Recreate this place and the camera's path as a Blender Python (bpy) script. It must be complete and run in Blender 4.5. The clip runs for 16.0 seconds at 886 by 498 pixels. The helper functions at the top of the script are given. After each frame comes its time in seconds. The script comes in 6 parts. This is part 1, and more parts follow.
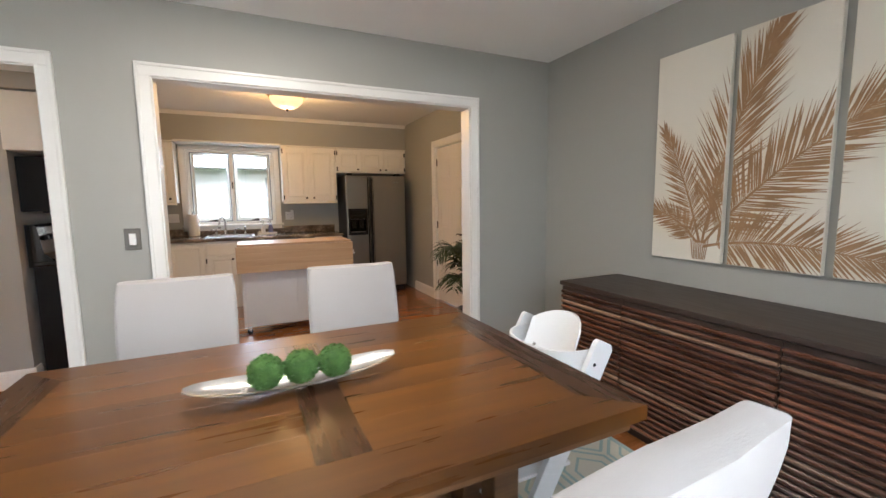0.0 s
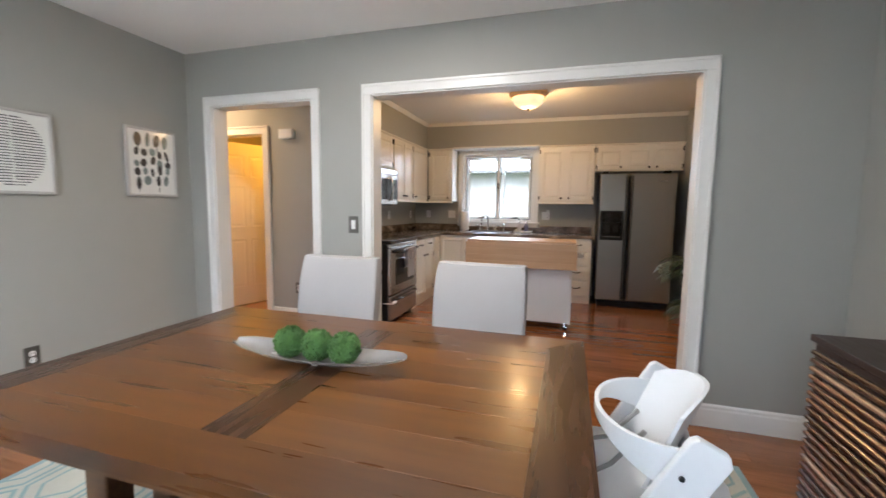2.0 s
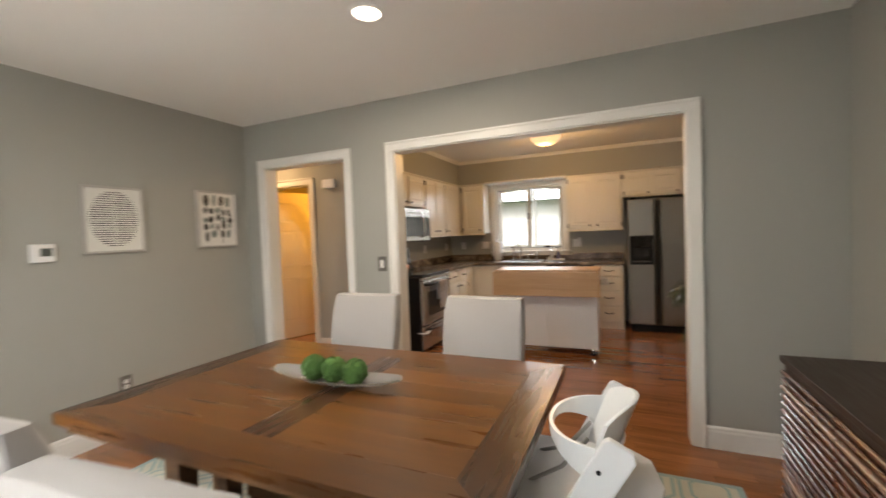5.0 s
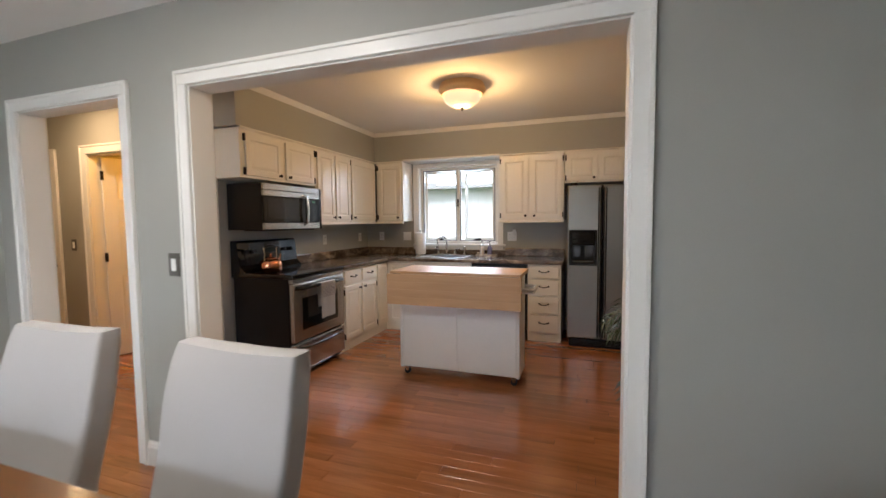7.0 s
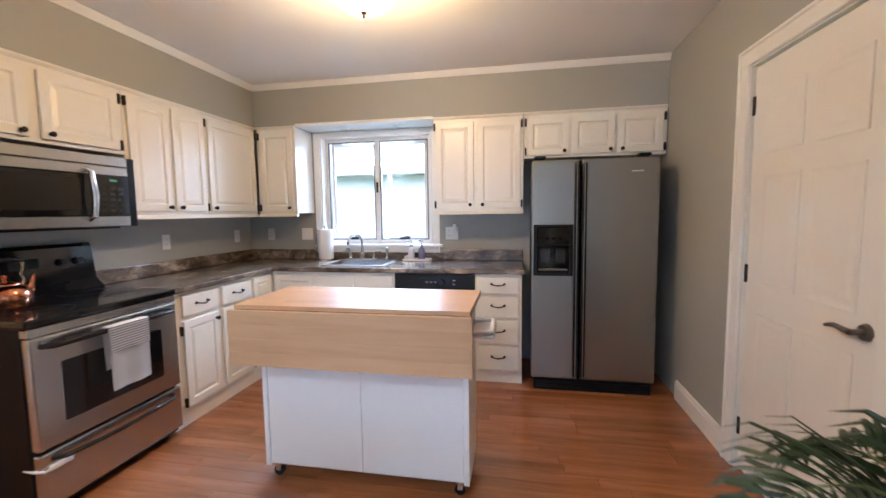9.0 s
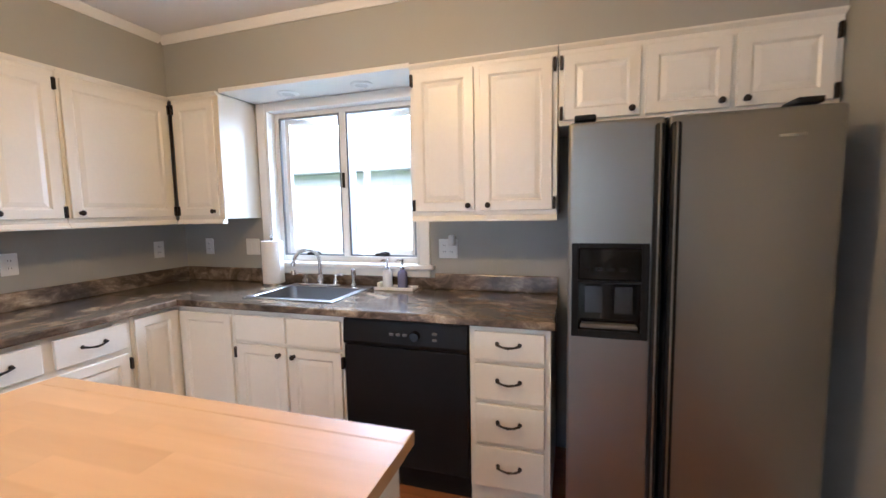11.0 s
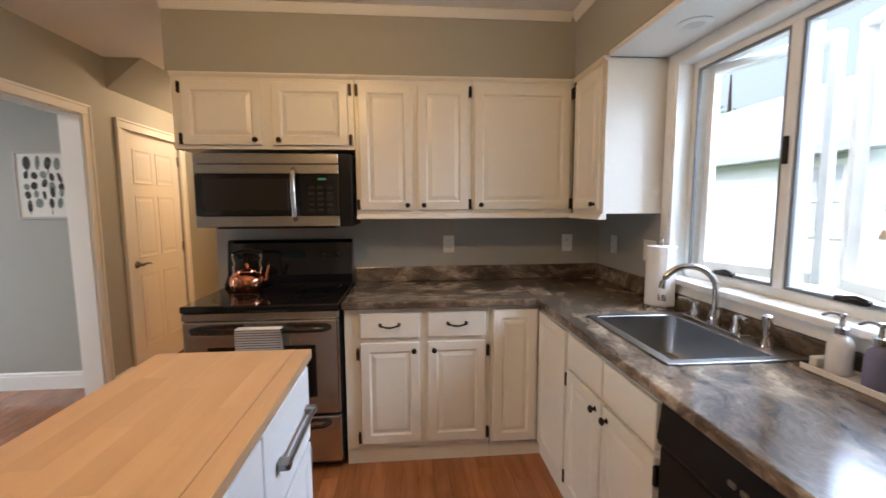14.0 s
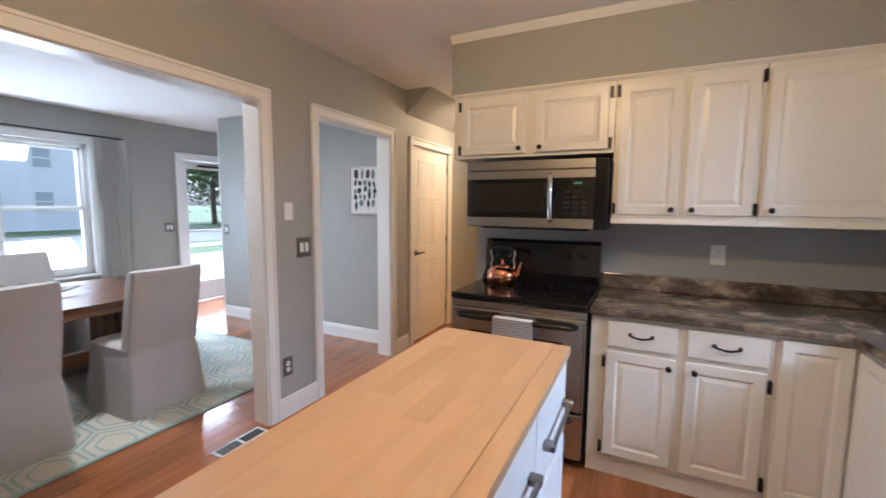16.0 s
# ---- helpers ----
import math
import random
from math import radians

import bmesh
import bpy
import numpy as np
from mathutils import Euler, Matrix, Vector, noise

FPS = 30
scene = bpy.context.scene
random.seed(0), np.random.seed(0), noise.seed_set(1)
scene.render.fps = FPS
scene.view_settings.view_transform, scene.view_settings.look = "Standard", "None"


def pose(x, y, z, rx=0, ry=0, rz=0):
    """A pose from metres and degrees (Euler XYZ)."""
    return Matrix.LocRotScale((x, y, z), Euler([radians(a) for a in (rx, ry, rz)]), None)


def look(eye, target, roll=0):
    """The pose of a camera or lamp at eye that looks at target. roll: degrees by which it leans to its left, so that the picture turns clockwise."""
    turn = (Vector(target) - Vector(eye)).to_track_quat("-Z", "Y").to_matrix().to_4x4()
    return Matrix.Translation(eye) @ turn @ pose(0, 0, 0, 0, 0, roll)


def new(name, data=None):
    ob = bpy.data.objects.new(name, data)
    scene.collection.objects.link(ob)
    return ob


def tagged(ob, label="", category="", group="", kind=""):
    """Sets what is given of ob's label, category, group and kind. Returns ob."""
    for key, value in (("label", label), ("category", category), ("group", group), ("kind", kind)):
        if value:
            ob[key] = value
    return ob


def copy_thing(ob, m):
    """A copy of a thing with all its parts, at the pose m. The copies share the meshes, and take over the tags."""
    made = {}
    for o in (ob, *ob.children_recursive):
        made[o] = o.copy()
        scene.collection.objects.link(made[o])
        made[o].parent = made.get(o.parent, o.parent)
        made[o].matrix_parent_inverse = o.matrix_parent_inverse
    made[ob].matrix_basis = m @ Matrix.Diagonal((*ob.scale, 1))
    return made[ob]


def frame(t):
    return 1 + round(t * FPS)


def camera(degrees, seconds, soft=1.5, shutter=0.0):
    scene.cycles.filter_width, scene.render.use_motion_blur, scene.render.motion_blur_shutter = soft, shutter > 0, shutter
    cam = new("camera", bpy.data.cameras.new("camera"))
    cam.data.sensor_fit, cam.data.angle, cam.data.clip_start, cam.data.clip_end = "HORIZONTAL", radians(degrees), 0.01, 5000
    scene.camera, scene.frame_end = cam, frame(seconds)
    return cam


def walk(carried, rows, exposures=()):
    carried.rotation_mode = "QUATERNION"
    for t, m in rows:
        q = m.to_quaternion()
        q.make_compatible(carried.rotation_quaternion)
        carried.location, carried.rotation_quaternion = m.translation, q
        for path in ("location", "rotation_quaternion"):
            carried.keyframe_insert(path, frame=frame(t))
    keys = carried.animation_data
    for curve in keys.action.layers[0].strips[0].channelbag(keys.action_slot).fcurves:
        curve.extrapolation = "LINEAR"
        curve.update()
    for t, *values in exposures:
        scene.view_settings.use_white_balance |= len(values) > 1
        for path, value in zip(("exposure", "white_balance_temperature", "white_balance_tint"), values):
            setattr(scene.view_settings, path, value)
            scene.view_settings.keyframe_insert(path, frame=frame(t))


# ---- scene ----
cam = camera(94.1, 16.0, 1.5, 0.35)
PATH = [
    (0, (2.113, -2.88, 1.328), (2.961, -1.083, 1.104), -0.8),
    (0.5, (2.458, -2.82, 1.316), (3.15, -0.959, 1.077), -0.6),
    (1, (2.71, -2.741, 1.322), (3.082, -0.791, 1.075), -0.9),
    (1.5, (2.91, -2.7, 1.335), (2.763, -0.719, 1.096), 0.7),
    (2, (3.025, -2.706, 1.283), (2.446, -0.803, 1.079), 0.7),
    (2.5, (3.151, -2.808, 1.346), (2.236, -1.043, 1.123), -0.4),
    (3, (3.298, -2.875, 1.35), (2.18, -1.227, 1.16), 0.2),
    (3.5, (3.433, -2.963, 1.362), (2.252, -1.357, 1.2), 0.1),
    (4, (3.491, -3.039, 1.364), (2.302, -1.436, 1.238), -0.2),
    (4.5, (3.502, -3.034, 1.367), (2.367, -1.391, 1.262), -0.5),
    (5, (3.364, -2.917, 1.364), (2.553, -1.09, 1.296), -2.2),
    (5.2, (3.308, -2.848, 1.368), (2.7, -0.945, 1.272), -3.3),
    (7.3, (3.588, -1.399, 1.355), (2.931, 0.485, 1.213), -0.5),
    (7.5, (3.568, -1.282, 1.355), (2.908, 0.6, 1.205), -0.7),
    (8, (3.493, -0.887, 1.348), (2.975, 1.039, 1.196), -1.1),
    (8.5, (3.413, -0.488, 1.338), (3.023, 1.467, 1.182), -1.3),
    (9, (3.306, -0.122, 1.356), (2.941, 1.837, 1.181), -0.8),
    (9.2, (3.29, 0.044, 1.361), (2.952, 2.007, 1.178), -0.9),
    (11.3, (3.486, 1.54, 1.399), (2.732, 3.383, 1.212), -1.2),
    (11.5, (3.536, 1.72, 1.391), (2.58, 3.468, 1.218), -0.6),
    (12, (3.527, 1.951, 1.378), (2.185, 3.422, 1.198), 0.1),
    (12.5, (3.441, 2.158, 1.389), (1.778, 3.254, 1.213), 0.9),
    (13, (3.392, 2.25, 1.414), (1.548, 2.998, 1.213), 0.2),
    (13.5, (3.364, 2.327, 1.427), (1.427, 2.776, 1.21), -0.3),
    (14, (3.364, 2.364, 1.415), (1.382, 2.53, 1.207), -0.3),
    (14.5, (3.375, 2.37, 1.424), (1.388, 2.291, 1.211), -0.2),
    (15, (3.387, 2.374, 1.434), (1.428, 2.028, 1.222), 0.0),
    (15.5, (3.414, 2.324, 1.427), (1.521, 1.71, 1.226), 0.3),
    (16, (3.458, 2.255, 1.429), (1.675, 1.374, 1.222), 0.5),
]
EXPO = [(0, 1.75, 5800, 10), (0.6, 1.8, 5700, 10), (2.2, 1.7, 5500, 10), (3.0, 1.6, 5900, 10), (4, 1.5, 6200, 10), (5, 1.45, 6600, 10), (7.5, 1.65, 5500, 10), (8.5, 2.15, 5200, 10), (9, 2.35, 4800, 10), (11.5, 2.3, 5000, 10), (12.5, 2.05, 4950, 10), (13.5, 1.75, 5200, 10), (15, 1.8, 5750, 10), (16, 2.05, 4850, 10)]
walk(cam, [(t, look(eye, target, roll)) for t, eye, target, roll in PATH], EXPO)
SKY, SUN, KLAMP, DLAMP, HLAMP, BLAMP, BOWL = 0.11, 0.95, 11.0, 9.0, 5.5, 12.0, 0.32
SKYN, SKYS, SKYF = 28.0, 22.0, 36.0

# ---- light ----
world = bpy.data.worlds.new("world")
scene.world = world
world.use_nodes = True
wn = world.node_tree
sky = wn.nodes.new("ShaderNodeTexSky")
sky.sky_type, sky.sun_disc = "NISHITA", False
sky.sun_elevation, sky.sun_rotation = radians(41), radians(217)
sky.air_density, sky.dust_density = 1.0, 6.0
pale_sky = wn.nodes.new("ShaderNodeHueSaturation")   # summer haze
pale_sky.inputs["Saturation"].default_value = 0.35
wn.links.new(sky.outputs["Color"], pale_sky.inputs["Color"])
wn.links.new(pale_sky.outputs["Color"], wn.nodes["Background"].inputs["Color"])
wn.nodes["Background"].inputs["Strength"].default_value = SKY
sun_data = bpy.data.lights.new("sun", "SUN")
sun_data.energy, sun_data.angle, sun_data.color = SUN, radians(1.0), (1.0, 0.95, 0.87)
sun = new("sun", sun_data)
sun.matrix_world = look((0, 0, 0), (0.75, 1.0, -1.08))


def lamp(name, kind, place, energy, colour, size=0.1, target=None, size_y=None):
    data = bpy.data.lights.new(name, kind)
    data.energy, data.color = energy, colour
    if kind == "AREA":
        data.shape, data.size = ("RECTANGLE", size) if size_y else ("DISK", size)
        if size_y:
            data.size_y = size_y
    else:
        data.shadow_soft_size = size
    ob = new(name, data)
    ob.matrix_world = look(place, target) if target else pose(*place)
    return ob


WARM = (1.0, 0.57, 0.21)
lamp("kitchen_bulb", "POINT", (2.56, 1.87, 2.335), KLAMP, WARM, 0.07)
lamp("dining_bulb", "AREA", (2.215, -1.15, 2.462), DLAMP, (1.0, 0.86, 0.68), 0.11, (2.215, -1.15, 0))
lamp("hall_bulb", "AREA", (-0.75, 0.66, 2.511), HLAMP, (1.0, 0.62, 0.30), 0.14, (-0.75, 0.66, 0))
lamp("bath_bulb", "POINT", (-0.15, 1.95, 2.25), BLAMP, (1.0, 0.38, 0.02), 0.07)

# area lamps added outside the windows and front door as stand-ins for skylight
lamp("sky_north", "AREA", (1.95, 4.75, 2.35), SKYN, (0.86, 0.93, 1.0), 1.5, (1.95, 3.0, 1.2), 0.9)
lamp("sky_south", "AREA", (2.25, -4.60, 2.22), SKYS, (0.90, 0.95, 1.0), 2.4, (2.10, -2.2, 1.0), 0.6)
# added fill lamp below the window, aimed up to brighten the dining ceiling
lamp("ceiling_fill_south", "AREA", (1.60, -4.00, 0.80), 11.0, (1.0, 0.97, 0.92), 1.7, (0.9, -2.0, 2.5), 0.45)
lamp("sky_west", "AREA", (-3.45, -2.45, 2.30), SKYF * 1.2, (0.92, 0.96, 1.0), 1.4, (-2.0, -2.45, 1.0), 0.8)
lamp("sky_front_door", "AREA", (-0.53, -4.25, 2.75), SKYF, (0.92, 0.96, 1.0), 1.0, (-0.53, -2.6, 0.8), 0.8)

# ---- materials ----


def nodes_of(name):
    m = bpy.data.materials.new(name)
    m.use_nodes = True
    nt = m.node_tree
    return m, nt, nt.nodes["Principled BSDF"]


def node(nt, kind, **sets):
    n = nt.nodes.new(kind)
    for k, v in sets.items():
        n.inputs[k].default_value = v
    return n


def ramp(nt, stops):
    r = nt.nodes.new("ShaderNodeValToRGB")
    e = r.color_ramp.elements
    while len(e) < len(stops):
        e.new(0.5)
    for i, (p, c) in enumerate(stops):
        e[i].position = p
        e[i].color = (*c, 1)
    return r


def shade(c, k):
    return tuple(min(1, v * k) for v in c)


def coords(nt, scale=(1, 1, 1), rot=(0, 0, 0)):
    tc = nt.nodes.new("ShaderNodeTexCoord")
    mp = nt.nodes.new("ShaderNodeMapping")
    mp.inputs["Scale"].default_value = scale
    mp.inputs["Rotation"].default_value = rot
    nt.links.new(tc.outputs["Object"], mp.inputs["Vector"])
    return mp.outputs["Vector"]


def surface(name, colour, rough=0.5, metal=0.0, vary=0.06, big=1.2, fine=60.0, bump=0.04, coat=0.0, stretch=(1, 1, 1), rvar=0.08, sheen=0.0):
    """A plain painted, cast or woven surface, uneven at two scales."""
    m, nt, b = nodes_of(name)
    v = coords(nt, stretch)
    n1 = node(nt, "ShaderNodeTexNoise", Scale=big, Detail=4.0)
    n2 = node(nt, "ShaderNodeTexNoise", Scale=fine, Detail=3.0)
    mix = node(nt, "ShaderNodeMix", Factor=0.4)
    for n in (n1, n2):
        nt.links.new(v, n.inputs["Vector"])
    nt.links.new(n1.outputs["Fac"], mix.inputs["A"])
    nt.links.new(n2.outputs["Fac"], mix.inputs["B"])
    r = ramp(nt, [(0.3, shade(colour, 1 - vary)), (0.7, shade(colour, 1 + vary))])
    nt.links.new(mix.outputs["Result"], r.inputs["Fac"])
    nt.links.new(r.outputs["Color"], b.inputs["Base Color"])
    rr = node(nt, "ShaderNodeMapRange")
    rr.inputs["To Min"].default_value, rr.inputs["To Max"].default_value = max(0.02, rough - rvar), min(1, rough + rvar)
    nt.links.new(n1.outputs["Fac"], rr.inputs["Value"])
    nt.links.new(rr.outputs["Result"], b.inputs["Roughness"])
    if bump:
        bp = node(nt, "ShaderNodeBump", Strength=bump, Distance=0.01)
        nt.links.new(n2.outputs["Fac"], bp.inputs["Height"])
        nt.links.new(bp.outputs["Normal"], b.inputs["Normal"])
    b.inputs["Metallic"].default_value = metal
    b.inputs["Coat Weight"].default_value = coat
    b.inputs["Sheen Weight"].default_value = sheen
    return m


def wood(name, dark, light, along="x", rough=0.35, coat=0.0, grain=1.0, per_piece=0.25, knots=0.0, swirl=0.6, detail=5.0):
    """Sawn wood with grain along one axis; each board or strip has its own tone."""
    m, nt, b = nodes_of(name)
    s = {"x": (1.2, 14, 14), "y": (14, 1.2, 14), "z": (14, 14, 1.2)}[along]
    v = coords(nt, tuple(k * grain for k in s))
    oi = nt.nodes.new("ShaderNodeObjectInfo")
    gi = nt.nodes.new("ShaderNodeNewGeometry")
    rnd = nt.nodes.new("ShaderNodeMath")
    rnd.operation = "ADD"
    nt.links.new(oi.outputs["Random"], rnd.inputs[0])
    nt.links.new(gi.outputs["Random Per Island"], rnd.inputs[1])
    frac = nt.nodes.new("ShaderNodeMath")
    frac.operation = "FRACT"
    nt.links.new(rnd.outputs[0], frac.inputs[0])
    shift = nt.nodes.new("ShaderNodeVectorMath")
    shift.operation = "MULTIPLY_ADD"
    shift.inputs[1].default_value = (37, 37, 37)
    comb = nt.nodes.new("ShaderNodeCombineXYZ")
    for k in "XYZ":
        nt.links.new(frac.outputs[0], comb.inputs[k])
    nt.links.new(comb.outputs[0], shift.inputs[0])
    nt.links.new(v, shift.inputs[2])
    n1 = node(nt, "ShaderNodeTexNoise", Scale=1.0, Detail=detail, Roughness=0.55, Distortion=swirl)
    n2 = node(nt, "ShaderNodeTexNoise", Scale=7.0, Detail=3.0)
    for n in (n1, n2):
        nt.links.new(shift.outputs[0], n.inputs["Vector"])
    mix = node(nt, "ShaderNodeMix", Factor=0.3)
    nt.links.new(n1.outputs["Fac"], mix.inputs["A"])
    nt.links.new(n2.outputs["Fac"], mix.inputs["B"])
    r = ramp(nt, [(0.32, dark), (0.52, tuple((a + c) / 2 for a, c in zip(dark, light))), (0.7, light)])
    nt.links.new(mix.outputs["Result"], r.inputs["Fac"])
    hsv = node(nt, "ShaderNodeHueSaturation")
    mr = node(nt, "ShaderNodeMapRange")
    mr.inputs["To Min"].default_value, mr.inputs["To Max"].default_value = 1 - per_piece, 1 + per_piece
    nt.links.new(frac.outputs[0], mr.inputs["Value"])
    nt.links.new(mr.outputs["Result"], hsv.inputs["Value"])
    nt.links.new(r.outputs["Color"], hsv.inputs["Color"])
    out = hsv.outputs["Color"]
    if knots:
        vo = node(nt, "ShaderNodeTexVoronoi", Scale=knots)
        kv = coords(nt, {"x": (0.6, 1, 1), "y": (1, 0.6, 1), "z": (1, 1, 0.6)}[along])
        nt.links.new(kv, vo.inputs["Vector"])
        kr = ramp(nt, [(0.006, (0.30, 0.20, 0.15)), (0.024, (1, 1, 1))])
        nt.links.new(vo.outputs["Distance"], kr.inputs["Fac"])
        mul = node(nt, "ShaderNodeMix")
        mul.data_type, mul.blend_type = "RGBA", "MULTIPLY"
        mul.inputs[0].default_value = 0.45
        nt.links.new(out, mul.inputs[6])
        nt.links.new(kr.outputs["Color"], mul.inputs[7])
        out = mul.outputs[2]
    nt.links.new(out, b.inputs["Base Color"])
    rr = node(nt, "ShaderNodeMapRange")
    rr.inputs["To Min"].default_value, rr.inputs["To Max"].default_value = rough * 0.75, rough * 1.3
    nt.links.new(n2.outputs["Fac"], rr.inputs["Value"])
    nt.links.new(rr.outputs["Result"], b.inputs["Roughness"])
    bp = node(nt, "ShaderNodeBump", Strength=0.03, Distance=0.003)
    nt.links.new(mix.outputs["Result"], bp.inputs["Height"])
    nt.links.new(bp.outputs["Normal"], b.inputs["Normal"])
    b.inputs["Coat Weight"].default_value = coat
    b.inputs["Coat Roughness"].default_value = 0.12
    return m


def brushed(name, colour, rough=0.3, along="z"):
    m, nt, b = nodes_of(name)
    s = {"x": (6, 1800, 1800), "y": (1800, 6, 1800), "z": (900, 900, 3)}[along]
    v = coords(nt, s)
    n = node(nt, "ShaderNodeTexNoise", Scale=1.0, Detail=2.0)
    nt.links.new(v, n.inputs["Vector"])
    v2 = coords(nt, (1, 1, 1))
    n2 = node(nt, "ShaderNodeTexNoise", Scale=2.5, Detail=3.0)
    nt.links.new(v2, n2.inputs["Vector"])
    mix = node(nt, "ShaderNodeMix", Factor=0.15)
    nt.links.new(n.outputs["Fac"], mix.inputs["A"])
    nt.links.new(n2.outputs["Fac"], mix.inputs["B"])
    rr = node(nt, "ShaderNodeMapRange")
    rr.inputs["To Min"].default_value, rr.inputs["To Max"].default_value = rough * 0.97, rough * 1.03
    nt.links.new(n2.outputs["Fac"], rr.inputs["Value"])
    nt.links.new(rr.outputs["Result"], b.inputs["Roughness"])
    r = ramp(nt, [(0.3, shade(colour, 0.99)), (0.7, shade(colour, 1.01))])
    nt.links.new(mix.outputs["Result"], r.inputs["Fac"])
    nt.links.new(r.outputs["Color"], b.inputs["Base Color"])
    b.inputs["Metallic"].default_value = 1.0
    return m


def stone_laminate(name, turn):
    """Brown-grey laminate with pale drifting veins."""
    m, nt, b = nodes_of(name)
    v = coords(nt, (1, 1, 1), (0, 0, radians(turn)))
    w = node(nt, "ShaderNodeTexNoise", Scale=3.0, Detail=5.0)
    nt.links.new(v, w.inputs["Vector"])
    add = nt.nodes.new("ShaderNodeVectorMath")
    add.operation = "MULTIPLY_ADD"
    add.inputs[1].default_value = (0.32, 0.32, 0.32)
    nt.links.new(w.outputs["Color"], add.inputs[0])
    nt.links.new(v, add.inputs[2])
    mp = nt.nodes.new("ShaderNodeMapping")
    mp.inputs["Scale"].default_value = (3.4, 8.5, 8.5)
    nt.links.new(add.outputs[0], mp.inputs["Vector"])
    n1 = node(nt, "ShaderNodeTexNoise", Scale=1.0, Detail=10.0, Roughness=0.72)
    nt.links.new(mp.outputs[0], n1.inputs["Vector"])
    r = ramp(nt, [(0.30, (0.030, 0.021, 0.015)), (0.44, (0.090, 0.068, 0.050)), (0.54, (0.19, 0.145, 0.104)), (0.63, (0.37, 0.295, 0.21)), (0.72, (0.68, 0.58, 0.43))])
    nt.links.new(n1.outputs["Fac"], r.inputs["Fac"])
    nt.links.new(r.outputs["Color"], b.inputs["Base Color"])
    b.inputs["Roughness"].default_value = 0.17
    return m


WALL = (0.375, 0.372, 0.335)
wall_paint = surface("grey_wall_paint", WALL, 0.6, 0, 0.03, 0.8, 180, 0.05)
ceil_paint = surface("white_ceiling_paint", (0.84, 0.83, 0.80), 0.8, 0, 0.02, 0.7, 220, 0.08)
trim_paint = surface("white_trim_paint", (0.80, 0.79, 0.75), 0.35, 0, 0.02, 2, 80, 0.02)
cab_paint = surface("cream_white_cabinet_paint", (0.80, 0.77, 0.69), 0.32, 0, 0.025, 2, 50, 0.03)
door_paint = surface("white_door_paint", (0.78, 0.76, 0.72), 0.38, 0, 0.02, 2, 70, 0.03)
bronze = surface("dark_bronze", (0.035, 0.028, 0.024), 0.38, 0.85, 0.2, 12, 200, 0.05)
floor_wood = wood("red_brown_hardwood", (0.225, 0.078, 0.0235), (0.43, 0.167, 0.055), "x", 0.17, 0.5, 0.8, 0.11, 0.0, 0.4)
table_wood = wood("walnut_stained_plank", (0.070, 0.0240, 0.0046), (0.190, 0.072, 0.0115), "x", 0.29, 0.14, 0.30, 0.13, 0.6, 0.2, 1.6)
table_wood_y = wood("dark_walnut_stained_plank", (0.026, 0.0092, 0.0030), (0.066, 0.024, 0.0072), "y", 0.27, 0.2, 0.35, 0.08)
table_edge = wood("table_edge_wood", (0.11, 0.05, 0.02), (0.26, 0.13, 0.055), "x", 0.45, 0.0, 0.8, 0.15)
butcher = wood("maple_butcher_block", (0.49, 0.305, 0.155), (0.62, 0.415, 0.235), "x", 0.36, 0.0, 0.5, 0.055)
espresso = wood("espresso_slat_wood", (0.045, 0.015, 0.008), (0.16, 0.064, 0.034), "y", 0.27, 0.3, 0.5, 0.5)
espresso_pale = wood("pale_streaked_slat_wood", (0.12, 0.065, 0.04), (0.36, 0.23, 0.15), "y", 0.27, 0.3, 0.5, 0.5)
espresso_top = wood("espresso_top_wood", (0.022, 0.014, 0.011), (0.05, 0.032, 0.024), "y", 0.42, 0.0, 0.8, 0.1)
linen = surface("white_slipcover_cotton", (0.41, 0.390, 0.372), 0.9, 0, 0.03, 3, 300, 0.15, sheen=0.2)
steel = brushed("brushed_stainless_steel", (0.31, 0.295, 0.26), 0.33, "z")
steel_h = brushed("brushed_steel_across", (0.50, 0.48, 0.45), 0.27, "y")
chrome = surface("chrome", (0.72, 0.72, 0.72), 0.08, 1.0, 0.02, 5, 50, 0, rvar=0.03)
black_gloss = surface("black_glass", (0.008, 0.008, 0.009), 0.07, 0, 0.1, 3, 60, 0, rvar=0.03)
black_plastic = surface("black_plastic", (0.010, 0.010, 0.011), 0.38, 0, 0.12, 6, 200, 0.05)
black_plastic.node_tree.nodes["Principled BSDF"].inputs["Specular IOR Level"].default_value = 0.16
laminate = stone_laminate("brown_marbled_laminate", 14)
laminate_w = stone_laminate("brown_marbled_laminate_west_run", 76)
white_plastic = surface("white_plastic", (0.82, 0.82, 0.80), 0.35, 0, 0.02, 3, 80, 0.01)
plate_metal = surface("pewter_plate", (0.17, 0.16, 0.145), 0.4, 0.7, 0.1, 20, 200, 0.05)


def glass_material(name, tint=(1, 1, 1), rough=0.0):
    m, nt, b = nodes_of(name)
    b.inputs["Base Color"].default_value = (*tint, 1)
    b.inputs["Roughness"].default_value = rough
    b.inputs["Transmission Weight"].default_value = 1.0
    b.inputs["IOR"].default_value = 1.45
    return m


def glow(name, colour, strength):
    m, nt, b = nodes_of(name)
    b.inputs["Base Color"].default_value = (*colour, 1)
    b.inputs["Emission Color"].default_value = (*colour, 1)
    b.inputs["Emission Strength"].default_value = strength
    return m


pane_glass = glass_material("window_glass")

# ---- building blocks ----


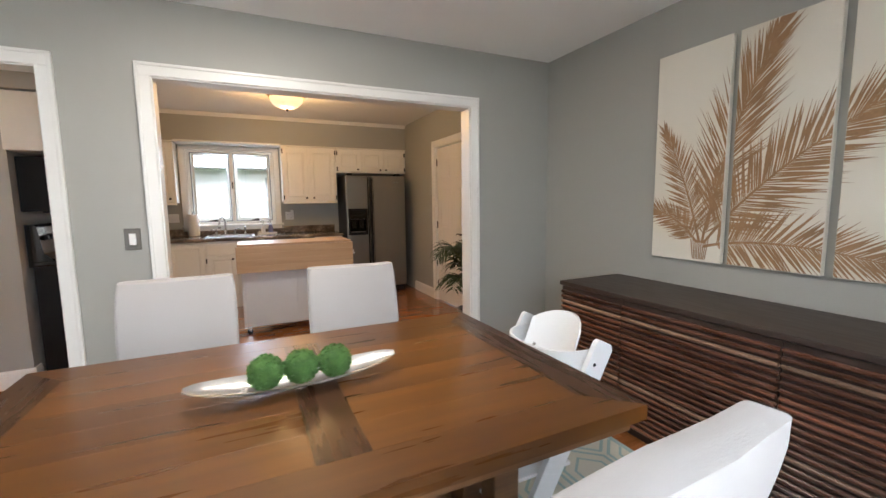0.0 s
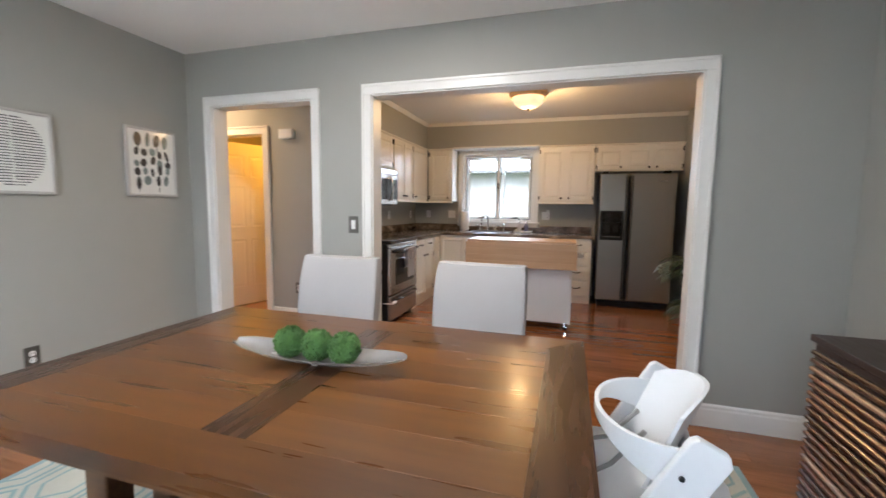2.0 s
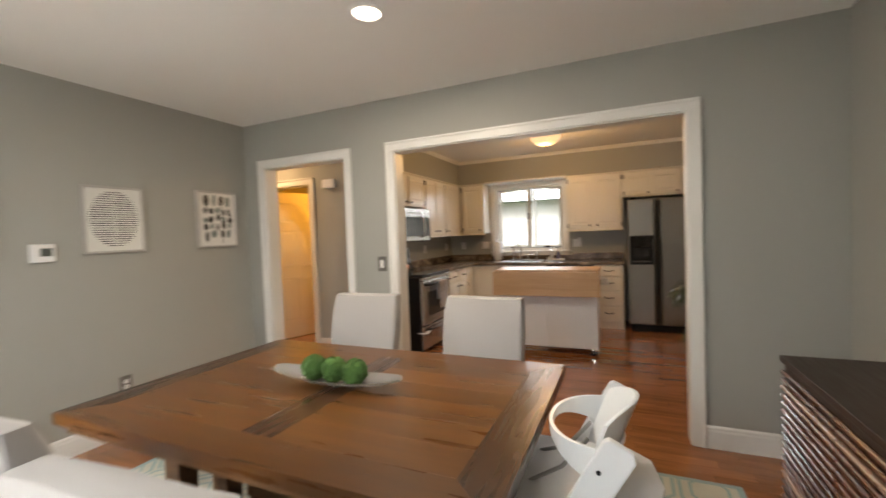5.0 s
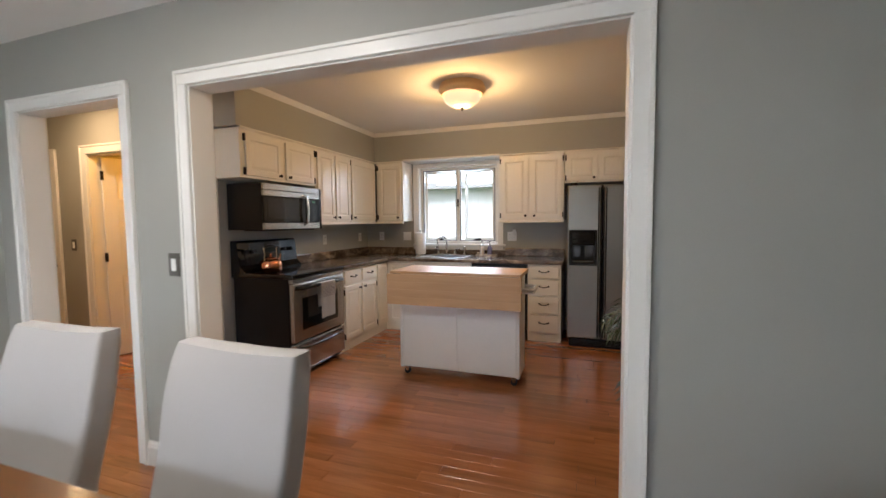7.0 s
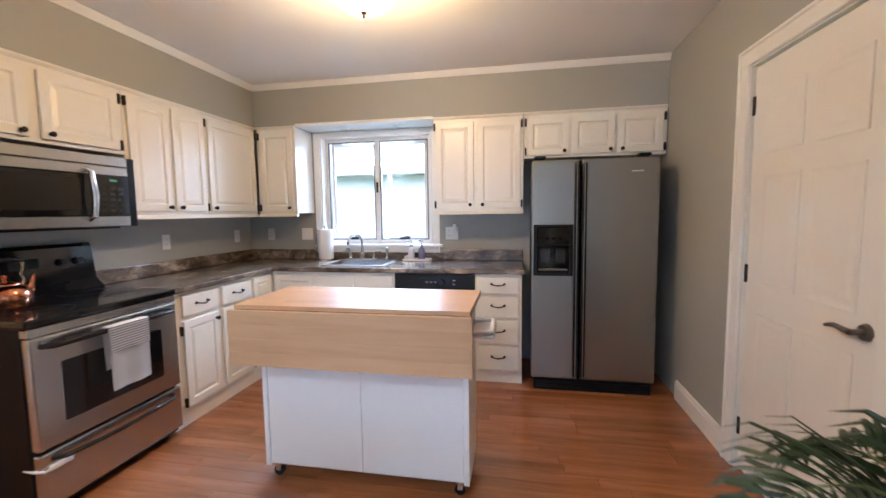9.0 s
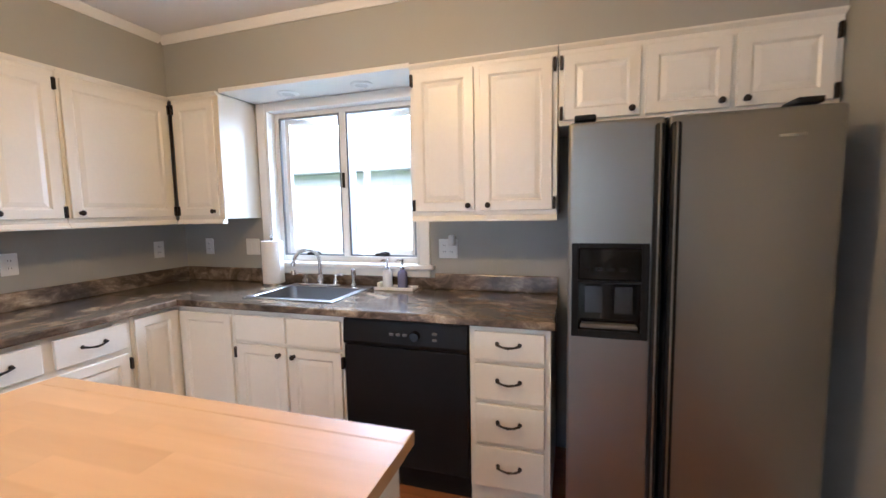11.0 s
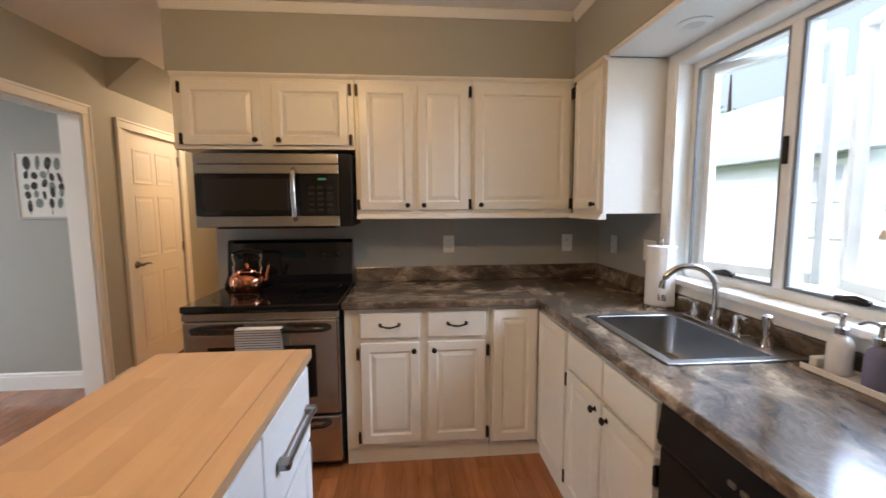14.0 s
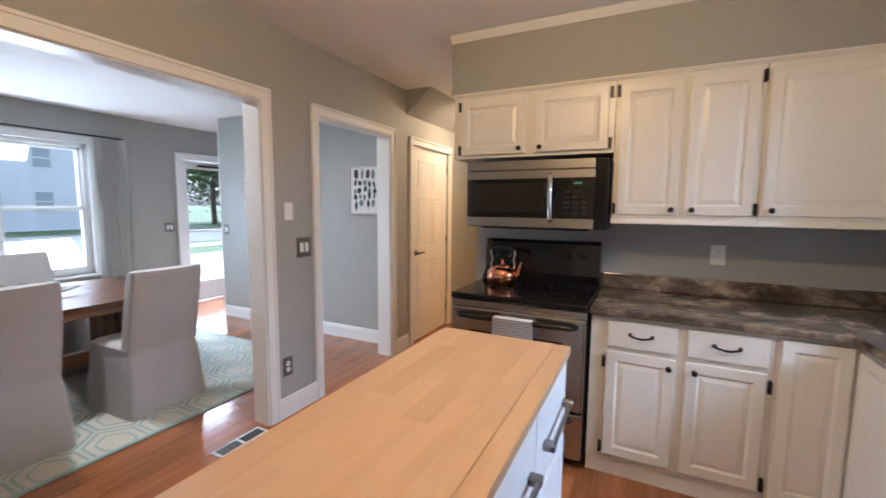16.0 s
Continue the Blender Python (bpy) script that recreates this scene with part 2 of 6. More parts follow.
def box(x0, y0, z0, x1, y1, z1, b=0.0, seg=1):
    bm = bmesh.new()
    bmesh.ops.create_cube(bm, size=1)
    sx, sy, sz = abs(x1 - x0), abs(y1 - y0), abs(z1 - z0)
    for v in bm.verts:
        v.co = Vector(((x0 + x1) / 2 + v.co.x * sx, (y0 + y1) / 2 + v.co.y * sy, (z0 + z1) / 2 + v.co.z * sz))
    if b:
        bmesh.ops.bevel(bm, geom=bm.edges[:], offset=min(b, 0.45 * min(sx, sy, sz)), segments=seg, affect="EDGES", profile=0.5)
    return bm


def rod(p, q, r, r2=None, n=16, cap=True):
    """A round bar from p to q."""
    p, q = Vector(p), Vector(q)
    bm = bmesh.new()
    bmesh.ops.create_cone(bm, cap_ends=cap, segments=n, radius1=r, radius2=r if r2 is None else r2, depth=(q - p).length)
    m = Matrix.Translation((p + q) / 2) @ (q - p).to_track_quat("Z", "Y").to_matrix().to_4x4()
    bm.transform(m)
    return bm


def ball(c, r, scale=(1, 1, 1), u=16, v=10):
    bm = bmesh.new()
    bmesh.ops.create_uvsphere(bm, u_segments=u, v_segments=v, radius=r)
    bm.transform(Matrix.Translation(c) @ Matrix.Diagonal((*scale, 1)))
    return bm


def lathe(profile, c, n=28):
    """A turned form about the upright axis through c: (radius, height) pairs."""
    bm = bmesh.new()
    rings = [[bm.verts.new((c[0] + r * math.cos(2 * math.pi * i / n), c[1] + r * math.sin(2 * math.pi * i / n), c[2] + h)) for i in range(n)] for r, h in profile]
    for a, b in zip(rings, rings[1:]):
        for i in range(n):
            bm.faces.new((a[i], a[(i + 1) % n], b[(i + 1) % n], b[i]))
    return bm


def tube(points, r, n=10, closed=False):
    """A round bar bent along points."""
    pts = [Vector(p) for p in points]
    bm = bmesh.new()
    rings = []
    up = Vector((0.123, 0.456, 0.88)).normalized()
    for i, p in enumerate(pts):
        a, b = pts[max(0, i - 1)], pts[min(len(pts) - 1, i + 1)]
        d = (b - a).normalized()
        s = d.cross(up)
        s = (s if s.length > 1e-3 else d.cross(Vector((1, 0, 0)))).normalized()
        t = d.cross(s)
        rad = r[i] if isinstance(r, (list, tuple)) else r
        rings.append([bm.verts.new(p + rad * (math.cos(2 * math.pi * k / n) * s + math.sin(2 * math.pi * k / n) * t)) for k in range(n)])
    for a, b in zip(rings, rings[1:]):
        for k in range(n):
            bm.faces.new((a[k], a[(k + 1) % n], b[(k + 1) % n], b[k]))
    bm.faces.new(rings[0])
    bm.faces.new(rings[-1])
    bmesh.ops.recalc_face_normals(bm, faces=bm.faces[:])
    return bm


def prism(outline, lo, hi, axis="y", b=0.0):
    """An outline (pairs) pushed along one axis from lo to hi."""
    bm = bmesh.new()
    put = {"x": lambda u, w, k: (k, u, w), "y": lambda u, w, k: (u, k, w), "z": lambda u, w, k: (u, w, k)}[axis]
    a = [bm.verts.new(put(u, w, lo)) for u, w in outline]
    c = [bm.verts.new(put(u, w, hi)) for u, w in outline]
    bm.faces.new(a)
    bm.faces.new(c[::-1])
    for i in range(len(a)):
        j = (i + 1) % len(a)
        bm.faces.new((a[i], c[i], c[j], a[j]))
    bmesh.ops.recalc_face_normals(bm, faces=bm.faces[:])
    if b:
        bmesh.ops.bevel(bm, geom=bm.edges[:], offset=b, segments=2, affect="EDGES", profile=0.5)
    return bm


def joined(*bms):
    out = bmesh.new()
    for b in bms:
        me = bpy.data.meshes.new("tmp")
        b.to_mesh(me)
        out.from_mesh(me)
        b.free()
        bpy.data.meshes.remove(me)
    return out


def mesh_of(name, bm, mat, smooth=False):
    me = bpy.data.meshes.new(name)
    bm.to_mesh(me)
    bm.free()
    me.materials.append(mat)
    if smooth:
        me.shade_smooth()
        me.set_sharp_from_angle(angle=radians(40))
    return me


def solid(name, bm, mat, label="", category="", kind="", smooth=False, group=""):
    return tagged(new(name, mesh_of(name, bm, mat, smooth)), label, category, group, kind)


def thing(name, place, label, category, group="", kind=""):
    ob = new(name)
    ob.empty_display_size = 0.1
    ob.matrix_basis = Matrix.Translation(place)
    return tagged(ob, label, category, group, kind)


def part(name, bm, mat, parent, label="", smooth=False):
    ob = new(name, mesh_of(name, bm, mat, smooth))
    ob.parent = parent
    if parent.type == "EMPTY":
        ob.matrix_parent_inverse = parent.matrix_basis.inverted()
    return tagged(ob, label)


# ---- the rooms ----
CEIL = 2.48    # dining room and entry
KCEIL = 2.525  # kitchen and hall
KE, DE = 4.42, 4.474   # kitchen and dining east walls
S_Y = -3.56            # south wall
N_Y = 3.68             # kitchen north wall
STRUCT = "structure"


def wall_with_holes(name, axis, lo, hi, a, b, z0, z1, holes, mat, label):
    """A wall between a and b along the other axis, with openings (from, to, bottom, top)."""
    def bx(u0, u1, w0, w1):
        return box(u0, lo, w0, u1, hi, w1) if axis == "y" else box(lo, u0, w0, hi, u1, w1)
    bms, at = [], a
    for h0, h1, hz0, hz1 in sorted(holes):
        if h0 > at:
            bms.append(bx(at, h0, z0, z1))
        if hz0 > z0:
            bms.append(bx(h0, h1, z0, hz0))
        if hz1 < z1:
            bms.append(bx(h0, h1, hz1, z1))
        at = h1
    if b > at:
        bms.append(bx(at, b, z0, z1))
    return solid(name, joined(*bms), mat, label, "wall", STRUCT)


D0, D1, DT = 0.257, 1.178, 2.056      # small doorway
O0, O1 = 1.667, 3.718                # wide opening
wall_with_holes("wall_middle", "y", 0.0, 0.13, -2.7, DE + 0.15, 0, KCEIL, [(D0, D1, 0, DT), (O0, O1, 0, DT), (-0.95, -0.14, 0, 2.03)], wall_paint, "grey painted wall between dining room and kitchen")
wall_with_holes("wall_dining_west", "x", -0.12, 0.0, -2.585, 0.0, 0, CEIL, [], wall_paint, "grey painted dining wall with framed prints")
wall_with_holes("wall_dining_east", "x", DE, DE + 0.15, S_Y - 0.15, 0.0, 0, CEIL, [], wall_paint, "grey painted dining wall behind the sideboard")
wall_with_holes("wall_south", "y", S_Y - 0.15, S_Y, -2.7, DE, 0, CEIL, [(-0.95, -0.11, 0, 2.05), (0.95, 3.30, 0.62, 2.10)], wall_paint, "grey painted front wall with window and door")
wall_with_holes("wall_entry_west", "x", -2.7, -2.58, S_Y, 0.0, 0, CEIL, [(-3.15, -1.75, 0.45, 1.95)], wall_paint, "grey painted entry wall with a window")
wall_with_holes("wall_kitchen_west", "x", 0.45, 0.60, 1.13, N_Y + 0.15, 0, KCEIL, [], wall_paint, "grey painted kitchen wall behind the stove")
wall_with_holes("wall_kitchen_north", "y", N_Y, N_Y + 0.15, 0.60, KE + 0.2, 0, KCEIL, [(1.40, 2.50, 1.06, 2.10)], wall_paint, "grey painted kitchen wall with the sink window")
wall_with_holes("wall_kitchen_east", "x", KE, KE + 0.15, 0.13, N_Y, 0, KCEIL, [(1.36, 2.20, 0, 2.05)], wall_paint, "grey painted kitchen wall with pantry door")
wall_with_holes("wall_hall_north", "y", 1.13, 1.25, -2.7, 0.45, 0, KCEIL, [(-1.04, -0.22, 0, 2.05), (-2.36, -1.58, 0, 2.05)], wall_paint, "grey painted hall wall")
wall_with_holes("wall_hall_west", "x", -2.7, -2.58, 0.13, 1.13, 0, KCEIL, [], wall_paint, "grey painted end wall of the hall")
wall_with_holes("wall_bath_west", "x", -1.7, -1.58, 1.25, 3.0, 0, KCEIL, [], wall_paint, "painted wall of the small room off the hall")
wall_with_holes("wall_bath_north", "y", 3.0, 3.12, -1.7, 0.45, 0, KCEIL, [], wall_paint, "painted back wall of the small room off the hall")
solid("ceiling_dining", box(-2.7, S_Y - 0.15, CEIL, DE + 0.149, 0.0, CEIL + 0.2), ceil_paint, "smooth white painted dining room ceiling", "ceiling", STRUCT)
solid("ceiling_kitchen", box(-2.7, 0.0, KCEIL, DE + 0.149, N_Y + 0.149, CEIL + 0.2), ceil_paint, "smooth white painted kitchen ceiling", "ceiling", STRUCT)
# unseen slab added outside to block the sun from the front window
solid("sun_block_roof", box(-0.30, -6.1, 2.66, 4.2, S_Y - 0.15, 2.78), ceil_paint, "unseen white roof slab added to keep sun off the front window", "porch roof", STRUCT)
solid("subfloor", box(-2.7, S_Y - 0.15, -0.25, DE + 0.149, N_Y + 0.149, -0.012), surface("dark_subfloor", (0.03, 0.015, 0.01), 0.8), "dark gaps between floor boards", "floor", STRUCT)

# soffits above the wall cabinets
UF = 0.906   # front of the west wall cabinets
NF = 3.36    # front of the north wall cabinets
solid("soffit_west", box(0.60, 1.05, 2.155, UF, NF, KCEIL), wall_paint, "grey painted soffit above the cabinets", "soffit", STRUCT)
solid("soffit_north", joined(box(0.60, NF, 2.155, 1.318, N_Y, KCEIL), box(1.318, NF, 2.17, 2.585, N_Y, KCEIL), box(2.585, NF, 2.155, KE, N_Y, KCEIL)), wall_paint, "grey painted soffit above the window and cabinets", "soffit", STRUCT)
solid("soffit_board", box(1.318, NF + 0.004, 2.146, 2.585, N_Y, 2.17), trim_paint, "white board with two recessed lights over the sink", "soffit", STRUCT)
# sloped bulkhead in the hall
solid("bulkhead", prism([(0.13, 2.30), (0.13, KCEIL), (0.40, KCEIL)], -2.58, -0.02, "x"), wall_paint, "sloped painted bulkhead under the stairs", "bulkhead", STRUCT)

PROFILE_CROWN = [(0, 0), (0.0, -0.045), (0.008, -0.045), (0.014, -0.034), (0.030, -0.012), (0.034, -0.006), (0.034, 0)]


def crown(name, axis, a, b, face, sign):
    bm = prism([(face + sign * u, KCEIL - 0.002 + w) for u, w in PROFILE_CROWN], a, b, "y" if axis == "x" else "x")
    return solid(name, bm, trim_paint, "white crown moulding along the soffit", "moulding", STRUCT)


crown("trim_crown_north", "y", UF, KE, NF, -1)
crown("trim_crown_west", "x", 1.05, NF - 0.034, UF, 1)


def baseboard(name, axis, a, b, face, sign):
    prof = [(0, 0.0), (0.016, 0.0), (0.016, 0.105), (0.012, 0.115), (0.012, 0.128), (0.004, 0.138), (0, 0.138)]
    return solid(name, prism([(face + sign * u, w) for u, w in prof], a, b, "y" if axis == "x" else "x"), trim_paint, "white painted baseboard", "baseboard", STRUCT)


baseboard("baseboard", "y", 0.0, D0 - 0.067, 0.0, -1)
baseboard("baseboard", "y", D1 + 0.067, O0 - 0.067, 0.0, -1)
baseboard("baseboard", "y", O1 + 0.067, DE, 0.0, -1)
baseboard("baseboard", "x", -2.585, 0.0, 0.0, 1)
baseboard("baseboard", "x", S_Y, 0.0, DE, -1)
baseboard("baseboard", "y", 0.06, DE, S_Y, 1)
baseboard("baseboard", "y", D1 + 0.067, O0 - 0.067, 0.13, 1)
baseboard("baseboard", "y", -0.05, D0 - 0.067, 0.13, 1)
baseboard("baseboard", "y", O1 + 0.067, KE, 0.13, 1)
baseboard("baseboard", "x", 0.13, 1.275, KE, -1)
baseboard("baseboard", "x", 2.285, 3.0, KE, -1)
baseboard("baseboard", "y", -0.137, 0.616, 1.13, -1)
baseboard("baseboard", "y", -1.495, -1.125, 1.13, -1)
baseboard("baseboard", "x", 1.13, 1.235, 0.60, 1)


def casing(name, axis, u0, u1, top, face, sign, w=0.067, label="white painted door casing"):
    """Flat casing with a stepped back band round an opening, on one side of a wall."""
    def pc(a0, a1, z0, z1, d):
        lo, hi = sorted((face, face + sign * d))
        return box(a0, lo, z0, a1, hi, z1, 0.003) if axis == "y" else box(lo, a0, z0, hi, a1, z1, 0.003)
    bms = [pc(u0 - w, u0, 0, top, 0.018), pc(u1, u1 + w, 0, top, 0.018), pc(u0 - w, u1 + w, top, top + w, 0.018)]
    bms += [pc(u0 - w - 0.004, u0 - w + 0.014, 0, top + w, 0.026), pc(u1 + w - 0.014, u1 + w + 0.004, 0, top + w, 0.026), pc(u0 - w - 0.004, u1 + w + 0.004, top + w - 0.014, top + w + 0.004, 0.026)]
    return solid(name, joined(*bms), trim_paint, label, "door casing", STRUCT)


def jamb(name, axis, u0, u1, top, lo, hi):
    """The lining inside an opening."""
    t = 0.008
    def pc(a0, a1, z0, z1):
        return box(a0, lo - 0.001, z0, a1, hi + 0.001, z1) if axis == "y" else box(lo - 0.001, a0, z0, hi + 0.001, a1, z1)
    return solid(name, joined(pc(u0, u0 + t, 0, top - t), pc(u1 - t, u1, 0, top - t), pc(u0, u1, top - t, top)), trim_paint, "white painted door lining", "door lining", STRUCT)


for nm, u0, u1 in (("doorway", D0, D1), ("opening", O0, O1)):
    casing("trim_" + nm + "_dining", "y", u0, u1, DT, 0.0, -1)
    casing("trim_" + nm + "_kitchen", "y", u0, u1, DT, 0.13, 1)
    jamb("trim_" + nm + "_lining", "y", u0, u1, DT, 0.0, 0.13)

# ---- windows ----
screen_grey = surface("grey_screen_frame", (0.20, 0.21, 0.22), 0.5, 0.2, 0.05, 10, 100, 0.02)


def sash_window(name, axis_y, x0, x1, z0, z1, face, label):
    """Casement pair in a wooden frame, set in a wall hole; face is the room side of the wall."""
    w = thing(name, ((x0 + x1) / 2, face + 0.08, z0), label, "window", kind=STRUCT)
    f0, f1 = face + 0.065, face + 0.145
    part("window_frame", joined(box(x0, f0, z0, x0 + 0.045, f1, z1, 0.003), box(x1 - 0.045, f0, z0, x1, f1, z1, 0.003), box(x0 + 0.045, f0, z0, x1 - 0.045, f1, z0 + 0.04, 0.003), box(x0 + 0.045, f0, z1 - 0.045, x1 - 0.045, f1, z1, 0.003)), trim_paint, w)
    mid = (x0 + x1) / 2
    part("mullion", box(mid - 0.022, f0 - 0.008, z0 + 0.04, mid + 0.022, f1, z1 - 0.045, 0.003), trim_paint, w)
    for a, b in ((x0 + 0.047, mid - 0.024), (mid + 0.024, x1 - 0.047)):
        left = a < mid - 0.2
        swing = Matrix.Translation((a if left else b, f1 + 0.01, 0)) @ pose(0, 0, 0, 0, 0, 20 if left else -20) @ Matrix.Translation((-a if left else -b, -f1 + 0.01, 0))
        leaf = joined(box(a, f0 + 0.01, z0 + 0.042, a + 0.030, f1 - 0.02, z1 - 0.047, 0.003), box(b - 0.030, f0 + 0.01, z0 + 0.042, b, f1 - 0.02, z1 - 0.047, 0.003), box(a + 0.03, f0 + 0.01, z0 + 0.042, b - 0.03, f1 - 0.02, z0 + 0.085, 0.003), box(a + 0.03, f0 + 0.01, z1 - 0.082, b - 0.03, f1 - 0.02, z1 - 0.047, 0.003))
        leaf.transform(swing)
        s = part("sash", leaf, trim_paint, w)
        pane = box(a + 0.028, f0 + 0.035, z0 + 0.083, b - 0.028, f0 + 0.041, z1 - 0.08)
        pane.transform(swing)
        g = part("pane", pane, pane_glass, s)
        g.visible_shadow = False
        part("insect_screen_frame", joined(box(a, f0 - 0.003, z0 + 0.042, a + 0.011, f0 + 0.008, z1 - 0.047), box(b - 0.011, f0 - 0.003, z0 + 0.042, b, f0 + 0.008, z1 - 0.047), box(a + 0.011, f0 - 0.003, z0 + 0.042, b - 0.011, f0 + 0.008, z0 + 0.054), box(a + 0.011, f0 - 0.003, z1 - 0.058, b - 0.011, f0 + 0.008, z1 - 0.047)), screen_grey, w, "thin grey screen frame")
        c = (a + b) / 2
        part("crank", joined(box(c - 0.05, f0 - 0.018, z0 + 0.045, c + 0.05, f0 + 0.01, z0 + 0.063, 0.004), tube([(c - 0.02, f0 - 0.02, z0 + 0.06), (c + 0.03, f0 - 0.03, z0 + 0.072), (c + 0.06, f0 - 0.028, z0 + 0.066)], 0.006)), bronze, w, "dark casement crank")
    part("latch", box(mid - 0.008, f0 - 0.024, z0 + 0.50, mid + 0.008, f0 - 0.008, z0 + 0.60, 0.003), bronze, w)
    return w


kw = sash_window("window_1", True, 1.40, 2.50, 1.06, 2.10, N_Y, "white two-light casement window, both sashes cranked open")
part("window_casing", joined(box(1.330, N_Y - 0.018, 1.00, 1.398, N_Y - 0.0005, 2.144, 0.003), box(2.502, N_Y - 0.018, 1.00, 2.570, N_Y - 0.0005, 2.144, 0.003), box(1.398, N_Y - 0.018, 2.088, 2.502, N_Y - 0.0005, 2.144, 0.003)), trim_paint, kw)
part("window_lining", joined(box(1.4006, N_Y - 0.016, 1.063, 1.414, N_Y + 0.064, 2.0995), box(2.486, N_Y - 0.016, 1.063, 2.4994, N_Y + 0.064, 2.0995), box(1.414, N_Y - 0.016, 2.086, 2.486, N_Y + 0.064, 2.0994)), trim_paint, kw)
part("window_sill", joined(box(1.325, N_Y - 0.045, 1.035, 2.60, N_Y - 0.0005, 1.0622, 0.006, 2), box(1.4006, N_Y - 0.002, 1.0604, 2.4994, N_Y + 0.064, 1.0628), box(1.33, N_Y - 0.016, 0.985, 2.57, N_Y - 0.0005, 1.035, 0.003)), trim_paint, kw)

# south window, double hung, with curtain rod and curtains
sw = thing("window_2", (1.86, S_Y - 0.08, 0.62), "white double-hung window in the dining room front wall", "window", kind=STRUCT)
X0, X1, Z0, Z1 = 0.95, 3.30, 0.62, 2.10
g0, g1 = S_Y - 0.12, S_Y - 0.04
part("window_frame", joined(box(X0, g0, Z0, X0 + 0.04, g1, Z1, 0.003), box(X1 - 0.04, g0, Z0, X1, g1, Z1, 0.003), box(X0, g0, Z0, X1, g1, Z0 + 0.04, 0.003), box(X0, g0, Z1 - 0.04, X1, g1, Z1, 0.003)), trim_paint, sw)
for a, b in ((X0 + 0.04, 1.72), (1.76, 2.49), (2.53, X1 - 0.04)):
    for z, t, dy in ((Z0 + 0.04, 1.38, 0.02), (1.36, Z1 - 0.04, -0.01)):
        s = part("sash", joined(box(a, g0 + 0.02 + dy, z, a + 0.035, g1 - 0.02 + dy, t, 0.002), box(b - 0.035, g0 + 0.02 + dy, z, b, g1 - 0.02 + dy, t, 0.002), box(a, g0 + 0.02 + dy, z, b, g1 - 0.02 + dy, z + 0.035, 0.002), box(a, g0 + 0.02 + dy, t - 0.035, b, g1 - 0.02 + dy, t, 0.002)), trim_paint, sw)
        part("pane", box(a + 0.03, g0 + 0.038 + dy, z + 0.03, b - 0.03, g0 + 0.043 + dy, t - 0.03), pane_glass, s).visible_shadow = False
for x in (1.72, 2.49):
    part("mullion", box(x, g0, Z0 + 0.04, x + 0.04, g1, Z1 - 0.04, 0.003), trim_paint, sw)
part("window_casing", joined(box(X0 - 0.085, S_Y, Z0 - 0.02, X0, S_Y + 0.018, Z1 + 0.085, 0.003), box(X1, S_Y, Z0 - 0.02, X1 + 0.085, S_Y + 0.018, Z1 + 0.085, 0.003), box(X0, S_Y, Z1, X1, S_Y + 0.018, Z1 + 0.085, 0.003)), trim_paint, sw)
part("window_sill", box(X0 - 0.10, S_Y - 0.04, Z0 - 0.045, X1 + 0.10, S_Y + 0.05, Z0 - 0.02, 0.005), trim_paint, sw)

# ---- doors ----


def inset_front(bm, axis, sign, steps):
    """Insets and presses the face that looks along axis: (width, depth) steps."""
    d = Vector((sign, 0, 0)) if axis == "x" else Vector((0, sign, 0))
    bm.normal_update()
    f = max(bm.faces, key=lambda q: q.normal.dot(d) * q.calc_area())
    for w, push in steps:
        bmesh.ops.inset_region(bm, faces=[f], thickness=w, use_even_offset=True)
        for v in f.verts:
            v.co += d * push
    return bm


SIX = [(0.11, 0.37, 1.60, 1.88), (0.43, 0.69, 1.60, 1.88), (0.11, 0.37, 0.98, 1.50), (0.43, 0.69, 0.98, 1.50), (0.11, 0.37, 0.22, 0.84), (0.43, 0.69, 0.22, 0.84)]


def lever(m, s, metal):
    """Rose and curved lever for a door face; m places it, s is which way the lever points."""
    bm = joined(rod((0, 0, 0), (0, -0.012, 0), 0.031, 0.026, 20), rod((0, -0.01, 0), (0, -0.05, 0), 0.011), tube([(0, -0.048, 0), (s * 0.03, -0.052, 0.004), (s * 0.07, -0.05, 0.008), (s * 0.10, -0.046, 0.0), (s * 0.118, -0.045, -0.006)], [0.011, 0.010, 0.008, 0.008, 0.006]))
    bm.transform(m)
    return bm


def panel_door(name, label, m, w=0.80, h=2.02, hinge_side=0, handle_s=-1, faces=(1,), latch=True):
    """A six-panel door; m takes its local x along the leaf from the hinge."""
    d = thing(name, m.translation, label, "door", kind=STRUCT)
    k = w / 0.80
    bm = box(0, -0.0175, 0, w, 0.0175, h, 0.002)
    bm.transform(m)
    leaf = part("leaf", bm, door_paint, d)
    for x0, x1, z0, z1 in SIX:
        for s in (-1, 1):
            lo, hi = sorted((s * 0.0170, s * 0.0220))
            bm = inset_front(box(x0 * k, lo, z0, x1 * k, hi, z1, 0.0008), "y", s, [(0.005, 0.0), (0.014, -0.0036), (0.014, 0.0), (0.014, 0.0026)])
            bm.transform(m)
            part("panel", bm, door_paint, leaf)
    if latch:
        for side in faces:
            hm = m @ Matrix.Translation((w - 0.065, -0.0175 if side > 0 else 0.0175, 0.93)) @ pose(0, 0, 0, 0, 0, 0 if side > 0 else 180)
            part("door_handle", lever(hm, -1 if side > 0 else 1, bronze), surface("aged_nickel", (0.20, 0.18, 0.16), 0.3, 0.9) if side > 0 else bronze, d, "brushed nickel lever handle")
    for z in (0.22, 1.02, 1.84):
        hb = joined(rod((0.0, -0.02, z - 0.045), (0.0, -0.02, z + 0.045), 0.007), box(-0.016, -0.0195, z - 0.044, 0.012, -0.0165, z + 0.044))
        hb.transform(m)
        part("hinge", hb, bronze, d)
    return d


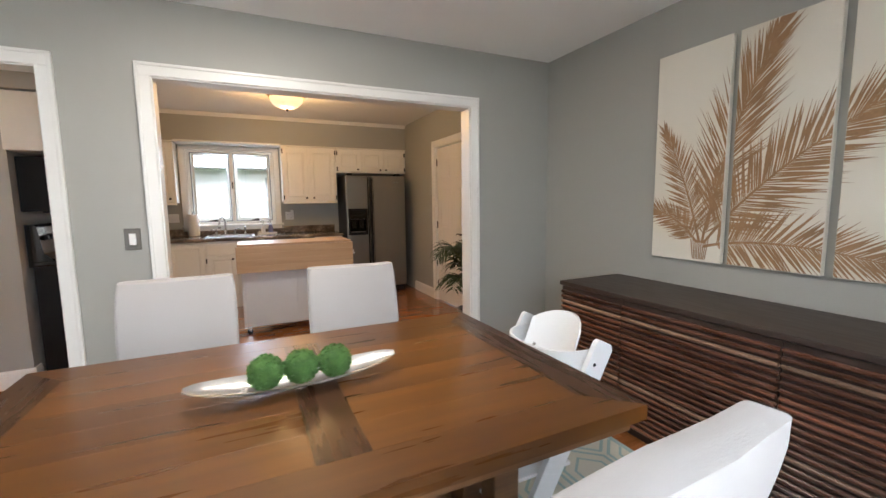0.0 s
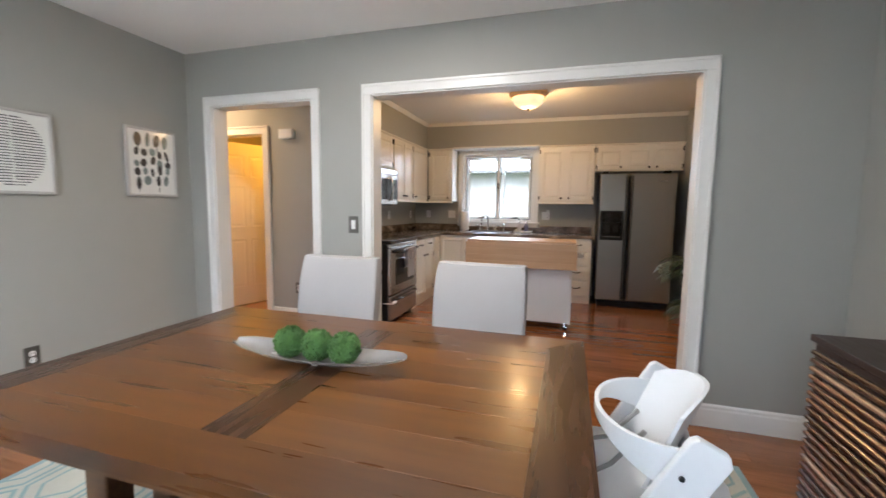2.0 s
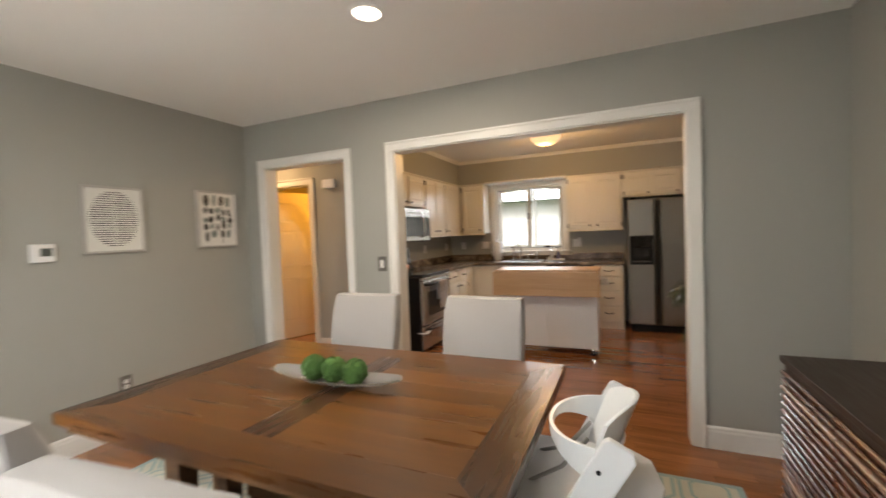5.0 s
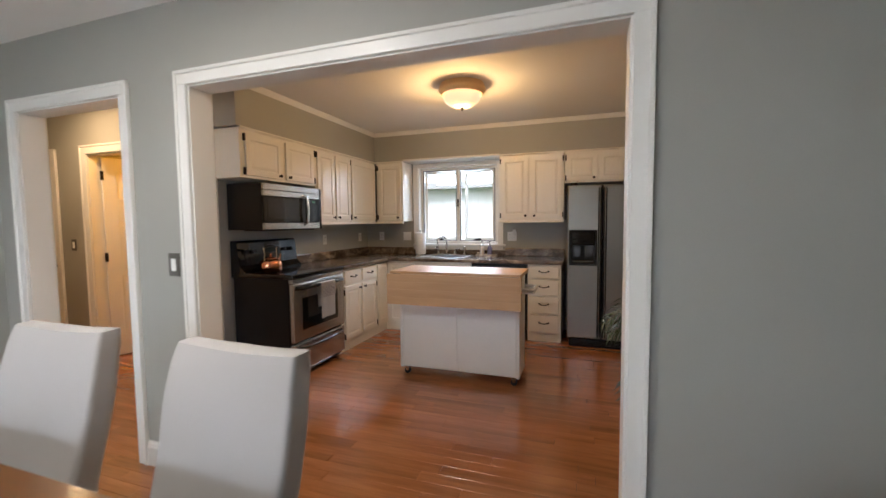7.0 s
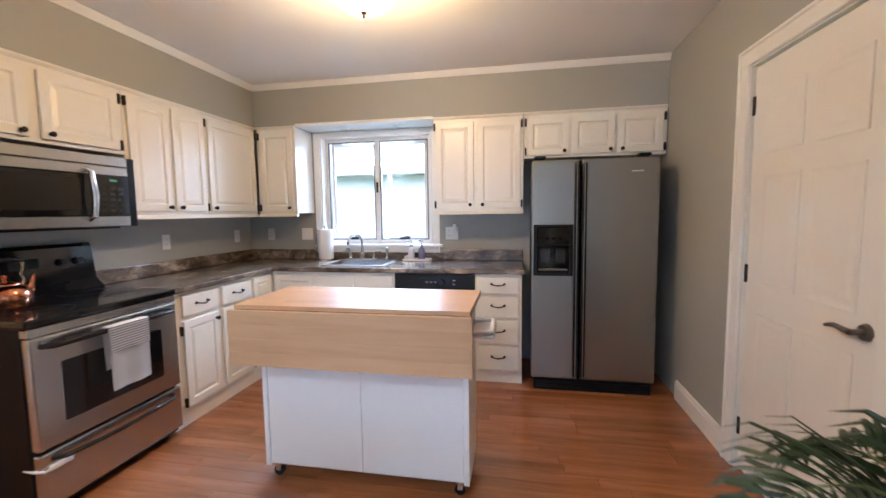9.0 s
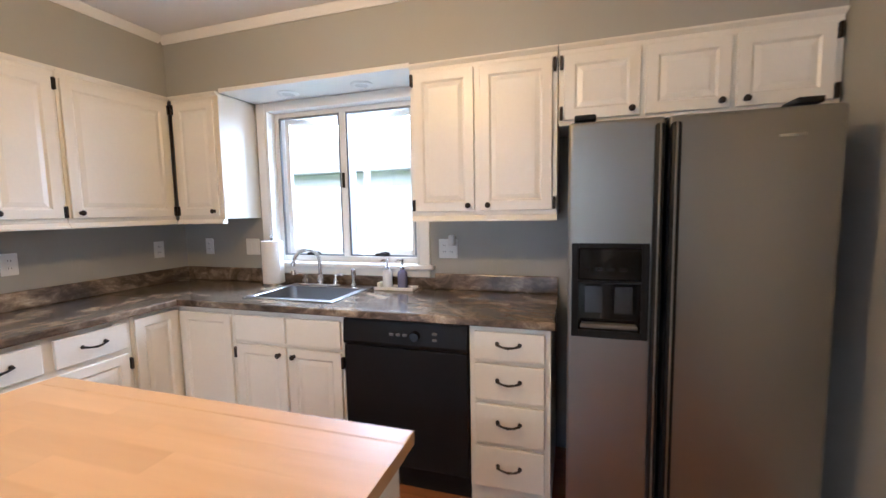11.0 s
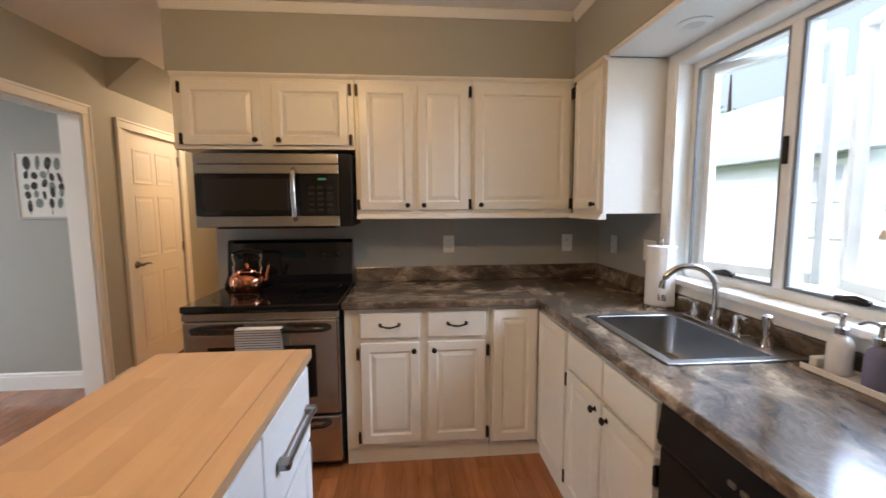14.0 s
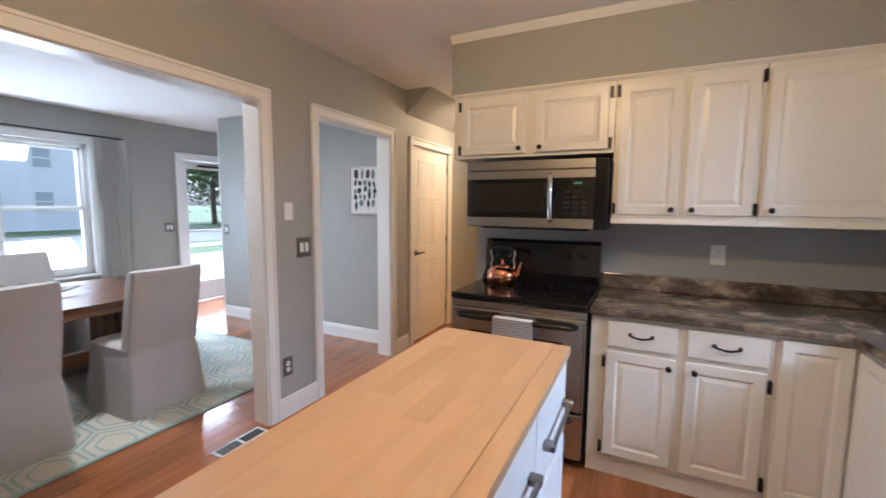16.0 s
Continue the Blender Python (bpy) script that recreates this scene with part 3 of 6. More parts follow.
# pantry door, closed, in the kitchen's east wall; its face looks west
panel_door("door_pantry", "closed white six-panel pantry door with lever handle", pose(KE + 0.03, 2.185, 0.012, 0, 0, -90), 0.81)
casing("trim_pantry", "x", 1.36, 2.20, 2.05, KE, -1, 0.08)
jamb("trim_pantry_lining", "x", 1.36, 2.20, 2.05, KE, KE + 0.15)
# closet door in the middle wall, seen from the kitchen and hall
panel_door("door_closet", "closed white panelled closet door with lever handle", pose(-0.935, 0.105, 0.012, 0, 0, 0) @ pose(0, 0, 0, 0, 0, 0) @ Matrix.Diagonal((1, -1, 1, 1)), 0.78)
casing("trim_closet", "y", -0.95, -0.14, 2.03, 0.13, 1, 0.07)
# doors off the hall
panel_door("door_bath", "half-open white panelled door lit warm", pose(-1.02, 1.235, 0.012, 0, 0, 70), 0.79)
casing("trim_bath", "y", -1.04, -0.22, 2.05, 1.13, -1, 0.08)
jamb("trim_bath_lining", "y", -1.04, -0.22, 2.05, 1.13, 1.25)
panel_door("door_hall", "closed white panelled hall door with lever handle", pose(-2.345, 1.155, 0.012), 0.755)
casing("trim_hall", "y", -2.36, -1.58, 2.05, 1.13, -1, 0.075)
jamb("trim_hall_lining", "y", -2.36, -1.58, 2.05, 1.13, 1.25)

# front door: a full-light storm door with the outdoors behind it
fd = thing("door_front", (-0.53, S_Y - 0.06, 0), "white full-glass storm door to the front garden", "door", kind=STRUCT)
part("door_frame", joined(box(-0.93, S_Y - 0.08, 0.02, -0.85, S_Y - 0.04, 2.03, 0.003), box(-0.21, S_Y - 0.08, 0.02, -0.13, S_Y - 0.04, 2.03, 0.003), box(-0.85, S_Y - 0.08, 0.02, -0.21, S_Y - 0.04, 0.30, 0.003), box(-0.85, S_Y - 0.08, 1.93, -0.21, S_Y - 0.04, 2.03, 0.003), box(-0.85, S_Y - 0.075, 1.02, -0.21, S_Y - 0.045, 1.055, 0.003)), trim_paint, fd)
part("pane", box(-0.85, S_Y - 0.063, 0.30, -0.21, S_Y - 0.058, 1.93), pane_glass, fd).visible_shadow = False
part("door_closer", rod((-0.82, S_Y - 0.02, 1.97), (-0.37, S_Y - 0.02, 1.97), 0.014), bronze, fd)
casing("trim_front_door", "y", -0.95, -0.11, 2.05, S_Y, 1, 0.08)
jamb("trim_front_lining", "y", -0.95, -0.11, 2.05, S_Y - 0.15, S_Y)
# entry window with horizontal blinds
ew = thing("window_3", (-2.64, -2.45, 0.45), "white entry window behind pale horizontal blinds", "window", kind=STRUCT)
part("window_frame", joined(box(-2.69, -3.149, 0.451, -2.59, -3.10, 1.949), box(-2.69, -1.80, 0.451, -2.59, -1.751, 1.949), box(-2.69, -3.10, 0.451, -2.59, -1.80, 0.50), box(-2.69, -3.10, 1.90, -2.59, -1.80, 1.949), box(-2.68, -2.47, 0.50, -2.63, -2.43, 1.90)), trim_paint, ew)
part("pane", box(-2.668, -3.10, 0.50, -2.662, -1.80, 1.90), pane_glass, ew).visible_shadow = False
casing("trim_entry_window", "x", -3.15, -1.75, 1.95, -2.58, 1, 0.08, "white painted window casing")
bl = thing("window_blind", (-2.60, -2.45, 1.0), "white slatted blind, slats tilted half open", "blind")
for i in range(24):
    s_ = box(-0.016, -0.64, -0.001, 0.016, 0.64, 0.001)
    s_.transform(pose(-2.608, -2.45, 1.02 + i * 0.0365, 0, 32, 0))
    part("slat", s_, white_plastic, bl)
# corner trim at the end of the dining wall
solid("trim_wall_end", box(-0.125, -2.60, 0, 0.006, -2.585, CEIL - 0.001, 0.002), trim_paint, "white painted trim at the end of the wall", "trim", STRUCT)

# ---- kitchen cabinets ----


def shaker(u0, u1, z0, z1, face, axis, sign, raised=True):
    """A cabinet door front with a frame, a sunk field and a raised middle; face is the cabinet front, sign the way it looks."""
    lo, hi = sorted((face + sign * 0.001, face + sign * 0.019))
    bm = box(lo, u0, z0, hi, u1, z1, 0.0025) if axis == "x" else box(u0, lo, z0, u1, hi, z1, 0.0025)
    steps = [(0.044, 0.0), (0.010, -0.008)]
    if raised:
        steps += [(0.003, 0.0), (0.022, 0.0055)]
    return inset_front(bm, axis, sign, steps)


def plain_front(u0, u1, z0, z1, face, axis, sign, d=0.019):
    lo, hi = sorted((face + sign * 0.001, face + sign * d))
    return box(lo, u0, z0, hi, u1, z1, 0.005, 2) if axis == "x" else box(u0, lo, z0, u1, hi, z1, 0.005, 2)


def knob(u, z, face, axis, sign):
    bm = joined(rod((0, 0, 0), (0, -0.014, 0), 0.006, 0.006, 12), ball((0, -0.020, 0), 0.0145, (1, 0.62, 1), 14, 8), rod((0, 0.0, 0), (0, -0.003, 0), 0.011, 0.009, 14))
    bm.transform((pose(face, u, z, 0, 0, 90) if sign > 0 else pose(face, u, z, 0, 0, -90)) if axis == "x" else pose(u, face, z, 0, 0, 0 if sign < 0 else 180))
    return bm


def pull(u, z, face, axis, sign, w=0.10):
    """A curved bail pull."""
    pts = [(-w / 2, 0, 0.004), (-w / 2, -0.020, 0.004), (-w / 4, -0.026, -0.003), (0, -0.028, -0.006), (w / 4, -0.026, -0.003), (w / 2, -0.020, 0.004), (w / 2, 0, 0.004)]
    bm = joined(tube(pts, [0.007, 0.006, 0.0045, 0.006, 0.0045, 0.006, 0.007], 8), ball((-w / 2, -0.003, 0.004), 0.010, (1, 0.5, 1), 10, 6), ball((w / 2, -0.003, 0.004), 0.010, (1, 0.5, 1), 10, 6))
    bm.transform(pose(face, u, z, 0, 0, 90) if axis == "x" else pose(u, face, z, 0, 0, 0))
    return bm


def small_hinge(u, z, face, axis, sign):
    lo, hi = sorted((face, face + sign * 0.022))
    a = box(lo, u - 0.007, z - 0.03, hi, u + 0.007, z + 0.03, 0.002) if axis == "x" else box(u - 0.007, lo, z - 0.03, u + 0.007, hi, z + 0.03, 0.002)
    return a


def wall_cabinet(axis, sign, u0, u1, z0, z1, back, front, doors, label, rail=True):
    """A wall cabinet. doors: (from, to, knob at, hinge at or None)."""
    place = (back, (u0 + u1) / 2, z0) if axis == "x" else ((u0 + u1) / 2, back, z0)
    c = thing("wall_cabinet", place, label, "cabinet", "wall cabinets")
    lo, hi = sorted((back, front))
    part("body", box(lo, u0, z0, hi, u1, z1 + 0.0145, 0.002) if axis == "x" else box(u0, lo, z0, u1, hi, z1 + 0.0145, 0.002), cab_paint, c)
    for d0, d1, k, h in doors:
        d = part("door", shaker(d0, d1, z0 + 0.022, z1 - 0.026, front, axis, sign), cab_paint, c)
        part("knob", knob(k, z0 + 0.050, front + sign * 0.019, axis, sign), bronze, d, "dark bronze knob")
        if h is not None:
            for z in (z0 + 0.055, z1 - 0.06):
                part("hinge", small_hinge(h, z, front, axis, sign), bronze, d)
    if rail:
        a, b = sorted((front - sign * 0.02, front + sign * 0.020))
        part("light_rail", prism([(front - sign * 0.02, z0), (front + sign * 0.004, z0), (front + sign * 0.022, z0 - 0.022), (front + sign * 0.022, z0 - 0.030), (front - sign * 0.02, z0 - 0.030)], u0, u1, "y" if axis == "x" else "x"), cab_paint, c)
    part("top_moulding", prism([(front - sign * 0.01, z1), (front - sign * 0.01, z1 + 0.022), (front + sign * 0.020, z1 + 0.022), (front + sign * 0.020, z1 + 0.014), (front + sign * 0.006, z1)], u0, u1, "y" if axis == "x" else "x"), cab_paint, c)
    return c


G = 0.60  # west wall
wall_cabinet("x", 1, 1.075, 2.064, 1.738, 2.13, G + 0.003, UF, [(1.130, 1.555, 1.520, 1.118), (1.612, 2.030, 1.648, 2.042)], "cream-white two-door cabinet above the microwave", False)
wall_cabinet("x", 1, 2.066, 2.742, 1.37, 2.13, G + 0.003, UF, [(2.090, 2.395, 2.362, 2.078), (2.425, 2.720, 2.458, 2.732)], "cream-white two-door wall cabinet with raised panels")
wall_cabinet("x", 1, 2.744, 3.358, 1.37, 2.13, G + 0.003, UF, [(2.757, 3.335, 2.795, 3.345)], "cream-white wide single-door corner wall cabinet")
wall_cabinet("y", -1, UF + 0.026, 1.312, 1.37, 2.13, N_Y - 0.003, NF, [(UF + 0.06, 1.285, 1.25, UF + 0.045)], "cream-white single-door wall cabinet beside the window")
wall_cabinet("y", -1, 2.587, 3.335, 1.37, 2.13, N_Y - 0.003, NF, [(2.610, 2.930, 2.900, 2.600), (2.962, 3.312, 3.002, 3.322)], "cream-white two-door wall cabinet beside the refrigerator")
wall_cabinet("y", -1, 3.340, 4.415, 1.785, 2.13, N_Y - 0.003, NF, [(3.365, 3.690, 3.655, 3.352), (3.712, 4.035, 4.00, None), (4.057, 4.385, 4.09, 4.398)], "cream-white three-door cabinet above the refrigerator", False)

BF = 1.195   # front of the west base cabinets
NB = 3.085   # front of the north base cabinets
CT = 0.915


def base_body(place, bms, label):
    c = thing("base_cabinet", place, label, "cabinet", "base cabinets")
    part("body", joined(*bms), cab_paint, c)
    return c


c1 = base_body((0.9, 2.4, 0), [box(G + 0.003, 2.018, 0.09, BF, 2.80, 0.875, 0.002), box(G + 0.003, 2.018, 0, BF - 0.012, 2.80, 0.09)], "cream-white base cabinet with two drawers over two doors")
for d0, d1, k, h in ((2.100, 2.415, 2.386, 2.087), (2.460, 2.775, 2.494, 2.788)):
    dr = part("drawer", plain_front(d0, d1, 0.715, 0.850, BF, "x", 1), cab_paint, c1)
    part("drawer_pull", pull((d0 + d1) / 2, 0.785, BF + 0.019, "x", 1), bronze, dr, "dark bronze drawer pull")
    d = part("door", shaker(d0, d1, 0.125, 0.688, BF, "x", 1), cab_paint, c1)
    part("knob", knob(k, 0.645, BF + 0.019, "x", 1), bronze, d)
    for z in (0.16, 0.63):
        part("hinge", small_hinge(h, z, BF, "x", 1), bronze, d)
c2 = base_body((0.95, 3.3, 0), [box(G + 0.003, 2.802, 0.09, BF, N_Y - 0.003, 0.875, 0.002), box(BF, NB, 0.09, 1.60, N_Y - 0.003, 0.875, 0.002), box(G + 0.003, 2.802, 0, BF - 0.012, N_Y - 0.003, 0.09), box(BF - 0.012, NB + 0.012, 0, 1.60, N_Y - 0.003, 0.09)], "cream-white corner base cabinet with panel fronts")
part("door", shaker(2.818, 3.062, 0.105, 0.855, BF, "x", 1), cab_paint, c2)
part("door", shaker(BF + 0.03, 1.59, 0.105, 0.845, NB, "y", -1, False), cab_paint, c2)
c3 = base_body((1.95, 3.4, 0), [box(1.602, NB, 0.09, 2.300, N_Y - 0.003, 0.70, 0.002), box(1.602, NB, 0.70, 2.302, NB + 0.02, 0.875), box(1.602, NB + 0.012, 0, 2.300, N_Y - 0.003, 0.09)], "cream-white sink base cabinet with two doors")
for d0, d1, k, h in ((1.625, 1.950, 1.912, 1.614), (1.968, 2.288, 2.005, 2.296)):
    part("false_drawer", plain_front(d0, d1, 0.700, 0.845, NB, "y", -1), cab_paint, c3)
    d = part("door", shaker(d0, d1, 0.105, 0.682, NB, "y", -1), cab_paint, c3)
    part("knob", knob(k, 0.640, NB - 0.019, "y", -1), bronze, d)
    for z in (0.16, 0.63):
        part("hinge", small_hinge(h, z, NB, "y", -1), bronze, d)
c4 = base_body((3.13, 3.4, 0), [box(2.960, NB, 0.09, 3.325, N_Y - 0.003, 0.875, 0.002), box(2.960, NB + 0.012, 0, 3.325, N_Y - 0.003, 0.09)], "cream-white base cabinet with four drawers")
for z0, z1 in ((0.720, 0.850), (0.530, 0.700), (0.325, 0.510), (0.110, 0.305)):
    dr = part("drawer", plain_front(2.985, 3.300, z0, z1, NB, "y", -1), cab_paint, c4)
    part("drawer_pull", pull(3.142, (z0 + z1) / 2 + 0.01, NB - 0.019, "y", -1), bronze, dr, "dark bronze drawer pull")

# dishwasher
dw = thing("dishwasher", (2.61, 3.4, 0), "black built-in dishwasher with control strip", "dishwasher")
part("tub", box(2.310, NB + 0.02, 0.10, 2.952, N_Y - 0.01, 0.870), black_plastic, dw)
part("door", box(2.312, NB - 0.018, 0.13, 2.952, NB + 0.018, 0.735, 0.006, 2), black_plastic, dw)
part("control_panel", prism([(NB + 0.018, 0.742), (NB - 0.022, 0.742), (NB - 0.028, 0.76), (NB - 0.016, 0.868), (NB + 0.018, 0.868)], 2.312, 2.952, "x"), black_plastic, dw)
part("kick_plate", box(2.312, NB + 0.03, 0.0, 2.952, NB + 0.05, 0.125), black_plastic, dw)
part("dial", rod((2.70, NB - 0.020, 0.805), (2.70, NB - 0.042, 0.803), 0.026, 0.022, 24), black_gloss, dw, "glossy control dial")
for i in range(3):
    part("button", box(2.565 + i * 0.035, NB - 0.028, 0.798, 2.588 + i * 0.035, NB - 0.018, 0.812, 0.003), plate_metal, dw)
for i in range(2):
    part("button", box(2.785, NB - 0.029, 0.785 + i * 0.03, 2.81, NB - 0.019, 0.797 + i * 0.03, 0.003), plate_metal, dw)

# continuous worktop with upstand, cut out for the sink
CX = 1.235   # its west front edge
CY = 3.045   # its north front edge
SX0, SX1, SY0, SY1 = 1.60, 2.19, 3.162, 3.645


def edge(*a):
    return box(*a, 0.008, 2)


ct = thing("worktop", (1.0, 3.3, 0.877), "brown marbled laminate worktop with upstand and rolled edge", "worktop")
for bm in (box(G + 0.002, CY + 0.02, 0.878, 1.0, N_Y - 0.002, CT), box(1.0, CY + 0.014, 0.878, SX0 + 0.02, N_Y - 0.002, CT - 0.0002), box(SX0 + 0.02, CY + 0.014, 0.878, SX1 - 0.02, SY0 + 0.02, CT - 0.0002), box(SX0 + 0.02, SY1 - 0.02, 0.878, SX1 - 0.02, N_Y - 0.002, CT - 0.0002), box(SX1 - 0.02, CY + 0.014, 0.878, 3.335, N_Y - 0.002, CT - 0.0002), edge(CX - 0.012, CY, 0.877, 3.345, CY + 0.03, CT)):
    part("slab", bm, laminate, ct)
part("slab", edge(G + 0.002, 2.010, 0.877, CX, CY + 0.02, CT), laminate_w, ct)
part("upstand", edge(G + 0.002, 2.010, CT, G + 0.024, N_Y - 0.002, CT + 0.098), laminate_w, ct)
part("upstand", joined(edge(G + 0.024, N_Y - 0.024, CT, 1.325, N_Y - 0.002, CT + 0.098), box(1.325, N_Y - 0.022, CT, 2.60, N_Y - 0.002, CT + 0.068), edge(2.60, N_Y - 0.024, CT, 3.335, N_Y - 0.002, CT + 0.098)), laminate, ct)

# sink and tap
sk = thing("kitchen_sink", (1.9, 3.4, CT - 0.19), "stainless steel drop-in sink with two bowls", "sink")
basin = brushed("satin_sink_steel", (0.42, 0.42, 0.42), 0.32, "x")


def bowl(x0, x1, y0, y1, z0, z1, r=0.05):
    bm = bmesh.new()
    def ring(inset, z):
        vs, rr = [], r
        for cx, cy, a0 in ((x1 - rr, y1 - rr, 0), (x0 + rr, y1 - rr, 90), (x0 + rr, y0 + rr, 180), (x1 - rr, y0 + rr, 270)):
            for k in range(6):
                a = radians(a0 + 18 * k)
                vs.append(bm.verts.new((cx + (rr - inset) * math.cos(a), cy + (rr - inset) * math.sin(a), z)))
        return vs
    rings = [ring(0, z1), ring(0.006, z0 + 0.03), ring(0.016, z0 + 0.008), ring(0.036, z0)]
    for a, b in zip(rings, rings[1:]):
        for i in range(len(a)):
            bm.faces.new((a[i], a[(i + 1) % len(a)], b[(i + 1) % len(a)], b[i]))
    bm.faces.new(rings[-1])
    return bm


part("basin", bowl(SX0 + 0.03, SX1 - 0.03, SY0 + 0.03, SY1 - 0.095, CT - 0.17, CT + 0.004), basin, sk, smooth=True)
part("rim", joined(box(SX0, SY0, CT, SX1, SY0 + 0.036, CT + 0.007, 0.003, 2), box(SX0, SY1 - 0.10, CT, SX1, SY1, CT + 0.007, 0.003, 2), box(SX0, SY0 + 0.03, CT, SX0 + 0.036, SY1 - 0.09, CT + 0.0068, 0.002), box(SX1 - 0.036, SY0 + 0.03, CT, SX1, SY1 - 0.09, CT + 0.0068, 0.002)), basin, sk)
part("drain", joined(rod((1.9, 3.40, CT - 0.170), (1.9, 3.40, CT - 0.165), 0.045, 0.04, 24), rod((1.9, 3.40, CT - 0.168), (1.9, 3.40, CT - 0.150), 0.014)), chrome, sk)
tp = thing("kitchen_tap", (1.830, 3.593, CT + 0.007), "chrome gooseneck tap with two lever handles", "tap")
TB = CT + 0.007
part("deck_plate", box(1.670, 3.568, TB, 1.990, 3.620, TB + 0.014, 0.006, 2), chrome, tp)
part("spout", joined(lathe([(0.0, 0.03), (0.025, 0.0), (0.024, 0.03), (0.016, 0.05), (0.013, 0.06)], (1.830, 3.594, TB + 0.012)), tube([(1.830, 3.594, TB + 0.05 + 0.0), (1.830, 3.594, TB + 0.15)] + [(1.830 - 0.09 * 0.35 * (1 - math.cos(radians(a))), 3.594 - 0.095 * (1 - math.cos(radians(a))), TB + 0.15 + 0.095 * math.sin(radians(a))) for a in range(15, 195, 15)], 0.0125, 12), rod((1.767, 3.406, TB + 0.126), (1.767, 3.407, TB + 0.098), 0.015)), chrome, tp, smooth=True)
for x, s in ((1.715, -1), (1.945, 1)):
    part("handle", joined(lathe([(0.022, 0.0), (0.021, 0.02), (0.012, 0.04), (0.016, 0.055), (0.012, 0.066), (0.001, 0.068)], (x, 3.594, TB + 0.012)), tube([(x, 3.594, TB + 0.066), (x + s * 0.03, 3.584, TB + 0.080), (x + s * 0.07, 3.570, TB + 0.076)], [0.008, 0.007, 0.009])), chrome, tp, smooth=True)
sp = thing("side_sprayer", (2.07, 3.594, TB), "chrome side sprayer on the sink rim", "sprayer")
part("sprayer_body", lathe([(0.0, 0.0), (0.022, 0.0), (0.02, 0.015), (0.011, 0.03), (0.010, 0.06), (0.017, 0.085), (0.016, 0.11), (0.0, 0.118)], (2.075, 3.594, TB + 0.0)), chrome, sp, smooth=True)

# ---- stove ----
st = thing("stove", (0.93, 1.63, 0), "stainless steel electric range with black glass hob", "stove")
A, B = 1.228, 2.002
part("body", joined(box(G + 0.03, A, 0.03, 1.215, B, 0.885, 0.003), box(G + 0.05, A + 0.02, 0.0, 1.15, B - 0.02, 0.03)), black_plastic, st, "black enamel side panels")
part("hob", joined(box(G + 0.03, A - 0.004, 0.887, 1.262, B + 0.004, 0.922, 0.008, 2)), black_gloss, st, "black ceramic glass hob")
part("backguard", prism([(G + 0.006, 0.88), (G + 0.15, 0.88), (G + 0.15, 0.94), (G + 0.10, 0.985), (G + 0.075, 1.185), (G + 0.06, 1.205), (G + 0.006, 1.205)], A + 0.002, B - 0.002, "y"), black_gloss, st, "black control panel")
for y in (1.315, 1.405, 1.815, 1.905):
    part("dial", rod((G + 0.082, y, 1.10), (G + 0.112, y, 1.105), 0.021, 0.018, 20), black_plastic, st)
    part("dial_ring", rod((G + 0.081, y, 1.10), (G + 0.090, y, 1.101), 0.026, 0.025, 20), black_gloss, st)
part("display", box(G + 0.078, 1.56, 1.08, G + 0.088, 1.70, 1.135), surface("dark_display", (0.02, 0.024, 0.022), 0.1), st)
dr = part("oven_door", box(1.217, A + 0.004, 0.335, 1.262, B - 0.004, 0.842, 0.010, 2), steel_h, st)
part("oven_window", box(1.258, A + 0.12, 0.43, 1.2655, B - 0.12, 0.71, 0.003), black_gloss, dr, "dark oven window")
part("oven_trim", box(1.217, A + 0.002, 0.845, 1.258, B - 0.002, 0.884, 0.004), steel_h, st)
hb = joined(tube([(1.262, A + 0.05, 0.80), (1.300, A + 0.075, 0.80), (1.312, A + 0.2, 0.802), (1.316, (A + B) / 2, 0.803), (1.312, B - 0.2, 0.802), (1.300, B - 0.075, 0.80), (1.262, B - 0.05, 0.80)], 0.0135))
part("oven_handle", hb, black_gloss, dr, smooth=True)
dw2 = part("bottom_drawer", box(1.217, A + 0.004, 0.065, 1.258, B - 0.004, 0.322, 0.010, 2), steel_h, st)
part("drawer_handle", joined(tube([(1.258, A + 0.06, 0.285), (1.292, A + 0.09, 0.285), (1.300, A + 0.25, 0.278), (1.302, (A + B) / 2, 0.276), (1.300, B - 0.25, 0.278), (1.292, B - 0.09, 0.285), (1.258, B - 0.06, 0.285)], 0.011)), black_gloss, dw2, smooth=True)
for x, y, r in ((0.80, 1.43, 0.085), (0.80, 1.83, 0.11), (1.08, 1.43, 0.11), (1.08, 1.83, 0.085)):
    part("burner_ring", lathe([(r, 0.9225), (r + 0.004, 0.9228), (r + 0.004, 0.9225)], (x, y, 0.0), 36), black_plastic, st)

# towel over the oven handle
tw = thing("dish_towel", (1.322, 1.66, 0.45), "white and grey striped dish towel hung on the oven handle", "towel")

# microwave
mw = thing("microwave", (0.8, 1.62, 1.30), "stainless over-the-range microwave with black glass door", "microwave")
part("body", box(G + 0.004, 1.216, 1.302, 0.985, 2.050, 1.706, 0.004), black_plastic, mw)
part("vent_grille", box(G + 0.10, 1.30, 1.292, 0.96, 1.95, 1.3015), black_plastic, mw)
part("top_band", box(0.985, 1.212, 1.648, 1.010, 1.982, 1.704, 0.004), steel_h, mw)
part("upper_trim", box(0.985, 1.212, 1.594, 1.009, 1.982, 1.645, 0.003), steel_h, mw)
part("bottom_trim", box(0.985, 1.212, 1.304, 1.008, 1.982, 1.364, 0.004), steel_h, mw)
part("door", box(0.985, 1.212, 1.366, 1.006, 1.765, 1.592, 0.003), black_gloss, mw)
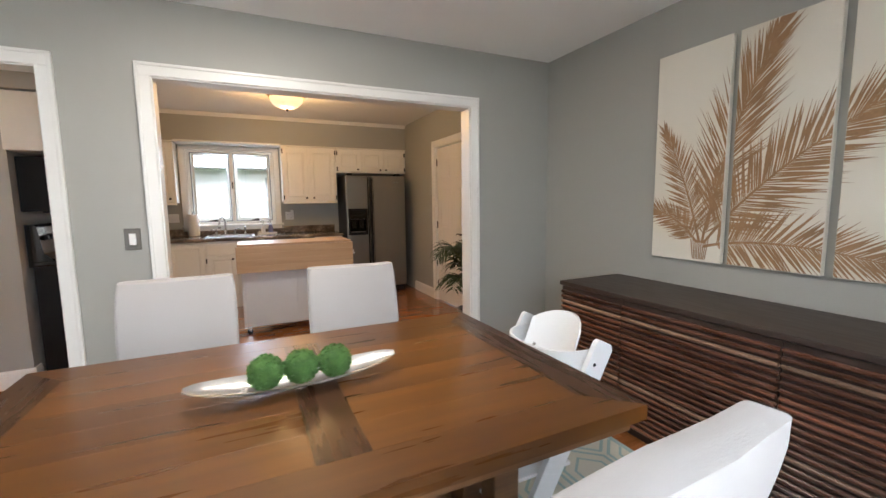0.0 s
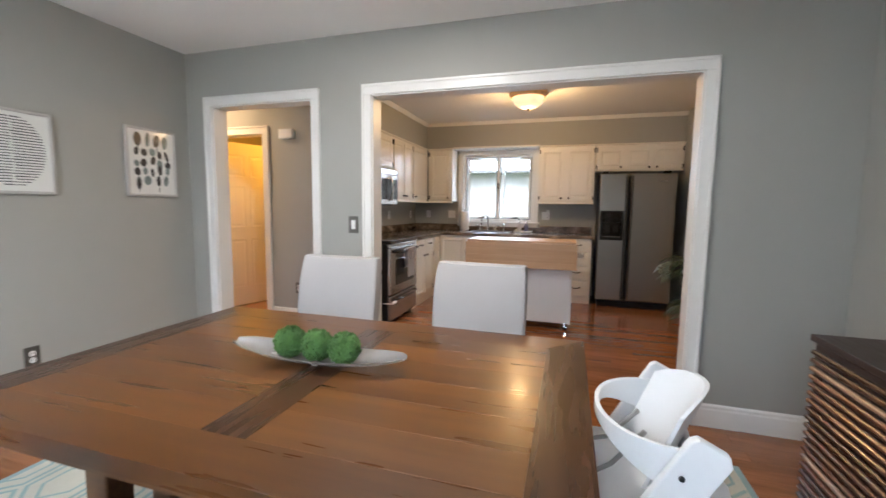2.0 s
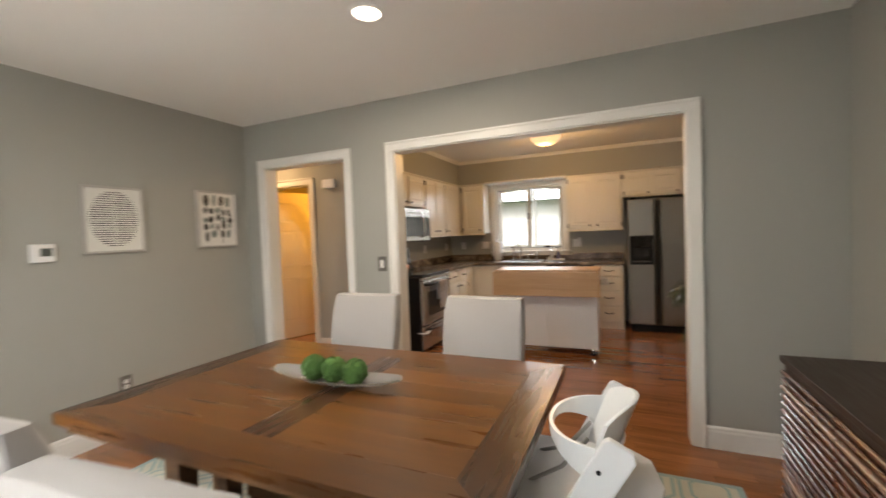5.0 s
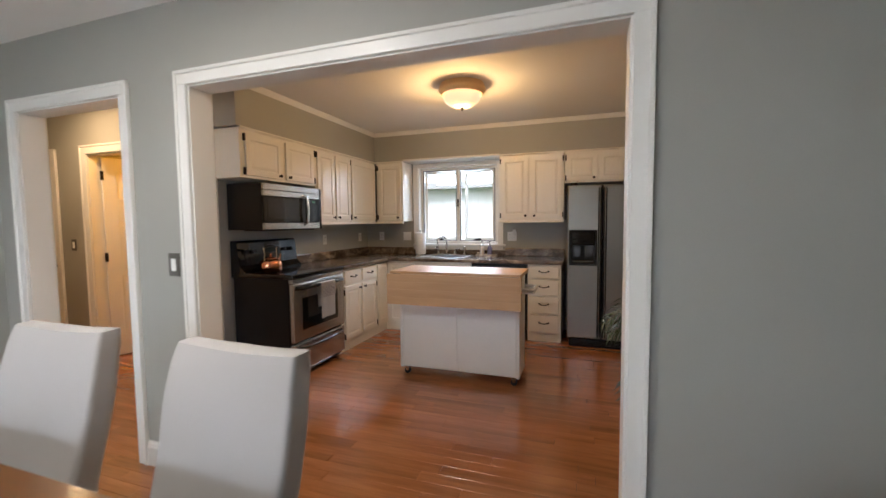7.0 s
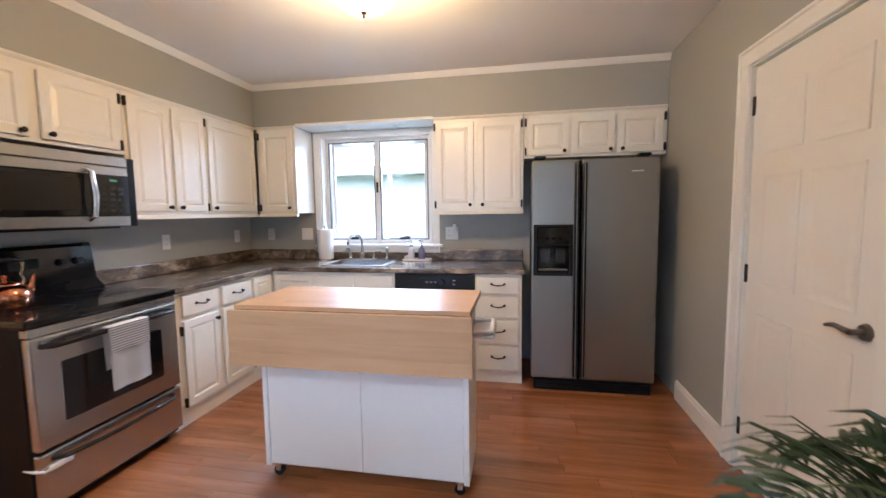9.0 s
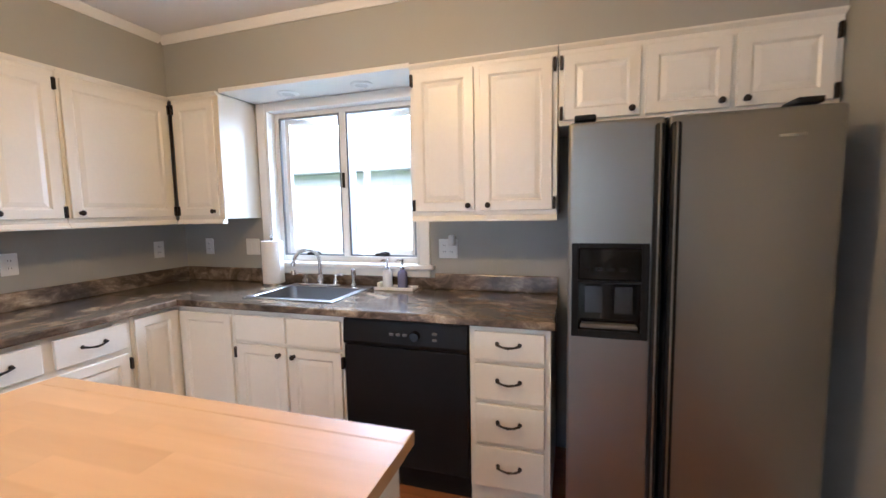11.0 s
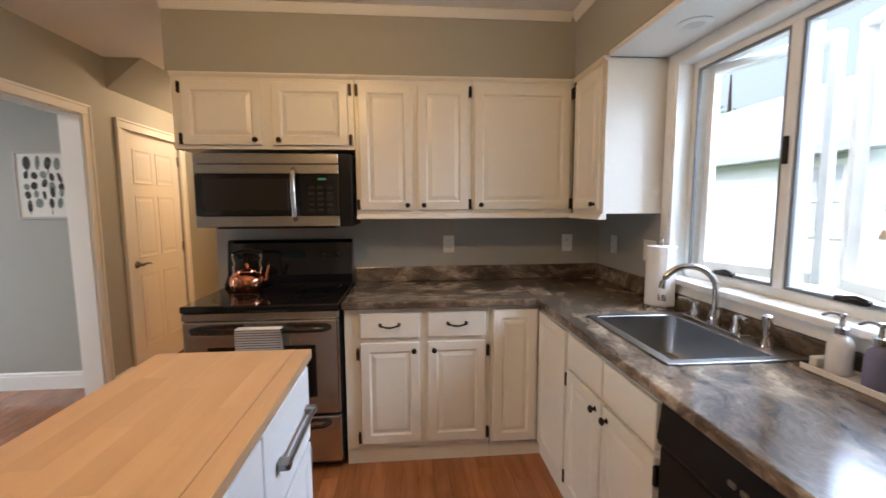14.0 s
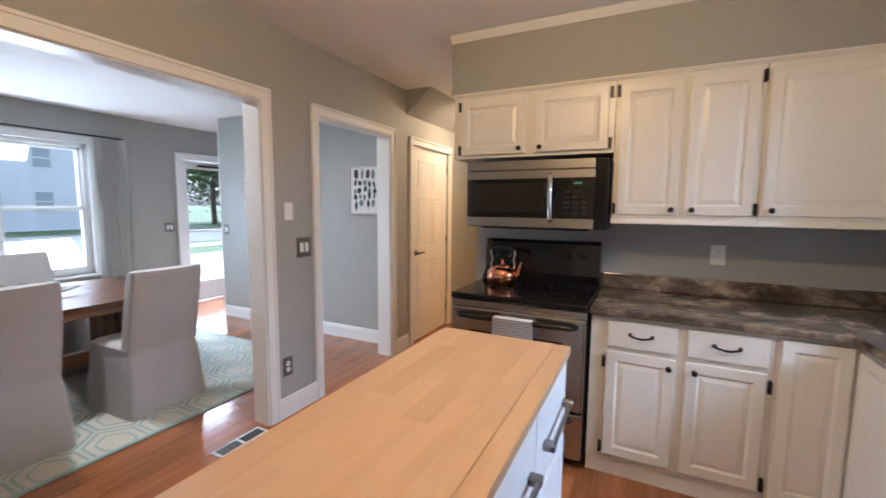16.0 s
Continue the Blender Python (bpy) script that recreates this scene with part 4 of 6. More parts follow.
part("door_window", box(1.004, 1.255, 1.394, 1.0085, 1.705, 1.570, 0.002), surface("dark_mesh_window", (0.02, 0.018, 0.016), 0.18), mw)
part("control_panel", box(0.985, 1.768, 1.366, 1.006, 1.982, 1.592, 0.003), black_gloss, mw)
part("handle", tube([(1.000, 1.742, 1.345), (1.040, 1.744, 1.362), (1.054, 1.745, 1.48), (1.040, 1.744, 1.605), (1.000, 1.742, 1.622)], 0.015, 12), chrome, mw, "curved steel handle", smooth=True)
part("display", box(1.0045, 1.870, 1.560, 1.0075, 1.912, 1.572), glow("green_display", (0.02, 0.09, 0.04), 0.3), mw, "small green clock display")
keypad = surface("dim_keypad_print", (0.022, 0.022, 0.022), 0.2)
for i in range(5):
    for j in range(3):
        part("key", box(1.0045, 1.815 + j * 0.05, 1.388 + i * 0.031, 1.0072, 1.845 + j * 0.05, 1.402 + i * 0.031), keypad, mw)

# ---- refrigerator ----
FX0, FX1, FS, FY = 3.392, 4.270, 3.737, 3.0
fr = thing("refrigerator", (3.83, 3.35, 0), "stainless side-by-side refrigerator with black water dispenser", "refrigerator")
part("body", box(FX0 + 0.006, FY + 0.075, 0.05, FX1 - 0.006, N_Y - 0.03, 1.735, 0.006), black_plastic, fr, "dark grey cabinet sides")
part("kick_grille", joined(box(FX0 + 0.02, FY + 0.02, 0.0, FX1 - 0.02, FY + 0.10, 0.085), *[box(FX0 + 0.04, FY + 0.008, 0.02 + 0.014 * i, FX1 - 0.04, FY + 0.022, 0.027 + 0.014 * i) for i in range(4)]), black_plastic, fr)
VX0, VX1, VZ0, VZ1 = FX0 + 0.016, FS - 0.048, 0.880, 1.258
fdoor = box(FX0, FY, 0.095, FS - 0.004, FY + 0.068, 1.728, 0.014, 3)
fdoor.normal_update()
front = max(fdoor.faces, key=lambda q: -q.normal.y * q.calc_area())
bmesh.ops.inset_region(fdoor, faces=[front], thickness=0.01)
for v in front.verts:
    v.co.x = VX0 + 0.012 if v.co.x < (VX0 + VX1) / 2 else VX1 - 0.012
    v.co.z = VZ0 + 0.012 if v.co.z < (VZ0 + VZ1) / 2 else VZ1 - 0.012
bmesh.ops.inset_region(fdoor, faces=[front], thickness=0.0005)
for v in front.verts:
    v.co.y += 0.058
d1 = part("freezer_door", fdoor, steel, fr)
d2 = part("fridge_door", box(FS + 0.004, FY, 0.095, FX1, FY + 0.068, 1.728, 0.014, 3), steel, fr)
for par, x in ((d1, FS - 0.026), (d2, FS + 0.026)):
    part("handle", joined(box(x - 0.017, FY - 0.032, 0.12, x + 0.017, FY + 0.005, 1.70, 0.012, 3)), black_plastic, par, "long black handle", smooth=True)
    part("handle_trim", box(x - 0.004, FY - 0.035, 0.12, x + 0.004, FY - 0.029, 1.70, 0.002), steel, par)
VM = 1.112
dp = part("dispenser", joined(box(VX0, FY - 0.008, VZ0, VX0 + 0.026, FY + 0.002, VZ1, 0.003), box(VX1 - 0.026, FY - 0.008, VZ0, VX1, FY + 0.002, VZ1, 0.003), box(VX0 + 0.026, FY - 0.008, VZ1 - 0.02, VX1 - 0.026, FY + 0.002, VZ1, 0.003), box(VX0 + 0.026, FY - 0.008, VZ0, VX1 - 0.026, FY + 0.002, VZ0 + 0.03, 0.003)), black_plastic, d1, "black ice and water dispenser frame")
part("dispenser_panel", box(VX0 + 0.026, FY - 0.004, VM, VX1 - 0.026, FY + 0.03, VZ1 - 0.02, 0.003), black_gloss, d1, "glossy black control panel")
part("dispenser_lip", box(VX0 + 0.027, FY - 0.010, VM - 0.012, VX1 - 0.027, FY + 0.03, VM - 0.001, 0.003), black_plastic, dp)
part("dispenser_recess", joined(box(VX0 + 0.0125, FY + 0.050, VZ0 + 0.013, VX1 - 0.0125, FY + 0.0575, VM), box(VX0 + 0.0125, FY + 0.003, VZ0 + 0.013, VX0 + 0.027, FY + 0.05, VM), box(VX1 - 0.027, FY + 0.003, VZ0 + 0.013, VX1 - 0.0125, FY + 0.05, VM), box(VX0 + 0.027, FY + 0.003, VZ0 + 0.013, VX1 - 0.027, FY + 0.05, VZ0 + 0.034)), black_gloss, d1, "dark recess")
for i in range(4):
    part("button", box(VX0 + 0.042 + i * 0.045, FY - 0.0065, 1.150, VX0 + 0.068 + i * 0.045, FY - 0.003, 1.162, 0.002), black_plastic, d1)
part("drip_tray", box(VX0 + 0.034, FY - 0.002, VZ0 + 0.036, VX1 - 0.034, FY + 0.045, VZ0 + 0.052, 0.004), surface("grey_tray", (0.10, 0.10, 0.10), 0.25), d1, "grey drip tray")
smoked = surface("brown_smoked_plastic", (0.012, 0.009, 0.007), 0.22)
for x in (VX0 + 0.085, VX1 - 0.085):
    part("paddle", prism([(FY + 0.030, VM - 0.03), (FY + 0.038, VM - 0.03), (FY + 0.026, VM - 0.135), (FY + 0.016, VM - 0.135)], x - 0.033, x + 0.033, "x"), smoked, d1, "smoked plastic paddle")
for x in (FX0 + 0.07, FX1 - 0.09):
    part("hinge_cover", box(x - 0.05, FY + 0.012, 1.735, x + 0.03, FY + 0.13, 1.757, 0.006, 2), black_plastic, fr)
part("badge", box(FX1 - 0.19, FY - 0.003, 1.625, FX1 - 0.11, FY + 0.001, 1.636, 0.001), chrome, d2, "small chrome badge")

# ---- dining room ----
# table
TZ, TX0, TX1, TY0, TY1 = 0.755, 1.385, 3.10, -2.125, -1.008
tb = thing("dining_table", (2.24, -1.57, 0), "walnut-stained plank dining table on trestle legs", "table")
th = 0.045


def board(outline, mat, name="tabletop_board"):
    return part(name, prism(outline, TZ - th, TZ, "z", 0.0003), mat, tb)


bw = 0.135
e = 0.0003
board([(TX0, TY0), (TX1, TY0), (TX1 - bw + e, TY0 + bw - e), (TX0 + bw - e, TY0 + bw - e)], table_wood)
board([(TX0, TY1), (TX0 + bw - e, TY1 - bw + e), (TX1 - bw + e, TY1 - bw + e), (TX1, TY1)], table_wood)
board([(TX0, TY0 + 0.001), (TX0 + bw - e, TY0 + bw), (TX0 + bw - e, TY1 - bw), (TX0, TY1 - 0.001)], table_wood_y)
board([(TX1, TY0 + 0.001), (TX1, TY1 - 0.001), (TX1 - bw + e, TY1 - bw), (TX1 - bw + e, TY0 + bw)], table_wood_y)
MX0, MX1 = 2.215, 2.345
board([(MX0, TY0 + bw), (MX1, TY0 + bw), (MX1, TY1 - bw), (MX0, TY1 - bw)], table_wood_y)
for x0, x1 in ((TX0 + bw, MX0 - e), (MX1 + e, TX1 - bw)):
    n, yy = 6, TY0 + bw
    step = (TY1 - TY0 - 2 * bw) / n
    for i in range(n):
        board([(x0, yy + i * step + e), (x1, yy + i * step + e), (x1, yy + (i + 1) * step - e), (x0, yy + (i + 1) * step - e)], table_wood)
part("apron", joined(box(TX0 + 0.03, TY0 + 0.03, TZ - 0.085, TX1 - 0.03, TY0 + 0.055, TZ - th - 0.001, 0.002), box(TX0 + 0.03, TY1 - 0.055, TZ - 0.085, TX1 - 0.03, TY1 - 0.03, TZ - th - 0.001, 0.002), box(TX0 + 0.03, TY0 + 0.055, TZ - 0.085, TX0 + 0.055, TY1 - 0.055, TZ - th - 0.001, 0.002), box(TX1 - 0.055, TY0 + 0.055, TZ - 0.085, TX1 - 0.03, TY1 - 0.055, TZ - th - 0.001, 0.002)), table_edge, tb)
for x in (1.70, 2.78):
    for y in (-1.86, -1.66, -1.47, -1.27):
        part("leg", box(x - 0.045, y - 0.04, 0.085, x + 0.045, y + 0.04, TZ - 0.10, 0.004), table_edge, tb)
    part("foot", box(x - 0.06, -2.0, 0.012, x + 0.06, -1.13, 0.085, 0.006, 2), table_edge, tb)
    part("trestle_head", box(x - 0.05, -1.98, TZ - 0.10, x + 0.05, -1.15, TZ - th - 0.002, 0.004), table_edge, tb)
part("stretcher", box(1.745, -1.60, 0.20, 2.735, -1.53, 0.30, 0.004), table_edge, tb)


# slipcovered chairs
def wrinkled(bm, seed, amount, cuts=1):
    """Splits a form and presses soft folds into it."""
    if cuts:
        bmesh.ops.subdivide_edges(bm, edges=bm.edges[:], cuts=cuts, use_grid_fill=True)
    for v in bm.verts:
        p = v.co
        d = noise.noise(Vector((p.x * 7 + seed, p.y * 7, p.z * 3.2))) + 0.5 * noise.noise(Vector((p.x * 17, p.y * 17 + seed, p.z * 7)))
        v.co = p + Vector((0, 1, 0)) * d * amount + Vector((1, 0, 0)) * d * amount * 0.5
    return bm


def loft(sections):
    """Skins equal rings of points."""
    bm = bmesh.new()
    rings = [[bm.verts.new(p) for p in s] for s in sections]
    n = len(rings[0])
    for a, b in zip(rings, rings[1:]):
        for i in range(n):
            bm.faces.new((a[i], a[(i + 1) % n], b[(i + 1) % n], b[i]))
    bm.faces.new(rings[0][::-1])
    bm.faces.new(rings[-1])
    bmesh.ops.recalc_face_normals(bm, faces=bm.faces[:])
    return bm


def rounded(cx, cy, hx, hy, r, z, k=4, lean=0.0):
    pts = []
    for sx, sy, a0 in ((1, 1, 0), (-1, 1, 90), (-1, -1, 180), (1, -1, 270)):
        for i in range(k):
            a = radians(a0 + 90 * i / (k - 1))
            pts.append((cx + sx * (hx - r) + r * math.cos(a), cy + sy * (hy - r) + r * math.sin(a), z))
        # points along the next side, for folds
        nx, ny = {0: (-1, 1), 90: (-1, -1), 180: (1, -1), 270: (1, 1)}[a0]
        end = (cx + nx * (hx - r) + (r * math.cos(radians(a0 + 90))), cy + ny * (hy - r) + (r * math.sin(radians(a0 + 90))), z)
        last = pts[-1]
        for f in (0.2, 0.4, 0.6, 0.8):
            pts.append(tuple(last[j] + (end[j] - last[j]) * f for j in range(3)))
    return pts


def slip_chair(seed, label):
    """A chair in a loose cover, built about the origin with its back towards +y."""
    c = thing("dining_chair", (0, 0, 0), label, "chair", "slipcovered dining chairs")
    W = 0.231
    secs = []
    for i in range(13):
        z = 0.44 + i * 0.552 / 12
        f = i / 12
        yc = 0.172 + 0.118 * f
        hy = 0.050 - 0.008 * f
        if i == 12:
            secs.append(rounded(0, yc, W - 0.005, hy - 0.006, 0.016, z + 0.003))
        else:
            secs.append(rounded(0, yc, W + 0.003 * math.sin(f * 3), hy, 0.018, z))
    secs.append(rounded(0, 0.290, W - 0.022, 0.020, 0.010, 1.001))
    back = wrinkled(loft(secs), seed, 0.012, 0)
    for v in back.verts:
        if v.co.z > 0.90:
            v.co.z -= 0.006 * (v.co.z - 0.90) / 0.1 * max(0.0, 1 - (v.co.x / W) ** 2)
    part("backrest", back, linen, c, smooth=True)
    secs = [rounded(0, -0.01, W + 0.004, 0.235, 0.04, z) for z in (0.37, 0.41, 0.45, 0.47)] + [rounded(0, -0.01, W - 0.02, 0.215, 0.04, 0.487), rounded(0, -0.01, W - 0.09, 0.15, 0.04, 0.494)]
    part("seat", wrinkled(loft(secs), seed + 9, 0.004, 0), linen, c, smooth=True)
    secs = []
    for i in range(8):
        z = 0.012 + i * 0.052
        k = 1 - i / 8
        secs.append([(x, y, q) for x, y, q in rounded(0, -0.005, W + 0.006 + 0.024 * k, 0.240 + 0.034 * k, 0.03, z)])
    secs.append(rounded(0, -0.005, W, 0.232, 0.03, 0.43))
    part("skirt", wrinkled(loft(secs), seed + 4, 0.011, 0), linen, c, "loose cotton skirt reaching the rug", smooth=True)
    return c


ch = slip_chair(1.0, "high-backed dining chair in a loose white cotton slipcover")
ch.matrix_basis = pose(1.815, -0.945, 0.0, 0, 0, 2)
copy_thing(ch, pose(2.60, -0.945, 0.0, 0, 0, -1.5))
copy_thing(ch, pose(1.950, -2.24, 0.0, 0, 0, 185))
copy_thing(ch, pose(2.602, -2.262, 0.0, 0, 0, 185))

# boat-shaped dish with moss balls
DXC, DYC = 2.235, -1.552
dish = thing("boat_dish", (DXC, DYC, TZ), "long silver boat-shaped dish on the dining table", "dish")
silver = surface("hammered_silver", (0.70, 0.69, 0.67), 0.24, 0.6, 0.04, 14, 120, 0.03)
bm = bmesh.new()
NL, NW = 26, 9
grid = []
for i in range(NL + 1):
    u = -1 + 2 * i / NL
    w = 0.062 * math.sqrt(max(0.0, 1 - abs(u) ** 2.6)) + 0.014
    rise = 0.042 * abs(u) ** 2.4
    row = []
    for j in range(NW):
        v = -1 + 2 * j / (NW - 1)
        row.append(bm.verts.new((DXC + 0.318 * u, DYC + 0.05 * 0.7 * u * 0.318 + w * v, TZ + 0.0045 + rise + 0.034 * abs(v) ** 2.2 * (0.35 + 0.65 * (1 - abs(u) ** 3)))))
    grid.append(row)
for a, b in zip(grid, grid[1:]):
    for j in range(NW - 1):
        bm.faces.new((a[j], b[j], b[j + 1], a[j + 1]))
bmesh.ops.solidify(bm, geom=bm.faces[:], thickness=0.004)
part("dish_shell", bm, silver, dish, smooth=True)
part("dish_foot", rod((DXC, DYC, TZ), (DXC, DYC, TZ + 0.0035), 0.018, 0.018), silver, dish)
moss = surface("green_moss", (0.075, 0.16, 0.035), 0.95, 0, 0.35, 30, 220, 0.5)


def moss_ball(c, r, seed):
    bm = bmesh.new()
    bmesh.ops.create_icosphere(bm, subdivisions=4, radius=r)
    for v in bm.verts:
        n = v.co.normalized()
        v.co = n * (r * (1 + 0.07 * noise.noise(n * 7 + Vector((seed, 0, 0))) + 0.05 * noise.noise(n * 23)))
    # short tufts
    rg = random.Random(seed)
    for _ in range(420):
        n = Vector((rg.gauss(0, 1), rg.gauss(0, 1), rg.gauss(0, 1))).normalized()
        t = n.orthogonal().normalized()
        t = (Matrix.Rotation(rg.random() * 6.28, 3, n) @ t) * r * 0.10
        p = n * r * 0.97
        vs = [bm.verts.new(p - t), bm.verts.new(p + t), bm.verts.new(p + n * r * 0.16 + t * 0.8)]
        bm.faces.new(vs)
    bm.transform(Matrix.Translation(c))
    return bm


for i, x in enumerate((DXC - 0.100, DXC + 0.004, DXC + 0.108)):
    solid("moss_ball", moss_ball((x, DYC, TZ + 0.066), 0.051, 3.0 + i), moss, "round ball of green preserved moss in the dish", "ornament", "", True, "moss balls")

# rug with a woven lattice
RX0, RX1, RY0, RY1 = 0.577, 3.885, -3.00, -0.415
rug = thing("area_rug", (2.2, -1.7, 0), "cream area rug with teal hexagon lattice under the table", "rug")
cream = surface("cream_wool", (0.56, 0.54, 0.45), 0.95, 0, 0.10, 6, 260, 0.4)
teal = surface("teal_wool", (0.31, 0.41, 0.40), 0.95, 0, 0.12, 6, 260, 0.4)
part("woven_field", box(RX0 + 0.03, RY0 + 0.03, 0.0005, RX1 - 0.03, RY1 - 0.03, 0.0095), cream, rug)
part("border", joined(box(RX0, RY0, 0.0005, RX1, RY0 + 0.03, 0.0105, 0.002), box(RX0, RY1 - 0.03, 0.0005, RX1, RY1, 0.0105, 0.002), box(RX0, RY0 + 0.03, 0.0005, RX0 + 0.03, RY1 - 0.03, 0.0105, 0.002), box(RX1 - 0.03, RY0 + 0.03, 0.0005, RX1, RY1 - 0.03, 0.0105, 0.002)), teal, rug, "teal bound edge")
bm = bmesh.new()


def strip(p, q, w, z=0.0108):
    p, q = Vector(p), Vector(q)
    def inside(a):
        return RX0 + 0.03 <= a.x <= RX1 - 0.03 and RY0 + 0.03 <= a.y <= RY1 - 0.03
    n = 8
    ok = [i for i in range(n + 1) if inside(p.lerp(q, i / n))]
    if len(ok) < 2:
        return
    a, b = p.lerp(q, ok[0] / n), p.lerp(q, ok[-1] / n)
    d = (b - a).normalized()
    s = Vector((-d.y, d.x)) * w / 2
    a, b = a - d * w * 0.3, b + d * w * 0.3
    bm.faces.new([bm.verts.new((v.x, v.y, z)) for v in (a - s, b - s, b + s, a + s)])


HW, HH = 0.30, 0.46
row, laid = 0, set()
yy = RY0 - HH
while yy < RY1 + HH:
    xx = RX0 - HW + (HW / 2 if row % 2 else 0)
    while xx < RX1 + HW:
        for k, w in ((0.89, 0.017), (0.56, 0.014)):
            hexa = [(xx + k * HW / 2 * sx, yy + k * HH / 2 * sy) for sx, sy in ((0, 1), (1, 0.42), (1, -0.42), (0, -1), (-1, -0.42), (-1, 0.42))]
            for i in range(6):
                p, q = hexa[i], hexa[(i + 1) % 6]
                key = (round((p[0] + q[0]) * 40), round((p[1] + q[1]) * 40))
                if key not in laid:
                    laid.add(key)
                    strip(p, q, w, 0.0104 + 0.0003 * (i % 3))
        xx += HW
    yy += HH * 0.71
    row += 1
part("lattice", bm, teal, rug, "teal woven lattice")

# sideboard
sb = thing("sideboard", (4.2, -1.67, 0), "long espresso sideboard with horizontal slatted doors", "sideboard")
BX0, BY0, BY1, BZ = 3.945, -2.555, -0.795, 0.81
part("carcass", box(BX0 + 0.03, BY0 + 0.008, 0.07, 4.462, BY1 - 0.008, 0.783, 0.002), espresso_top, sb)
part("top", box(BX0 - 0.004, BY0, 0.784, 4.466, BY1, BZ, 0.003, 2), espresso_top, sb, "plain dark top")
part("plinth", box(BX0 + 0.07, BY0 + 0.05, 0.0, 4.44, BY1 - 0.05, 0.07), espresso_top, sb)
for y0, y1 in ((-1.288, BY1 - 0.012), (-2.043, -1.292), (BY0 + 0.012, -2.047)):
    d = part("door", box(BX0 + 0.012, y0, 0.078, BX0 + 0.029, y1, 0.778), espresso_top, sb)
    for i in range(21):
        z = 0.085 + i * 0.0325
        part("slat", box(BX0 - 0.006, y0 + 0.001, z, BX0 + 0.0125, y1 - 0.001, z + 0.0185, 0.005), espresso_pale if i in (7, 18) else espresso, d)
sides = joined(*[box(BX0 + 0.03, BY1 - 0.009, 0.085 + i * 0.0325, 4.455, BY1 - 0.001, 0.1025 + i * 0.0325) for i in range(21)])
part("side_slats", sides, espresso, sb)

# palm canvases: one motif over three panels
canvas = surface("ivory_canvas", (0.74, 0.70, 0.60), 0.85, 0, 0.03, 4, 400, 0.12)
palm_ink = surface("tan_palm_print", (0.32, 0.19, 0.095), 0.8, 0, 0.25, 9, 120, 0.05)
AX, AY, AZ0, AZ1 = 4.438, -1.08, 0.972, 2.178


def clip(poly, lo, hi, axis):
    for bound, keep in ((lo, 1), (hi, -1)):
        out = []
        for i, p in enumerate(poly):
            q = poly[(i + 1) % len(poly)]
            a, b = (p[axis] - bound) * keep, (q[axis] - bound) * keep
            if a >= 0:
                out.append(p)
            if a * b < 0:
                t = a / (a - b)
                out.append(tuple(p[j] + (q[j] - p[j]) * t for j in range(2)))
        poly = out
        if len(poly) < 3:
            return []
    return poly


rg = random.Random(11)
shapes = []


def frond(p0, p1, p2, length, n, spread, thin=0.011):
    thin, n = thin * 1.05, int(n * 1.1)
    P0, P1, P2 = Vector(p0), Vector(p1), Vector(p2)
    def at(t):
        return P0 * (1 - t) ** 2 + P1 * 2 * t * (1 - t) + P2 * t * t
    prev = at(0)
    for i in range(1, 25):
        cur = at(i / 24)
        d = (cur - prev).normalized()
        s = Vector((-d.y, d.x)) * (0.007 * (1.15 - i / 24))
        shapes.append([tuple(prev - s), tuple(cur - s), tuple(cur + s), tuple(prev + s)])
        prev = cur
    for i in range(n):
        t = 0.10 + 0.90 * i / (n - 1)
        base = at(t)
        d = (at(min(1, t + 0.02)) - at(t - 0.02)).normalized()
        for side in (-1, 1):
            a = radians(spread * (1 - 0.72 * t) + rg.uniform(-6, 6)) * side
            k = Vector((d.x * math.cos(a) - d.y * math.sin(a), d.x * math.sin(a) + d.y * math.cos(a)))
            L = length * (0.55 + 0.75 * math.sin(math.pi * min(1, t * 0.85 + 0.12))) * rg.uniform(0.82, 1.1) * (1 - 0.35 * t)
            s = Vector((-k.y, k.x)) * thin * 0.5 * rg.uniform(0.7, 1.2)
            m = base + k * L * 0.45
            tip = base + k * L
            shapes.append([tuple(base - s * 0.5), tuple(m - s), tuple(tip), tuple(m + s), tuple(base + s * 0.5)])


frond((0.305, 1.08), (0.22, 1.42), (0.06, 1.74), 0.165, 50, 66, 0.0085)
frond((0.34, 1.15), (0.44, 1.75), (0.66, 2.16), 0.285, 66, 48, 0.0095)
frond((0.33, 1.08), (0.62, 1.50), (1.25, 1.86), 0.27, 84, 62, 0.0105)
frond((0.33, 1.06), (0.68, 1.17), (1.30, 1.00), 0.20, 70, 74, 0.0105)
frond((0.29, 1.08), (0.17, 1.24), (-0.06, 1.29), 0.125, 34, 66, 0.0095)
frond((0.32, 1.08), (0.36, 1.35), (0.44, 1.58), 0.11, 24, 50, 0.008)
for k in range(9):
    x0, lean = 0.268 + 0.0085 * k, (k - 4) * 0.004
    shapes.append([(x0, 0.985), (x0 + 0.0065, 0.985), (x0 + 0.007 + lean, 1.10), (x0 + 0.001 + lean, 1.10)])
